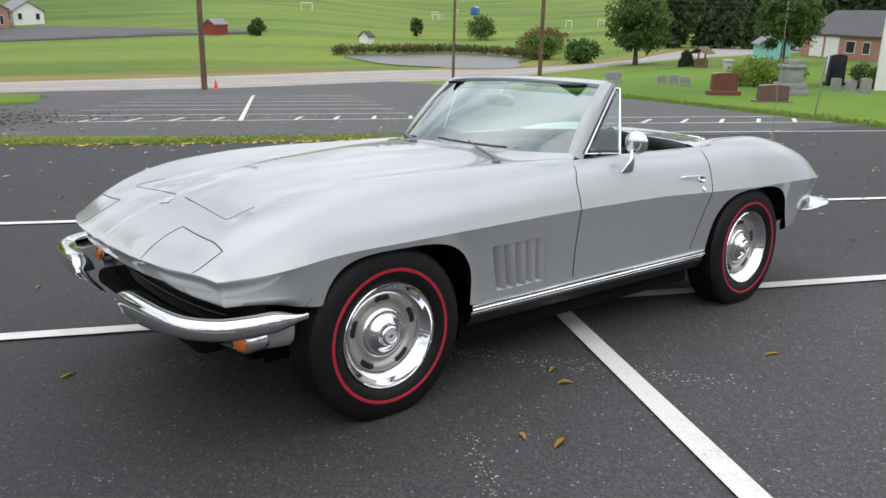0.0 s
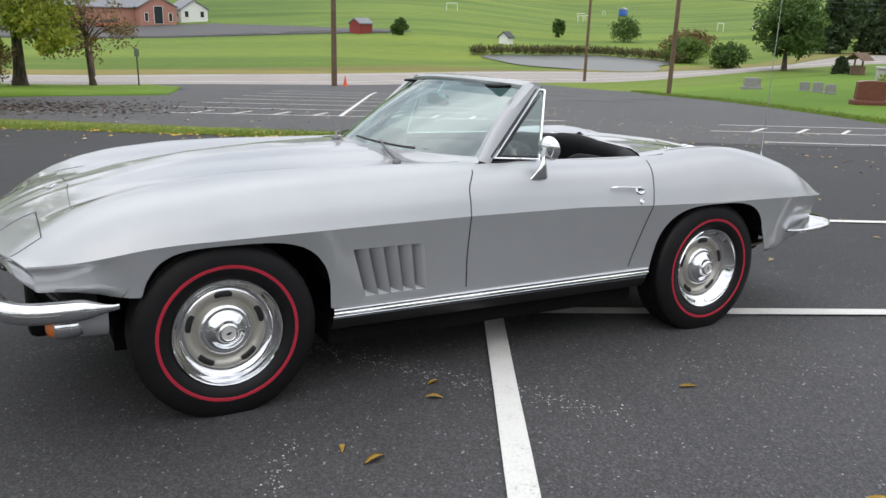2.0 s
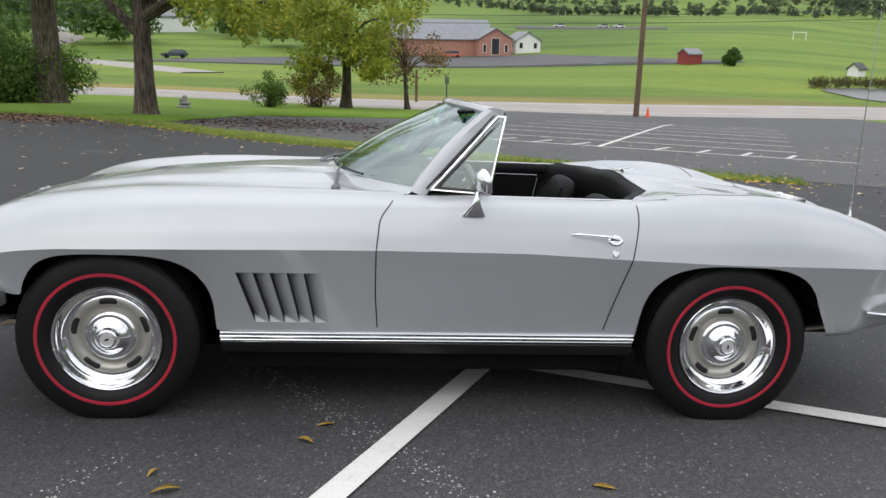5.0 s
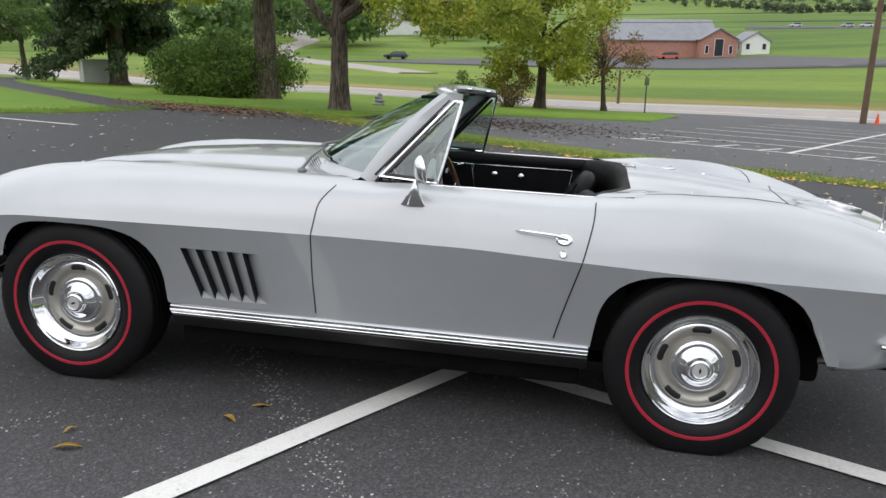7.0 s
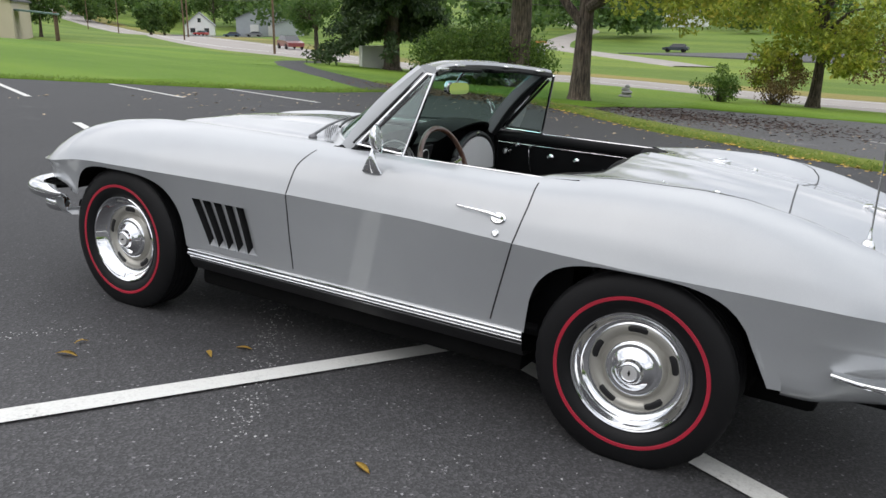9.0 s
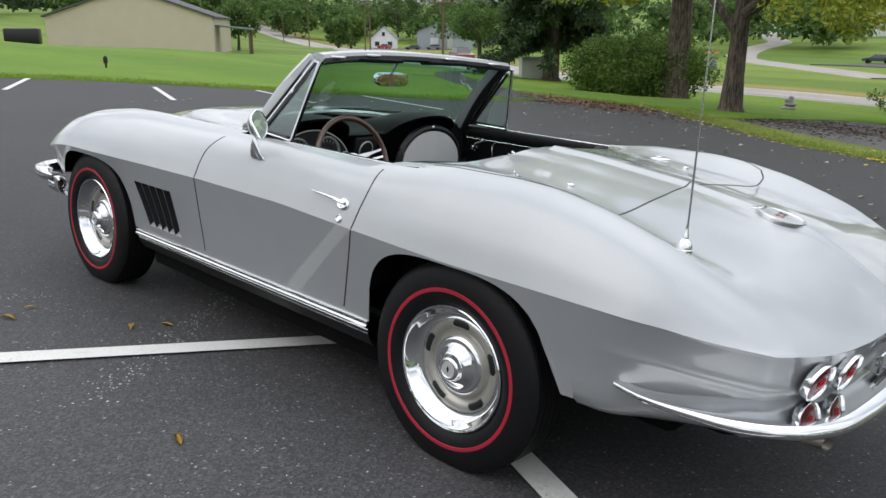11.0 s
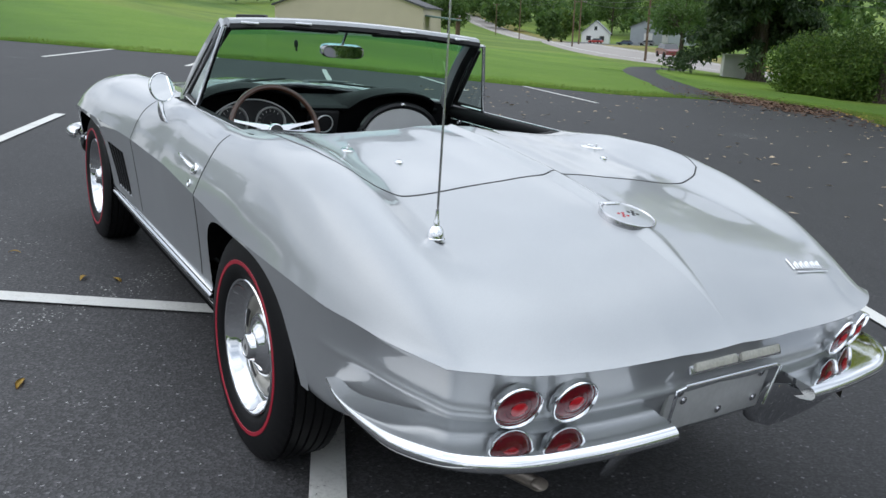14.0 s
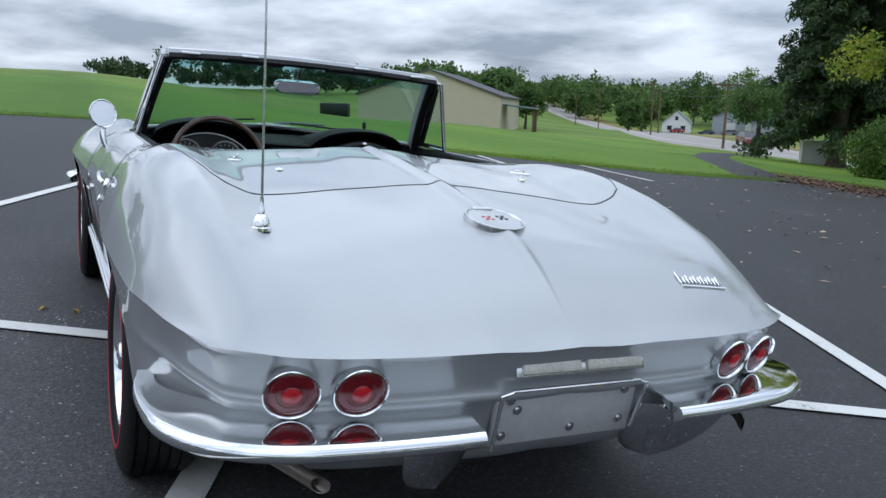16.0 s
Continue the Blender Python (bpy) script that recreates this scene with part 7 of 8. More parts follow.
leafy_tree("locust_tree", 1.3, -33.4, 7.6, 0.26, (4.5, 3.4, 3.2, 2.6), LOCUST, "spreading yellow-green tree at the road's edge", 41, 70, 200, 0.10, 0.8, 9, low=hanging(6, 6, ((1.2, 1.0, 1.9, 0.6), (-1.0, 1.4, 2.0, 0.6))))
leafy_tree("crab_apple_tree", -1.6, -36.0, 4.6, 0.14, (2.7, 2.3, 2.0, 1.5), RUSSET, "thin reddish tree losing its leaves", 43, 34, 90, 0.07, 0.6, 9)
shrub("bush", 4.3, -28.9, 0.85, 0.85, 1.5, BUSH, "rounded bush with bare lower stems", 51, 26, 110, 0.05, 16)
shrub("bush", 2.6, -31.8, 1.2, 1.1, 1.9, RUSSET, "upright twiggy bush with purplish leaves", 52, 34, 90, 0.05, 22)


# ---- street furniture ----
POLE_WOOD = material("pole_wood", (0.13, 0.085, 0.055), 0.9, 0, 0.3, 2, 40, 0.5, dist=0.01)
WHITE_PAINT = material("white_paint", (0.72, 0.72, 0.70), 0.6, 0, 0.06, 3, 60, 0.1)
GREY_METAL = material("grey_metal", (0.35, 0.36, 0.37), 0.45, 0.6, 0.12, 4, 60, 0.1)
WIRE = plain("cable_black", (0.02, 0.02, 0.02), 0.6)


def power_pole(x, y, h, r=0.15, arms=1, turn=0, lean=0):
    root = thing("power_pole", Matrix.Translation(stand(x, y, -0.1)) @ pose(0, 0, 0, 0, lean, turn), "weathered brown wooden power pole", "pole", "power poles")
    b = bmesh.new()
    tube_bm(b, [(0, 0, 0), (0, 0, h * 0.5), (0, 0, h)], [r, r * 0.85, r * 0.7], 14)
    part("post", b, POLE_WOOD, root)
    for k in range(arms):
        b = bmesh.new()
        box_bm(b, 2.2, 0.10, 0.12, pose(0, 0.12, h - 0.4 - k * 1.1), 0.01)
        arm = part("cross_arm", b, POLE_WOOD, root)
        for u in (-1.0, -0.5, 0.5, 1.0):
            b = bmesh.new()
            lathe_bm(b, [(0.02, 0), (0.05, 0.04), (0.03, 0.07), (0.05, 0.1), (0.0, 0.15)], 10, pose(u, 0.12, h - 0.34 - k * 1.1))
            part("insulator", b, GREY_METAL, arm)
    return root


poles = [(-14.3, -38.5, 11.5, 0.16), (-37.1, -45.0, 11, 0.12), (-29.9, -28.7, 11, 0.13), (43.6, -47.9, 5.6, 0.11), (90.9, -81.6, 8.2, 0.12), (150.0, -117.0, 9.6, 0.13), (198.8, -145.6, 9.5, 0.14), (-2.8, -47.5, 2.2, 0.10), (110, -100, 8, 0.15), (-81, -30, 10, 0.15)]
for x, y, h, r in poles:
    power_pole(x, y, h, r, 0 if h < 3 else 1, 60 if x < 30 else 40)


def cable(a, b_, sag, n=3):
    for k in range(n):
        p, q = Vector(a) + Vector((0, 0, -0.55 * k)), Vector(b_) + Vector((0, 0, -0.55 * k))
        bm = bmesh.new()
        tube_bm(bm, [p + (q - p) * f - Vector((0, 0, sag * 4 * f * (1 - f))) for f in np.linspace(0, 1, 16)], 0.02, 5)
        tagged(link_bm("power_cable", bm, WIRE), "thin black overhead cable between the poles", "cable", "power cables")


def top_of(x, y, h):
    return stand(x, y, h - 0.3)


cable(top_of(-37.1, -45, 7.6), top_of(-14.3, -38.5, 8.4), 0.6, 2)
cable(top_of(-37.1, -45, 8.0), top_of(-130, -62, 8), 1.2, 2)
cable(top_of(-37.1, -45, 7.4), top_of(60, -76, 8), 1.6, 2)
cable(top_of(41.1, -47.6, 5.4), top_of(90.9, -81.6, 8.0), 0.8, 2)
cable(top_of(90.9, -81.6, 8.0), top_of(150.0, -117.0, 9.4), 0.9, 2)

# traffic cone by the pole
cone = thing("traffic_cone", Matrix.Translation(stand(-14.95, -38.5, 0.02)), "small orange traffic cone beside the pole", "cone")
b = bmesh.new()
lathe_bm(b, [(0.0, 0.0), (0.17, 0.0), (0.17, 0.03), (0.11, 0.035), (0.025, 0.54), (0.0, 0.55)], 20)
part("cone_body", b, material("cone_orange", (0.75, 0.10, 0.03), 0.5), cone)


def sign_post(x, y, h, name, label, plates, post_mat, lean=0, face=0):
    root = thing(name, Matrix.Translation(stand(x, y, -0.05)) @ pose(0, 0, 0, 0, lean, face), label, "sign")
    b = bmesh.new()
    box_bm(b, 0.06, 0.035, h, pose(0, 0, h / 2), 0.006)
    part("post", b, post_mat, root)
    for z, w, hh, mat in plates:
        b = bmesh.new()
        box_bm(b, w, 0.012, hh, pose(0, 0.026, z), 0.004)
        part("sign_plate", b, mat, root)
    return root


BLUE = material("sign_blue", (0.03, 0.12, 0.45), 0.4)
sp = sign_post(-19.0, -7.5, 1.78, "parking_sign", "leaning grey post with a blue accessible parking sign", ((1.55, 0.30, 0.46, WHITE_PAINT),), GREY_METAL, 0, 40)
b = bmesh.new()
box_bm(b, 0.26, 0.006, 0.26, pose(0, 0.036, 1.62), 0.01)
plate = part("blue_panel", b, BLUE, sp)
b = bmesh.new()
lathe_bm(b, [(0.052, -0.002), (0.060, 0.002), (0.052, 0.003)], 20, pose(0, 0.041, 1.58) @ pose(0, 0, 0, -90, 0, 0))
box_bm(b, 0.02, 0.004, 0.10, pose(-0.015, 0.041, 1.65))
box_bm(b, 0.09, 0.004, 0.02, pose(0.02, 0.041, 1.61))
part("pictogram", b, WHITE_PAINT, plate)
sp.matrix_world = Matrix.Translation(stand(-19.0, -7.5, -0.05)) @ pose(0, 0, 0, 0, 10, 40)
sign_post(-3.6, -35.6, 1.75, "road_sign", "dark metal post with a small sign by the road", ((1.55, 0.22, 0.34, material("sign_back", (0.12, 0.16, 0.11), 0.5, 0.3)),), material("post_dark", (0.05, 0.055, 0.05), 0.6), 0, 10)
sign_post(20.8, -50.0, 2.6, "road_sign", "wooden post with a square grey sign back", ((1.5, 0.7, 0.7, GREY_METAL), (2.3, 0.9, 0.14, material("barrier_orange", (0.6, 0.25, 0.08), 0.5))), GREY_METAL, 0, 20)
sign_post(20.7, -8.3, 0.42, "marker_post", "short dark marker post on the lawn", ((0.30, 0.12, 0.18, BLACK_TRIM),), BLACK_TRIM, 0, 60)

# football goals and a blue booth far off in the meadow
def goal(x, y, turn):
    root = thing("football_goal", Matrix.Translation(stand(x, y, 0)) @ pose(0, 0, 0, 0, 0, turn), "white football goal frame standing in the meadow", "goal", "football goals")
    for a, c in (((-2.4, 0, 0), (-2.4, 0, 2.0)), ((2.4, 0, 0), (2.4, 0, 2.0)), ((-2.4, 0, 2.0), (2.4, 0, 2.0))):
        b = bmesh.new()
        tube_bm(b, [a, c], 0.09, 8)
        part("bar", b, WHITE_PAINT, root)


for x, y, t in ((-172.6, -218.5, 30), (-252.6, -303, 35), (-114.3, -204, 20), (-158.4, -143.8, 60), (-163.3, -137, 60), (-210, -262, 40), (-225, -285, 10)):
    goal(x, y, t)
booth = thing("booth", Matrix.Translation(stand(-262, -300, 0)) @ pose(0, 0, 0, 0, 0, 40), "small blue booth beside the far pitch", "booth")
b = bmesh.new()
box_bm(b, 8, 3, 3, pose(0, 0, 1.5), 0.05)
part("wall", b, BLUE, booth)
b = bmesh.new()
loft_bm(b, [[(x, -1.8, 2.95), (x, 0, 3.9), (x, 1.8, 2.95)] for x in (-4.2, 4.2)], close_v=True, caps=True)
part("roof", b, GREY_METAL, booth)

# ---- graveyard ----
GRANITE_RED = material("granite_red", (0.14, 0.045, 0.032), 0.35, 0, 0.25, 8, 140, 0.05)
GRANITE_BROWN = material("granite_brown", (0.13, 0.075, 0.065), 0.4, 0, 0.25, 8, 140, 0.05)
GRANITE_GREY = material("granite_grey", (0.24, 0.24, 0.235), 0.7, 0, 0.25, 5, 60, 0.3)
MARBLE = material("weathered_marble", (0.42, 0.41, 0.38), 0.7, 0, 0.2, 5, 40, 0.3)


def headstone(x, y, w, h, t, mat, label, face=-35, base=0.25, slope=0.0):
    root = thing("headstone", Matrix.Translation(stand(x, y, -0.02)) @ pose(0, 0, 0, 0, 0, face), label, "headstone", "headstones")
    b = bmesh.new()
    box_bm(b, w * 1.22, t * 1.7, base, pose(0, 0, base / 2), 0.02)
    part("plinth", b, mat, root)
    b = bmesh.new()
    prof = [(-w / 2, 0), (w / 2, 0), (w / 2 - 0.01, h * 0.9)] + [(w / 2 * math.cos(a), h * 0.9 + h * 0.1 * math.sin(a)) for a in np.linspace(0.2, math.pi - 0.2, 9)] + [(-w / 2 + 0.01, h * 0.9)]
    loft_bm(b, [[(px, dy - slope * pz, base + pz) for px, pz in prof] for dy in (-t / 2, t / 2)], close_v=True, caps=True)
    bmesh.ops.recalc_face_normals(b, faces=b.faces[:])
    bmesh.ops.bevel(b, geom=b.edges[:], offset=0.008, segments=1, affect="EDGES")
    part("tablet", b, mat, root)
    return root


headstone(-29.4, -16.8, 1.15, 0.78, 0.35, GRANITE_RED, "polished red granite headstone on a wide plinth")
headstone(-26.9, -13.1, 1.15, 0.62, 0.40, GRANITE_BROWN, "low brown granite headstone with rough sides", base=0.12)
headstone(-35.9, -28.3, 0.9, 0.5, 0.3, GRANITE_GREY, "grey headstone with a rounded top", base=0.2)
for x, y, h in ((-36.0, -24.9, 0.42), (-35.6, -23.8, 0.45), (-35.1, -22.7, 0.40), (-37.0, -15.4, 0.6), (-36.4, -14.4, 0.55), (-35.2, -13.2, 0.7)):
    headstone(x, y, 0.5, h, 0.16, GRANITE_GREY, "small weathered grey headstone", base=0.08)
headstone(-42.4, -18.0, 0.95, 1.5, 0.3, plain("granite_black", (0.015, 0.016, 0.018), 0.25), "tall black granite headstone")
tall = thing("grave_monument", Matrix.Translation(stand(-32.5, -15.4, -0.02)) @ pose(0, 0, 0, 0, 0, -35), "large stepped grey stone grave monument", "monument")
for w, z0, z1 in ((1.35, 0, 0.3), (1.15, 0.3, 0.6), (0.85, 0.6, 1.25), (1.05, 1.25, 1.4), (0.6, 1.4, 1.62)):
    b = bmesh.new()
    box_bm(b, w, w * 0.8, z1 - z0, pose(0, 0, (z0 + z1) / 2), 0.03)
    part("stone_block", b, GRANITE_GREY, tall)
wm = thing("grave_monument", Matrix.Translation(stand(-38.0, -22.0, -0.02)) @ pose(0, 0, 0, 0, 0, -35), "pale marble shaft on a square base", "monument")
for w, z0, z1 in ((0.7, 0, 0.35), (0.42, 0.35, 1.25), (0.52, 1.25, 1.38)):
    b = bmesh.new()
    box_bm(b, w, w, z1 - z0, pose(0, 0, (z0 + z1) / 2), 0.03)
    part("stone_block", b, MARBLE, wm)
shrub("hedge", -38.6, -20.0, 2.6, 1.5, 1.4, leaf_mat("hedge_leaves", ((0.0, (0.10, 0.19, 0.03)), (0.6, (0.22, 0.34, 0.05)), (1.0, (0.36, 0.44, 0.08)))), "clipped yellow-green hedge among the graves", 61, 70, 110, 0.09, 8, "hedge")
shrub("bush", -41.0, -15.6, 1.1, 1.0, 1.15, GREEN, "dark round bush beside the white wall", 62, 30, 110, 0.07)

# ---- buildings ----
ROOF_GREY = material("roof_grey", (0.20, 0.21, 0.225), 0.7, 0, 0.15, 0.8, 12, 0.3)
ROOF_DARK = material("roof_dark", (0.075, 0.075, 0.08), 0.8, 0, 0.2, 1, 14, 0.3)
BRICK = material("brick_red", (0.38, 0.19, 0.145), 0.85, 0, 0.2, 1.5, 20, 0.3)
TAN = material("tan_siding", (0.50, 0.44, 0.33), 0.7, 0, 0.06, 0.6, 20, 0.1)
SIDING_WHITE = material("white_siding", (0.72, 0.73, 0.72), 0.6, 0, 0.05, 0.8, 24, 0.1)
SIDING_GREY = material("grey_siding", (0.36, 0.39, 0.41), 0.6, 0, 0.06, 0.8, 24, 0.1)
TEAL = material("teal_siding", (0.22, 0.55, 0.52), 0.6, 0, 0.06, 0.8, 24, 0.1)
BARN_RED = material("barn_red", (0.24, 0.035, 0.03), 0.7, 0, 0.12, 1, 24, 0.2)
PANE = plain("window_dark", (0.03, 0.035, 0.04), 0.08)


def house(name, x, y, turn, w, d, eave, ridge, wall, roof, label, openings=(), over=0.35, category="house", trim=None, lift=0.0, axis="x"):
    """A gabled building; its front faces local -y, the ridge runs along local x. openings: (side, u, z, w, h, kind)."""
    root = thing(name, Matrix.Translation(stand(x, y, lift - 0.05)) @ pose(0, 0, 0, 0, 0, turn), label, category)
    b = bmesh.new()
    prof = [(-d / 2, -0.4), (d / 2, -0.4), (d / 2, eave), (0, ridge), (-d / 2, eave)]
    loft_bm(b, [[(px, py, pz) for py, pz in prof] for px in (-w / 2, w / 2)], close_v=True, caps=True)
    bmesh.ops.recalc_face_normals(b, faces=b.faces[:])
    part("wall", b, wall, root, smooth=False)
    k = (ridge - eave) / (d / 2)
    for s in (1, -1):
        b = bmesh.new()
        o = over
        a0, a1 = (s * (d / 2 + o), eave - k * o), (0, ridge)
        loft_bm(b, [[(px, a0[0], a0[1] + 0.02), (px, a1[0], a1[1] + 0.02), (px, a1[0], a1[1] + 0.20), (px, a0[0], a0[1] + 0.20)] for px in (-w / 2 - o, w / 2 + o)], close_v=True, caps=True)
        bmesh.ops.recalc_face_normals(b, faces=b.faces[:])
        part("roof", b, roof, root, smooth=False)
    for side, u, z, ow, oh, kind in openings:
        if side in "fb":
            m = pose(u, (-d / 2 if side == "f" else d / 2), z, 0, 0, 0 if side == "f" else 180)
        else:
            m = pose((-w / 2 if side == "l" else w / 2), u, z, 0, 0, -90 if side == "l" else 90)
        b = bmesh.new()
        box_bm(b, ow + 0.16, 0.10, oh + 0.16, m @ pose(0, -0.02, 0), 0.01)
        fr = part("window" if kind == "w" else "door", b, trim or WHITE_PAINT, root, smooth=False)
        b = bmesh.new()
        box_bm(b, ow, 0.06, oh, m @ pose(0, -0.05, 0), 0.005)
        part("pane" if kind == "w" else "leaf", b, PANE if kind == "w" else (trim or WHITE_PAINT), fr, smooth=False)
    return root


# church hall across the valley
house("church", -14.5, -169, 8, 21, 12, 3.4, 7.2, BRICK, ROOF_GREY, "long low brick church hall with a grey roof", [("f", u, 1.7, 1.1, 2.0, "w") for u in (-9, -7, -5, -3, -1)], category="church", lift=-0.2)
house("church_porch", -25.2, -165.5, 98, 8, 7, 3.5, 5.5, BRICK, ROOF_GREY, "brick gable front with a tall white-framed window", [("r", 0, 2.0, 1.6, 3.2, "w"), ("r", -2.3, 1.6, 0.6, 1.5, "w"), ("r", 2.3, 1.6, 0.6, 1.5, "w")], category="church", lift=-0.2)
house("white_house", -33.0, -170.0, 98, 7.5, 5.5, 2.4, 4.1, SIDING_WHITE, ROOF_GREY, "small white gabled house beside the church", [("r", -1.6, 1.4, 0.7, 1.1, "w"), ("r", 1.6, 1.4, 0.7, 1.1, "w"), ("f", 2, 1.4, 0.7, 1.1, "w"), ("f", -1, 1.4, 0.7, 1.1, "w")])
house("garden_shed", -49.5, -118.0, 25, 3.0, 2.2, 1.5, 2.2, BARN_RED, ROOF_GREY, "red barn-style garden shed with white doors", [("f", -0.5, 0.95, 1.3, 1.7, "d"), ("f", 1.1, 1.2, 0.5, 0.6, "w")], 0.15, "shed")
house("garden_hut", -69.1, -105.3, 30, 1.9, 1.6, 1.0, 1.7, SIDING_WHITE, ROOF_DARK, "small pale hut by the pond", [("f", 0.5, 0.8, 0.5, 0.6, "w")], 0.2, "shed")
house("teal_shed", -80.3, -43.0, 40, 4.2, 3.0, 1.7, 2.8, TEAL, ROOF_GREY, "turquoise gabled shed with a grey roof", [("l", 0, 0.85, 0.7, 1.3, "d")], 0.25, "shed")
house("garage_house", -94.0, -38.5, 56, 16, 8, 2.7, 5.2, BRICK, ROOF_DARK, "brick house with two white garage doors", [("f", -4.5, 1.2, 2.6, 2.2, "d"), ("f", -1.2, 1.2, 2.6, 2.2, "d"), ("f", 2.5, 1.4, 1.6, 1.2, "w"), ("f", 5.5, 1.4, 1.2, 1.2, "w")])
house("white_chapel", -45.8, -8.6, 113, 16, 9, 5.5, 9.0, SIDING_WHITE, ROOF_DARK, "tall white clapboard chapel wall", [("f", -4, 3, 1.0, 2.6, "w"), ("f", 0, 3, 1.0, 2.6, "w")])
house("tan_barn", 88.6, -45.2, -38, 20, 17, 4.3, 7.2, TAN, ROOF_DARK, "long tan metal-sided barn with a dark roof", [], 0.3, "barn", lift=-0.5)
house("white_house", 187, -176, -46, 9.5, 8.5, 3.0, 6.6, SIDING_WHITE, ROOF_GREY, "white gabled house by the road", [("l", -2, 1.5, 1.4, 1.3, "w"), ("l", 2, 1.5, 1.4, 1.3, "w"), ("l", 0, 4.4, 0.9, 1.2, "w"), ("f", 1, 1.5, 1.4, 1.3, "w")])
house("workshop", 166, -181, -48, 22, 15, 5.0, 8.2, SIDING_GREY, ROOF_GREY, "grey metal workshop with a lean-to", [("l", -2.5, 1.8, 2.2, 3.0, "d"), ("l", 2.5, 1.8, 2.2, 3.0, "d"), ("f", -4, 1.6, 2.4, 2.8, "d"), ("f", 0, 1.6, 2.4, 2.8, "d"), ("f", 4, 1.6, 1.4, 1.2, "w")], category="workshop")
house("workshop_annexe", 152, -176, -48, 16, 8, 3.0, 4.4, SIDING_GREY, ROOF_GREY, "low grey annexe of the workshop", [("f", -2, 1.3, 2.2, 2.2, "d"), ("f", 2, 1.3, 1.2, 1.0, "w")], category="workshop")
house("farm_house", 60, -255, 10, 14, 9, 4.5, 8, SIDING_WHITE, ROOF_GREY, "white farmhouse on the far slope", [("f", u, 2.6, 1.0, 1.6, "w") for u in (-4, 0, 4)])
house("farm_house", 95, -260, 30, 12, 9, 4.5, 8, SIDING_WHITE, ROOF_GREY, "white farmhouse behind the trees", [("f", u, 2.6, 1.0, 1.6, "w") for u in (-4, 0, 4)])
# porch of the tan barn
pr = thing("barn_porch", Matrix.Translation(stand(78.0, -49.5, -0.05)) @ pose(0, 0, 0, 0, 0, -38), "open porch on brown posts with a green roof", "porch")
b = bmesh.new()
box_bm(b, 5.0, 5.0, 0.18, pose(0, 0, 2.9, 6, 0, 0), 0.02)
part("roof", b, material("roof_green", (0.10, 0.16, 0.14), 0.6), pr)
for u in (-2.2, -0.8, 0.8, 2.2):
    for v in (-2.2, 2.2):
        b = bmesh.new()
        box_bm(b, 0.16, 0.16, 3.0, pose(u, v, 1.4), 0.01)
        part("post", b, POLE_WOOD, pr)
ct = thing("container", Matrix.Translation(stand(67.5, -23.2, 0.0)) @ pose(0, 0, 0, 0, 0, 60), "black rolled container standing in the field", "container")
b = bmesh.new()
box_bm(b, 2.6, 1.6, 1.3, pose(0, 0, 0.65), 0.15)
part("tank_body", b, BLACK_TRIM, ct)
tk = thing("storage_box", Matrix.Translation(stand(24.7, -34.9, -0.02)) @ pose(0, 0, 0, 0, 0, 47) @ Matrix.Scale(1.3, 4), "white box with a weathered grey end beside the spruce", "box")
b = bmesh.new()
box_bm(b, 1.05, 0.70, 0.92, pose(0, 0, 0.46), 0.02)
part("body", b, WHITE_PAINT, tk)
b = bmesh.new()
box_bm(b, 0.03, 0.62, 0.86, pose(-0.535, 0, 0.45), 0.008)
part("end_panel", b, GRANITE_GREY, tk, "weathered grey end panel")
b = bmesh.new()
box_bm(b, 1.14, 0.78, 0.05, pose(0, 0, 0.945), 0.012)
part("lid", b, WHITE_PAINT, tk)
# garden stone ornament on the grove lawn
so = thing("stone_ornament", Matrix.Translation(stand(6.65, -24.8, 0.0)), "low stack of grey stones on the lawn", "stones")
for i, (w, z) in enumerate(((0.48, 0.07), (0.40, 0.20), (0.30, 0.31), (0.18, 0.40))):
    b = bmesh.new()
    bmesh.ops.create_icosphere(b, subdivisions=2, radius=0.5, matrix=Matrix.Translation((0.03 * (-1) ** i, 0, z)) @ Matrix.Diagonal((w, w * 0.8, 0.16, 1)))
    for v in b.verts:
        v.co += v.normal * 0.02 * noise.noise(v.co * 9)
    part("stone", b, GRANITE_GREY, so)


def far_car(x, y, turn, colour, label):
    root = thing("parked_car", Matrix.Translation(stand(x, y, 0.02)) @ pose(0, 0, 0, 0, 0, turn), label, "car", "parked cars")
    m = plain("car_paint", colour, 0.3, 0.0, 0.8)
    b = bmesh.new()
    prof = [(-2.2, 0.35), (2.2, 0.35), (2.25, 0.75), (1.2, 0.92), (-2.1, 0.95), (-2.25, 0.7)]
    loft_bm(b, [[(px, py, pz) for px, pz in prof] for py in (-0.88, -0.8, 0.8, 0.88)], close_v=True, caps=True)
    bmesh.ops.recalc_face_normals(b, faces=b.faces[:])
    part("body", b, m, root)
    b = bmesh.new()
    loft_bm(b, [[(px, py * k, pz) for px, pz, k in ((-1.9, 0.93, 1), (1.1, 0.91, 1), (0.4, 1.45, 0.82), (-1.4, 1.47, 0.82))] for py in (-0.8, 0.8)], close_v=True, caps=True)
    bmesh.ops.recalc_face_normals(b, faces=b.faces[:])
    part("cabin", b, PANE, root)
    for u in (-1.35, 1.35):
        for v in (-0.85, 0.85):
            b = bmesh.new()
            lathe_bm(b, [(0, -0.1), (0.3, -0.1), (0.34, -0.05), (0.34, 0.05), (0.3, 0.1), (0, 0.1)], 16, pose(u, v, 0.34, 90))
            part("wheel", b, RUBBER, root)


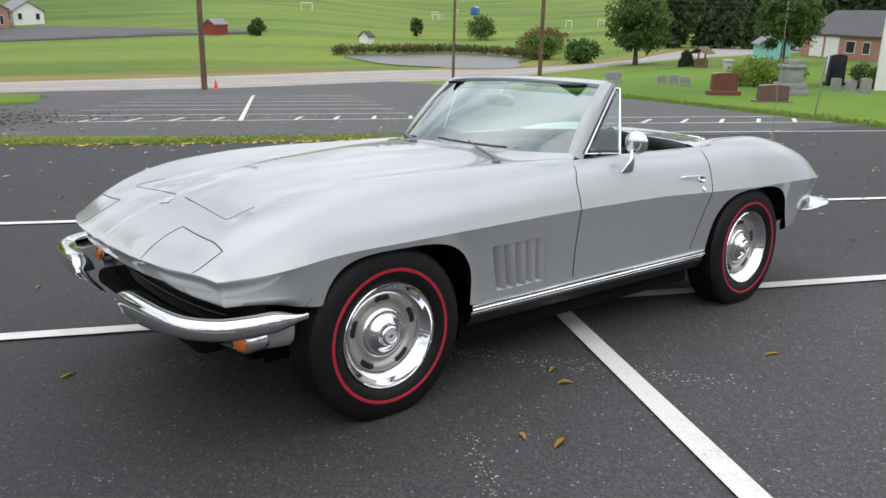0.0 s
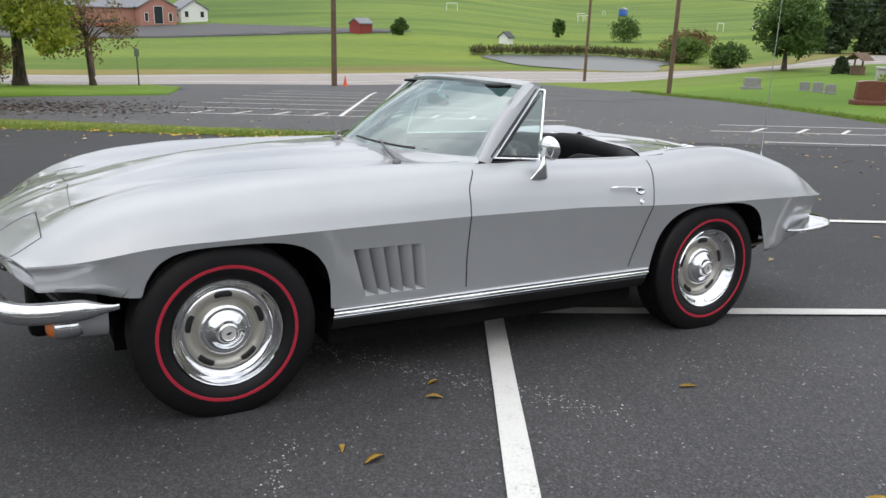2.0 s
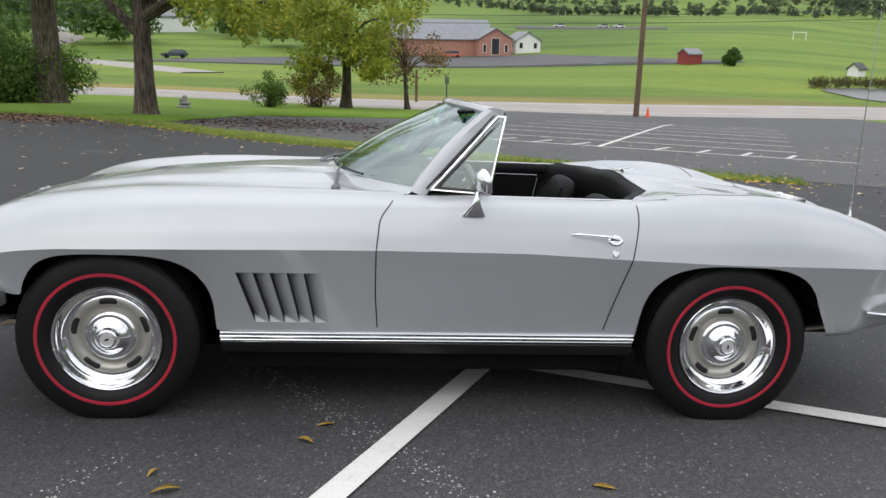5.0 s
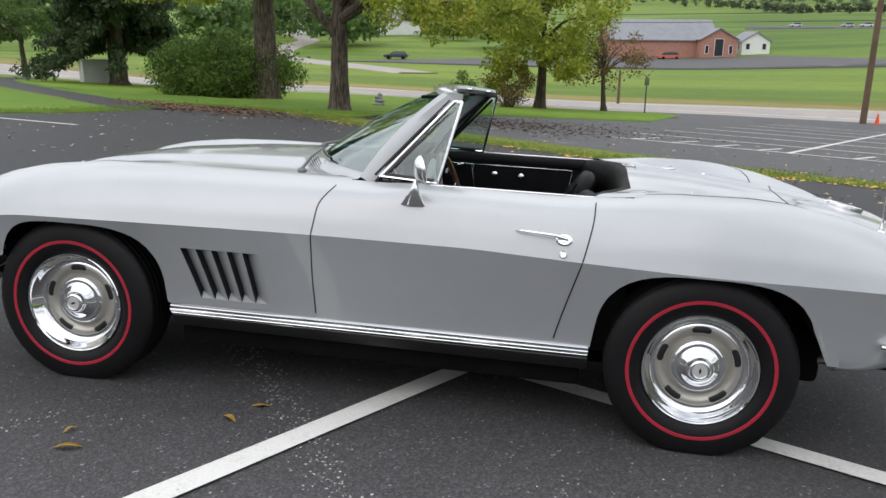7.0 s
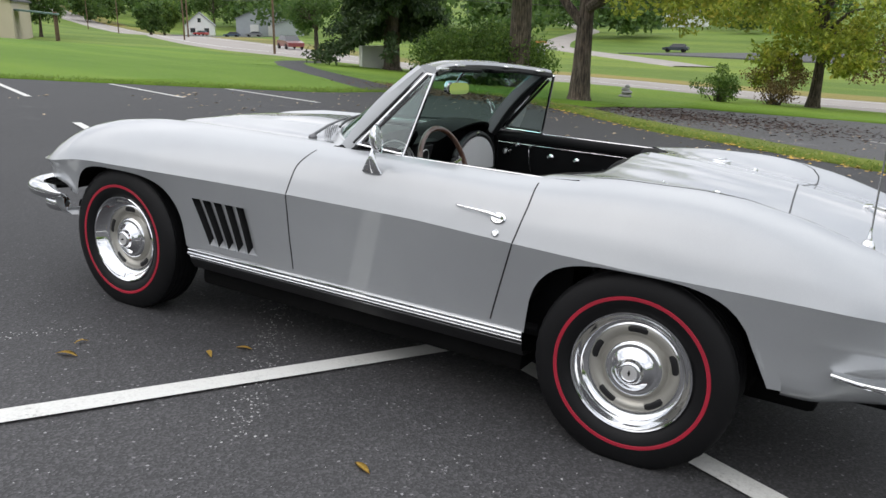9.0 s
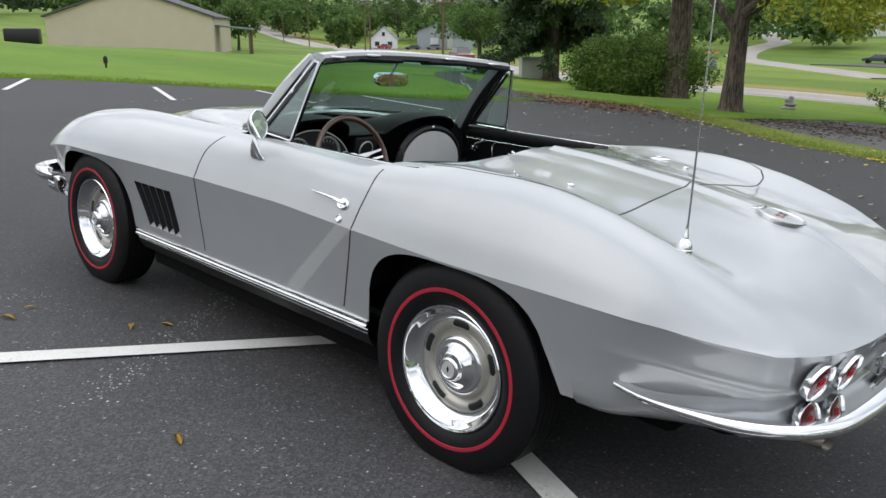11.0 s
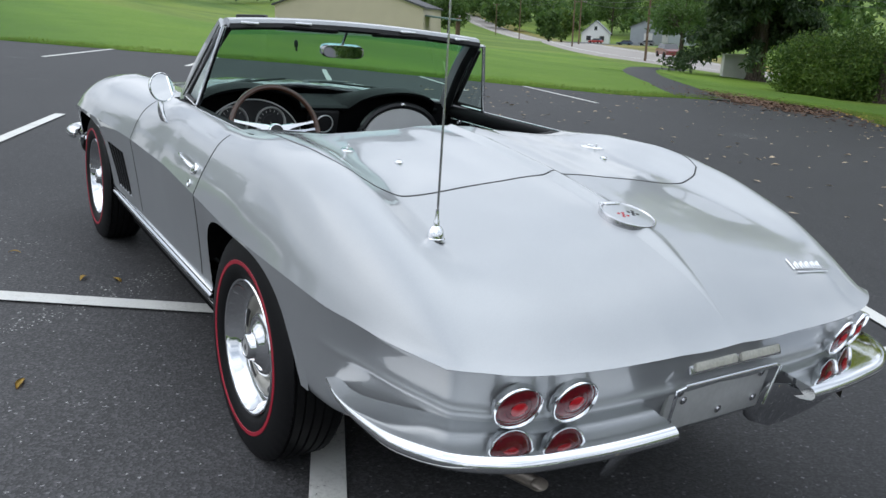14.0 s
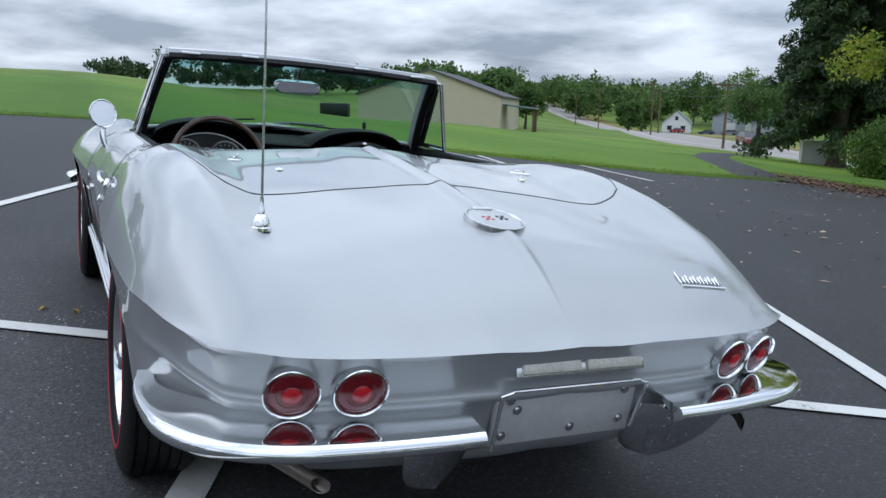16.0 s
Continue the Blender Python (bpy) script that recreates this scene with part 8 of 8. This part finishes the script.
for x, y, t, c, l in ((163, -164.7, 30, (0.05, 0.08, 0.13), "dark blue parked car by the workshop"), (158.7, -168.9, 30, (0.25, 0.26, 0.27), "grey parked car by the workshop"), (181.2, -170.6, 10, (0.4, 0.03, 0.03), "red parked car by the white house"),
                     (-75.5, -317, 10, (0.6, 0.6, 0.6), "white parked car on the far lot"), (-92, -312, 10, (0.5, 0.5, 0.52), "silver parked car on the far lot"), (-98, -311, 10, (0.7, 0.7, 0.7), "white parked van on the far lot"), (56.2, -64.6, 147, (0.20, 0.03, 0.03), "dark red car on the pale road"), (34.1, -142, 5, (0.03, 0.04, 0.06), "dark parked bus across the valley"), (-16, -158, 20, (0.55, 0.14, 0.08), "orange tractor by the church")):
    far_car(x, y, t, c, l)

# paved lots across the valley, paths
sheet("church_lot", [(40, -128), (12, -122), (-25, -122), (-54, -117), (-60, -121), (-50, -130), (-36, -160), (-5, -162), (20, -150)], ASPHALT_OLD, 0.12, "grey asphalt lot before the church", "car park", 3)
sheet("far_lot", [(-55, -300), (-110, -290), (-118, -312), (-60, -326)], ASPHALT_OLD, 0.15, "far grey asphalt lot", "car park", 4)
sheet("workshop_yard", [(150, -150), (185, -158), (185, -172), (150, -168)], ASPHALT_OLD, 0.12, "grey yard before the workshop", "yard", 3)
road("lawn_path", [(10.3, -15.2), (12.6, -17.0), (14.5, -18.6), (16.5, -20.1), (19.6, -22.6), (24.5, -27.6), (27.3, -31), (29, -36)], 1.4, ASPHALT, 0.037, "narrow dark asphalt path over the lawn")
road("side_road", [(20, -95), (60, -150), (75, -210), (120, -300)], 5, CONCRETE, 0.1, "pale side road climbing the far slope")

# pond
WATER = material("pond_water", (0.06, 0.065, 0.055), 0.30, 0, 0.2, 0.3, 3.0, 0.05, dist=0.02)
POND_LAT, POND_DEP = Vector((0.777, -0.63)), Vector((-0.63, -0.777))


def shore(a, k=1.0):
    f = k * (1 + 0.10 * math.sin(3 * a + 1) + 0.06 * math.sin(5 * a))
    p = Vector((-62, -77)) + POND_LAT * 11.5 * f * math.cos(a) + POND_DEP * 14.5 * f * math.sin(a)
    return p.x, p.y


bm = bmesh.new()
pv = [bm.verts.new((*shore(a), -4.43)) for a in np.linspace(0, 2 * math.pi, 64, endpoint=False)]
bm.faces.new(pv)
tagged(link_bm("pond", bm, WATER), "still pond mirroring the pale sky", "pond", kind="structure")
rng = np.random.default_rng(77)
rc = []
for a in np.linspace(0, 2 * math.pi, 260):
    k = 1.03 + 0.10 * rng.random()
    x, y = shore(a, k)
    if -0.63 * (x + 63) - 0.77 * (y + 77) > 3:
        rc.append((x, y, max(land(x, y), -4.2) + 0.2))
v, f = leaf_cards(rng, np.array(rc), np.full(len(rc), 0.8), 60, 0.10, 5.0, -2.0)
ob = from_arrays("reeds", v, f, REED)
tagged(ob, "band of reeds round the pond", "reeds", kind="stuff")

# scattered trees beyond the road
for i, (x, y, h, r, mat, lab) in enumerate((
        (-54.3, -113.7, 2.4, 1.1, GREEN, "small round tree near the red shed"), (-99.6, -132.5, 3.6, 1.1, GREEN, "slim young tree in the meadow"), (-107.5, -121, 4.6, 2.9, GREEN, "bushy tree behind the pond"),
        (-84, -82, 3.4, 2.8, RUSSET, "russet thicket beside the pond"), (-77, -74, 3.0, 2.6, BUSH, "green thicket beside the pond"), (-74, -64.5, 2.8, 2.0, GREEN, "leafy thicket beside the pond"), (-92, -88, 3.0, 3.2, RUSSET, "brown thicket behind the pond"))):
    shrub("thicket", x, y, r, r, h, mat, lab, 100 + i, 46, 60, 0.20, 8, "thicket", "thickets")
leafy_tree("maple_tree", -60.4, -45.7, 6.8, 0.24, (3.9, 2.9, 2.9, 2.7), GREEN, "dense round dark-green tree across the road", 120, 90, 130, 0.17, 0.9)
leafy_tree("maple_tree", -72.0, -37.1, 7.5, 0.25, (4.2, 2.6, 2.6, 3.0), GREEN, "upright dark tree before the turquoise shed", 121, 60, 120, 0.17, 0.8)
conifer("clipped_conifer", -58.2, -38.5, 1.25, 0.5, 0.06, "small clipped conical evergreen", 122, 12, 9, 0.1, 0.10)
for i in range(15):
    f = i / 14
    x, y = -103 - 14 * f + 3 * math.sin(i * 2.1), -72.5 + 29 * f
    conifer("pine_tree", x, y, 8.5 + 2.2 * math.sin(i * 1.7), 2.4, 0.22, "tall dark pine in a dense row", 130 + i, 14, 8, 1.6, 0.30, "row of pines", 16)
wl_ = thing("wishing_well", Matrix.Translation(stand(-57.3, -36.4, 0)), "small brown wooden wishing well", "well")
b = bmesh.new()
lathe_bm(b, [(0.55, 0), (0.55, 0.7), (0.45, 0.72), (0.45, 0.4)], 20)
part("well_ring", b, POLE_WOOD, wl_)
b = bmesh.new()
loft_bm(b, [[(px, -0.8, 1.15), (px, 0, 1.75), (px, 0.8, 1.15), (px, 0, 1.6)] for px in (-0.8, 0.8)], close_v=True, caps=True)
part("well_roof", b, POLE_WOOD, wl_)
for u in (-0.5, 0.5):
    b = bmesh.new()
    box_bm(b, 0.1, 0.1, 1.3, pose(u, 0, 0.7))
    part("post", b, POLE_WOOD, wl_)
# by the barn and along the road
leafy_tree("maple_tree", 93.4, -60.6, 6.2, 0.22, (3.9, 3.2, 3.2, 2.4), GREEN, "round dark tree beside the tan barn", 140, 60, 110, 0.17, 0.8)
for i, (x, y, h, r) in enumerate(((162.6, -136.5, 8.5, 3.6), (172.5, -149.5, 9.5, 4.2), (120, -72, 9, 5), (216, -235, 22, 10), (228, -222, 20, 9), (208, -246, 18, 8))):
    leafy_tree("maple_tree", x, y, h, 0.35, (h * 0.56, r * 0.9, r * 0.9, h * 0.42), GREEN if i % 2 == 0 else BUSH, "full round tree beyond the road" if i < 3 else "tall leafy tree behind the workshop", 150 + i, 70, 90, 0.42, r * 0.24, 7, long=1.6)
# woods: far belts of trees, many crowns each
def woods(name, spots, label, mat, seed, per=70, size=0.8):
    rng = np.random.default_rng(seed)
    cen, sp = [], []
    for x, y, h in spots:
        z = land(x, y)
        for k in range(7):
            cen.append((x + rng.normal() * h * 0.20, y + rng.normal() * h * 0.20, z + h * rng.uniform(0.25, 0.92)))
            sp.append(h * 0.22)
    v, f = leaf_cards(rng, np.array(cen), np.array(sp), per, size, 1.5, 0.0)
    return tagged(from_arrays(name, v, f, mat), label, "woods", kind="stuff")


rng = np.random.default_rng(5)
spots = [(r * math.cos(radians(a)), r * math.sin(radians(a)), rng.uniform(9, 16)) for a, r in ((rng.uniform(-47, -22), rng.uniform(300, 420)) for _ in range(95))]
woods("woods", spots, "belt of mixed trees beyond the village road", GREEN, 201, 60, 0.9)
spots = [(r * math.cos(radians(a)), r * math.sin(radians(a)), rng.uniform(8, 15)) for a, r in ((rng.uniform(-24, -3), rng.uniform(330, 480)) for _ in range(60))]
woods("woods", spots, "dark wood along the crest of the field", DARK, 202, 60, 0.9)
spots = [(r * math.cos(radians(a)), r * math.sin(radians(a)), rng.uniform(7, 15)) for a, r in ((rng.uniform(-86, -48), rng.uniform(170, 330)) for _ in range(100))]
woods("woods", spots, "scattered trees on the slope across the road", GREEN, 203, 60, 0.8)
FAR_GREEN = leaf_mat("far_foliage", ((0.0, (0.050, 0.074, 0.040)), (0.6, (0.080, 0.108, 0.056)), (1.0, (0.125, 0.150, 0.082))))
belt = lambda a: float(np.interp(a, (-165, -134, -123, -112, -103, -99, -92), (1150, 1150, 680, 480, 480, 600, 700)))
spots = []
for k in range(1500):
    a = rng.uniform(-168, -90)
    far = k % 3 > 0
    r = belt(a) * (rng.uniform(1.12, 2.1) if far else 1 + rng.normal() * 0.03)
    x, y = r * math.cos(radians(a)), r * math.sin(radians(a))
    if far and noise.noise((x * 0.009, y * 0.009, 2.0)) < -0.04:
        continue
    spots.append((x, y, r * rng.uniform(0.006, 0.0125)))
woods("woods", [q for q in spots if math.hypot(q[0], q[1]) < 760], "tree belts and copses in the valley", FAR_GREEN, 204, 26, 0.55)
woods("woods", [q for q in spots if math.hypot(q[0], q[1]) >= 760], "wooded slopes and hedges across the valley", FAR_GREEN, 208, 22, 1.3)
spots = [(r * math.cos(radians(a)), r * math.sin(radians(a)), rng.uniform(18, 34)) for a, r in ((rng.uniform(-170, -95), rng.uniform(1500, 3000)) for _ in range(420))]
woods("woods", spots, "wooded ridges on the skyline", DARK, 205, 26, 5.0)
spots = [(r * math.cos(radians(a)), r * math.sin(radians(a)), rng.uniform(9, 15)) for a, r in ((rng.uniform(-166, -146), rng.uniform(140, 220)) for _ in range(60))]
woods("woods", spots, "dark trees behind the brick house", DARK, 206, 60, 0.7)
spots = [(r * math.cos(radians(a)), r * math.sin(radians(a)), rng.uniform(9, 15)) for a, r in ((rng.uniform(15, 175), rng.uniform(90, 160)) for _ in range(120))]
woods("woods", spots, "trees closing the view behind the car park", GREEN, 207, 50, 0.9)

# ---- fallen leaves ----
LEAF_YELLOW = material("fallen_leaf_yellow", (0.52, 0.34, 0.06), 0.7, 0, 0.3, 20, 120, 0.2)
LEAF_BROWN = material("fallen_leaf_brown", (0.055, 0.033, 0.024), 0.8, 0, 0.4, 20, 120, 0.2)


LEAF_RUST = material("fallen_leaf_rust", (0.13, 0.075, 0.045), 0.8, 0, 0.5, 20, 120, 0.2, island=0.7)


def fallen_leaf(x, y, turn, length, curl, label):
    """A pointed, slightly curled leaf in car-park coordinates."""
    b = bmesh.new()
    rows = []
    for k in np.linspace(0, 1, 9):
        w = length * 0.135 * math.sin(math.pi * min(k * 1.05, 1)) ** 0.8 + 0.0012
        bend = curl * math.sin(k * math.pi) * length
        rows.append([(length * (k - 0.5), -w, 0.003 + bend * 0.25 + 0.35 * w), (length * (k - 0.5), 0, 0.002 + bend * 0.3), (length * (k - 0.5), w, 0.003 + bend * 0.25 + 0.5 * w)])
    loft_bm(b, rows)
    bmesh.ops.solidify(b, geom=b.faces[:], thickness=0.0008)
    bmesh.ops.recalc_face_normals(b, faces=b.faces[:])
    root = link_bm("fallen_leaf", b, LEAF_YELLOW)
    root.matrix_world = LOT @ pose(x, y, 0.0075, 0, 0, turn)
    return tagged(root, label, "leaf", "fallen leaves")


for x, y, t, l, c in ((0.899, 1.39, 20, 0.10, 0.3), (0.473, 1.026, 150, 0.075, 0.4), (0.406, 0.888, 20, 0.075, 0.2), (-0.578, 1.387, 160, 0.085, 0.1), (0.97, 1.27, 70, 0.06, 0.5), (-0.293, 0.263, 10, 0.07, 0.2),
                      (-0.45, 2.35, 120, 0.10, 0.4), (-1.02, 2.30, 170, 0.10, 0.3), (2.12, -0.35, 30, 0.09, 0.2), (1.9, -1.9, 60, 0.08, 0.3), (2.2, -2.2, 10, 0.08, 0.3), (-2.35, 1.18, 40, 0.09, 0.4), (-2.62, -0.55, 15, 0.085, 0.3), (-3.6, -1.9, 80, 0.08, 0.3), (-2.5, -2.9, 45, 0.08, 0.2), (-1.95, 1.5, 100, 0.06, 0.3), (0.2, 2.6, 30, 0.08, 0.3), (1.5, 2.1, 140, 0.07, 0.3)):
    fallen_leaf(x, y, t, l, c, "small yellow fallen leaf on the asphalt")


def litter(name, n, seed, pick, mat, size, label):
    rng = np.random.default_rng(seed)
    vs, fs = [], []
    while len(fs) < n:
        x, y = pick(rng)
        a, s = rng.uniform(0, 6.283), size * rng.uniform(0.5, 1.3)
        z = land(x, y) + 0.018
        dx, dy = math.cos(a) * s, math.sin(a) * s
        k = len(vs)
        vs += [(x - dx, y - dy, z), (x - dy * 0.45, y + dx * 0.45, z + s * rng.uniform(0.05, 0.5)), (x + dx, y + dy, z + s * 0.15), (x + dy * 0.45, y - dx * 0.45, z + s * rng.uniform(0.0, 0.4))]
        fs.append((k, k + 1, k + 2, k + 3))
    return tagged(from_arrays(name, vs, fs, mat), label, "leaves", kind="stuff")


litter("leaf_scatter", 900, 301, lambda r: (r.uniform(-14, 11), -3.5 - 14 * r.random() ** 0.8), material("leaf_pale", (0.42, 0.33, 0.22), 0.8, 0, 0.4, 9, 90, 0.1, island=0.6), 0.045, "pale dry leaves scattered over the asphalt")
litter("leaf_scatter", 500, 305, lambda r: (r.uniform(-16, -2.6), r.uniform(-9, 3)), material("leaf_pale_b", (0.38, 0.28, 0.13), 0.8, 0, 0.4, 9, 90, 0.1, island=0.6), 0.035, "pale dry leaves scattered over the asphalt")
litter("leaf_drift", 4500, 302, lambda r: (3.9 + r.normal() * 2.6 - 2.6 * abs(r.normal()) * 0.4, -18.0 + r.normal() * 1.6), LEAF_BROWN, 0.05, "drift of brown leaves on the lower car park")
litter("leaf_drift", 3600, 303, lambda r: (lambda u, v: (10.4 + 1.5 * u, -17.2 - 0.5 * u + 0.75 * v))(r.normal(), r.normal()), LEAF_RUST, 0.07, "drift of brown leaves at the path's foot")
litter("leaf_scatter", 1500, 304, lambda r: (lambda u: (9.5 - 16 * u + r.normal() * 0.3, float(np.interp(9.5 - 16 * u, (-6.6, -4.5, -1.6, 0.5, 2.3, 8.2, 9.5), (-7.9, -9.2, -10.1, -11.7, -12.8, -18.4, -18.6))) + r.normal() * 0.35))(r.random()), LEAF_YELLOW, 0.05, "yellow leaves caught along the grass edge")

def flecks(n, seed, a, b, spread, size, label):
    """Pale scuffs and grit on the asphalt between two places of the car park."""
    rng = np.random.default_rng(seed)
    vs, fs = [], []
    for _ in range(n):
        f = rng.random()
        p = LOT @ Vector((a[0] + (b[0] - a[0]) * f + rng.normal() * spread, a[1] + (b[1] - a[1]) * f + rng.normal() * spread, 0.0072))
        r, t0 = size * rng.uniform(0.4, 1.5), rng.uniform(0, 6.28)
        k = len(vs)
        for q in range(5):
            t = t0 + q * 1.2566
            e = r * rng.uniform(0.5, 1.2)
            vs.append((p.x + math.cos(t) * e, p.y + math.sin(t) * e, p.z - 0.0004 * q))
        fs += [(k, k + 1, k + 2), (k, k + 2, k + 3), (k, k + 3, k + 4)]
    return tagged(from_arrays("pale_scuff", vs, fs, SCUFF), label, "scuff", kind="stuff")


SCUFF = material("pale_grit", (0.34, 0.34, 0.33), 0.85, 0, 0.4, 30, 200, 0.1, island=0.6)
flecks(420, 501, (0.86, 0.10), (-0.12, 1.46), 0.05, 0.0045, "dotted pale scuff across the asphalt")
flecks(90, 502, (1.10, 1.15), (1.42, 1.65), 0.025, 0.004, "short pale scuff on the asphalt")
flecks(260, 503, (-0.6, 1.0), (-2.6, 2.6), 0.22, 0.0035, "loose pale grit on the asphalt")
flecks(320, 504, (2.5, 1.6), (-3.6, 1.8), 0.75, 0.003, "loose pale grit on the asphalt")
flecks(300, 505, (-2.9, 0.8), (-2.9, -1.6), 0.35, 0.0035, "loose pale grit on the asphalt")

# ---- grass blades along the near edges ----
BLADE = leaf_mat("grass_blades", ((0.0, (0.085, 0.150, 0.023)), (0.6, (0.16, 0.27, 0.036)), (1.0, (0.28, 0.32, 0.07))))


def tufts(name, outline, n, seed, label, size=0.045, reach=0.5):
    rng = np.random.default_rng(seed)
    P = np.array(outline, float)
    seg = np.linalg.norm(np.diff(P, axis=0), axis=1)
    acc = np.r_[0, np.cumsum(seg)]
    cen = []
    for _ in range(n):
        s = rng.random() * acc[-1]
        i = min(np.searchsorted(acc, s) - 1, len(seg) - 1)
        i = max(i, 0)
        p = P[i] + (P[i + 1] - P[i]) * (s - acc[i]) / seg[i]
        d = (P[i + 1] - P[i]) / seg[i]
        k = abs(rng.normal()) * reach - 0.04
        x, y = p[0] - d[1] * k, p[1] + d[0] * k
        cen.append((x, y, land(x, y) + 0.02))
    v, f = leaf_cards(rng, np.array(cen), np.full(n, 0.04), 3, size, 3.2, -2.2)
    return tagged(from_arrays(name, v, f, BLADE), label, "grass", kind="stuff")


tufts("grass_edge", [(-6.6, -7.9), (-4.5, -9.0), (-1.65, -9.9), (0.5, -11.3), (2.3, -12.3), (8.2, -18.0), (10.6, -17.8)][::-1], 9000, 401, "uneven grass along the strip's edge", 0.010, 0.5)
tufts("grass_edge", [(17.0, 12), (17.0, 3), (18, 0.2), (16.7, -2.6), (15.4, -6), (12.5, -9.8), (10.6, -12.5), (10.2, -16)], 9000, 402, "uneven grass along the front lawn's edge", 0.011, 0.6)
tufts("grass_edge", [(-16.7, -4.5), (-17.6, -6.4), (-22.6, -14.4), (-31, -33)][::-1], 4000, 403, "uneven grass along the graveyard's edge", 0.022, 0.5)
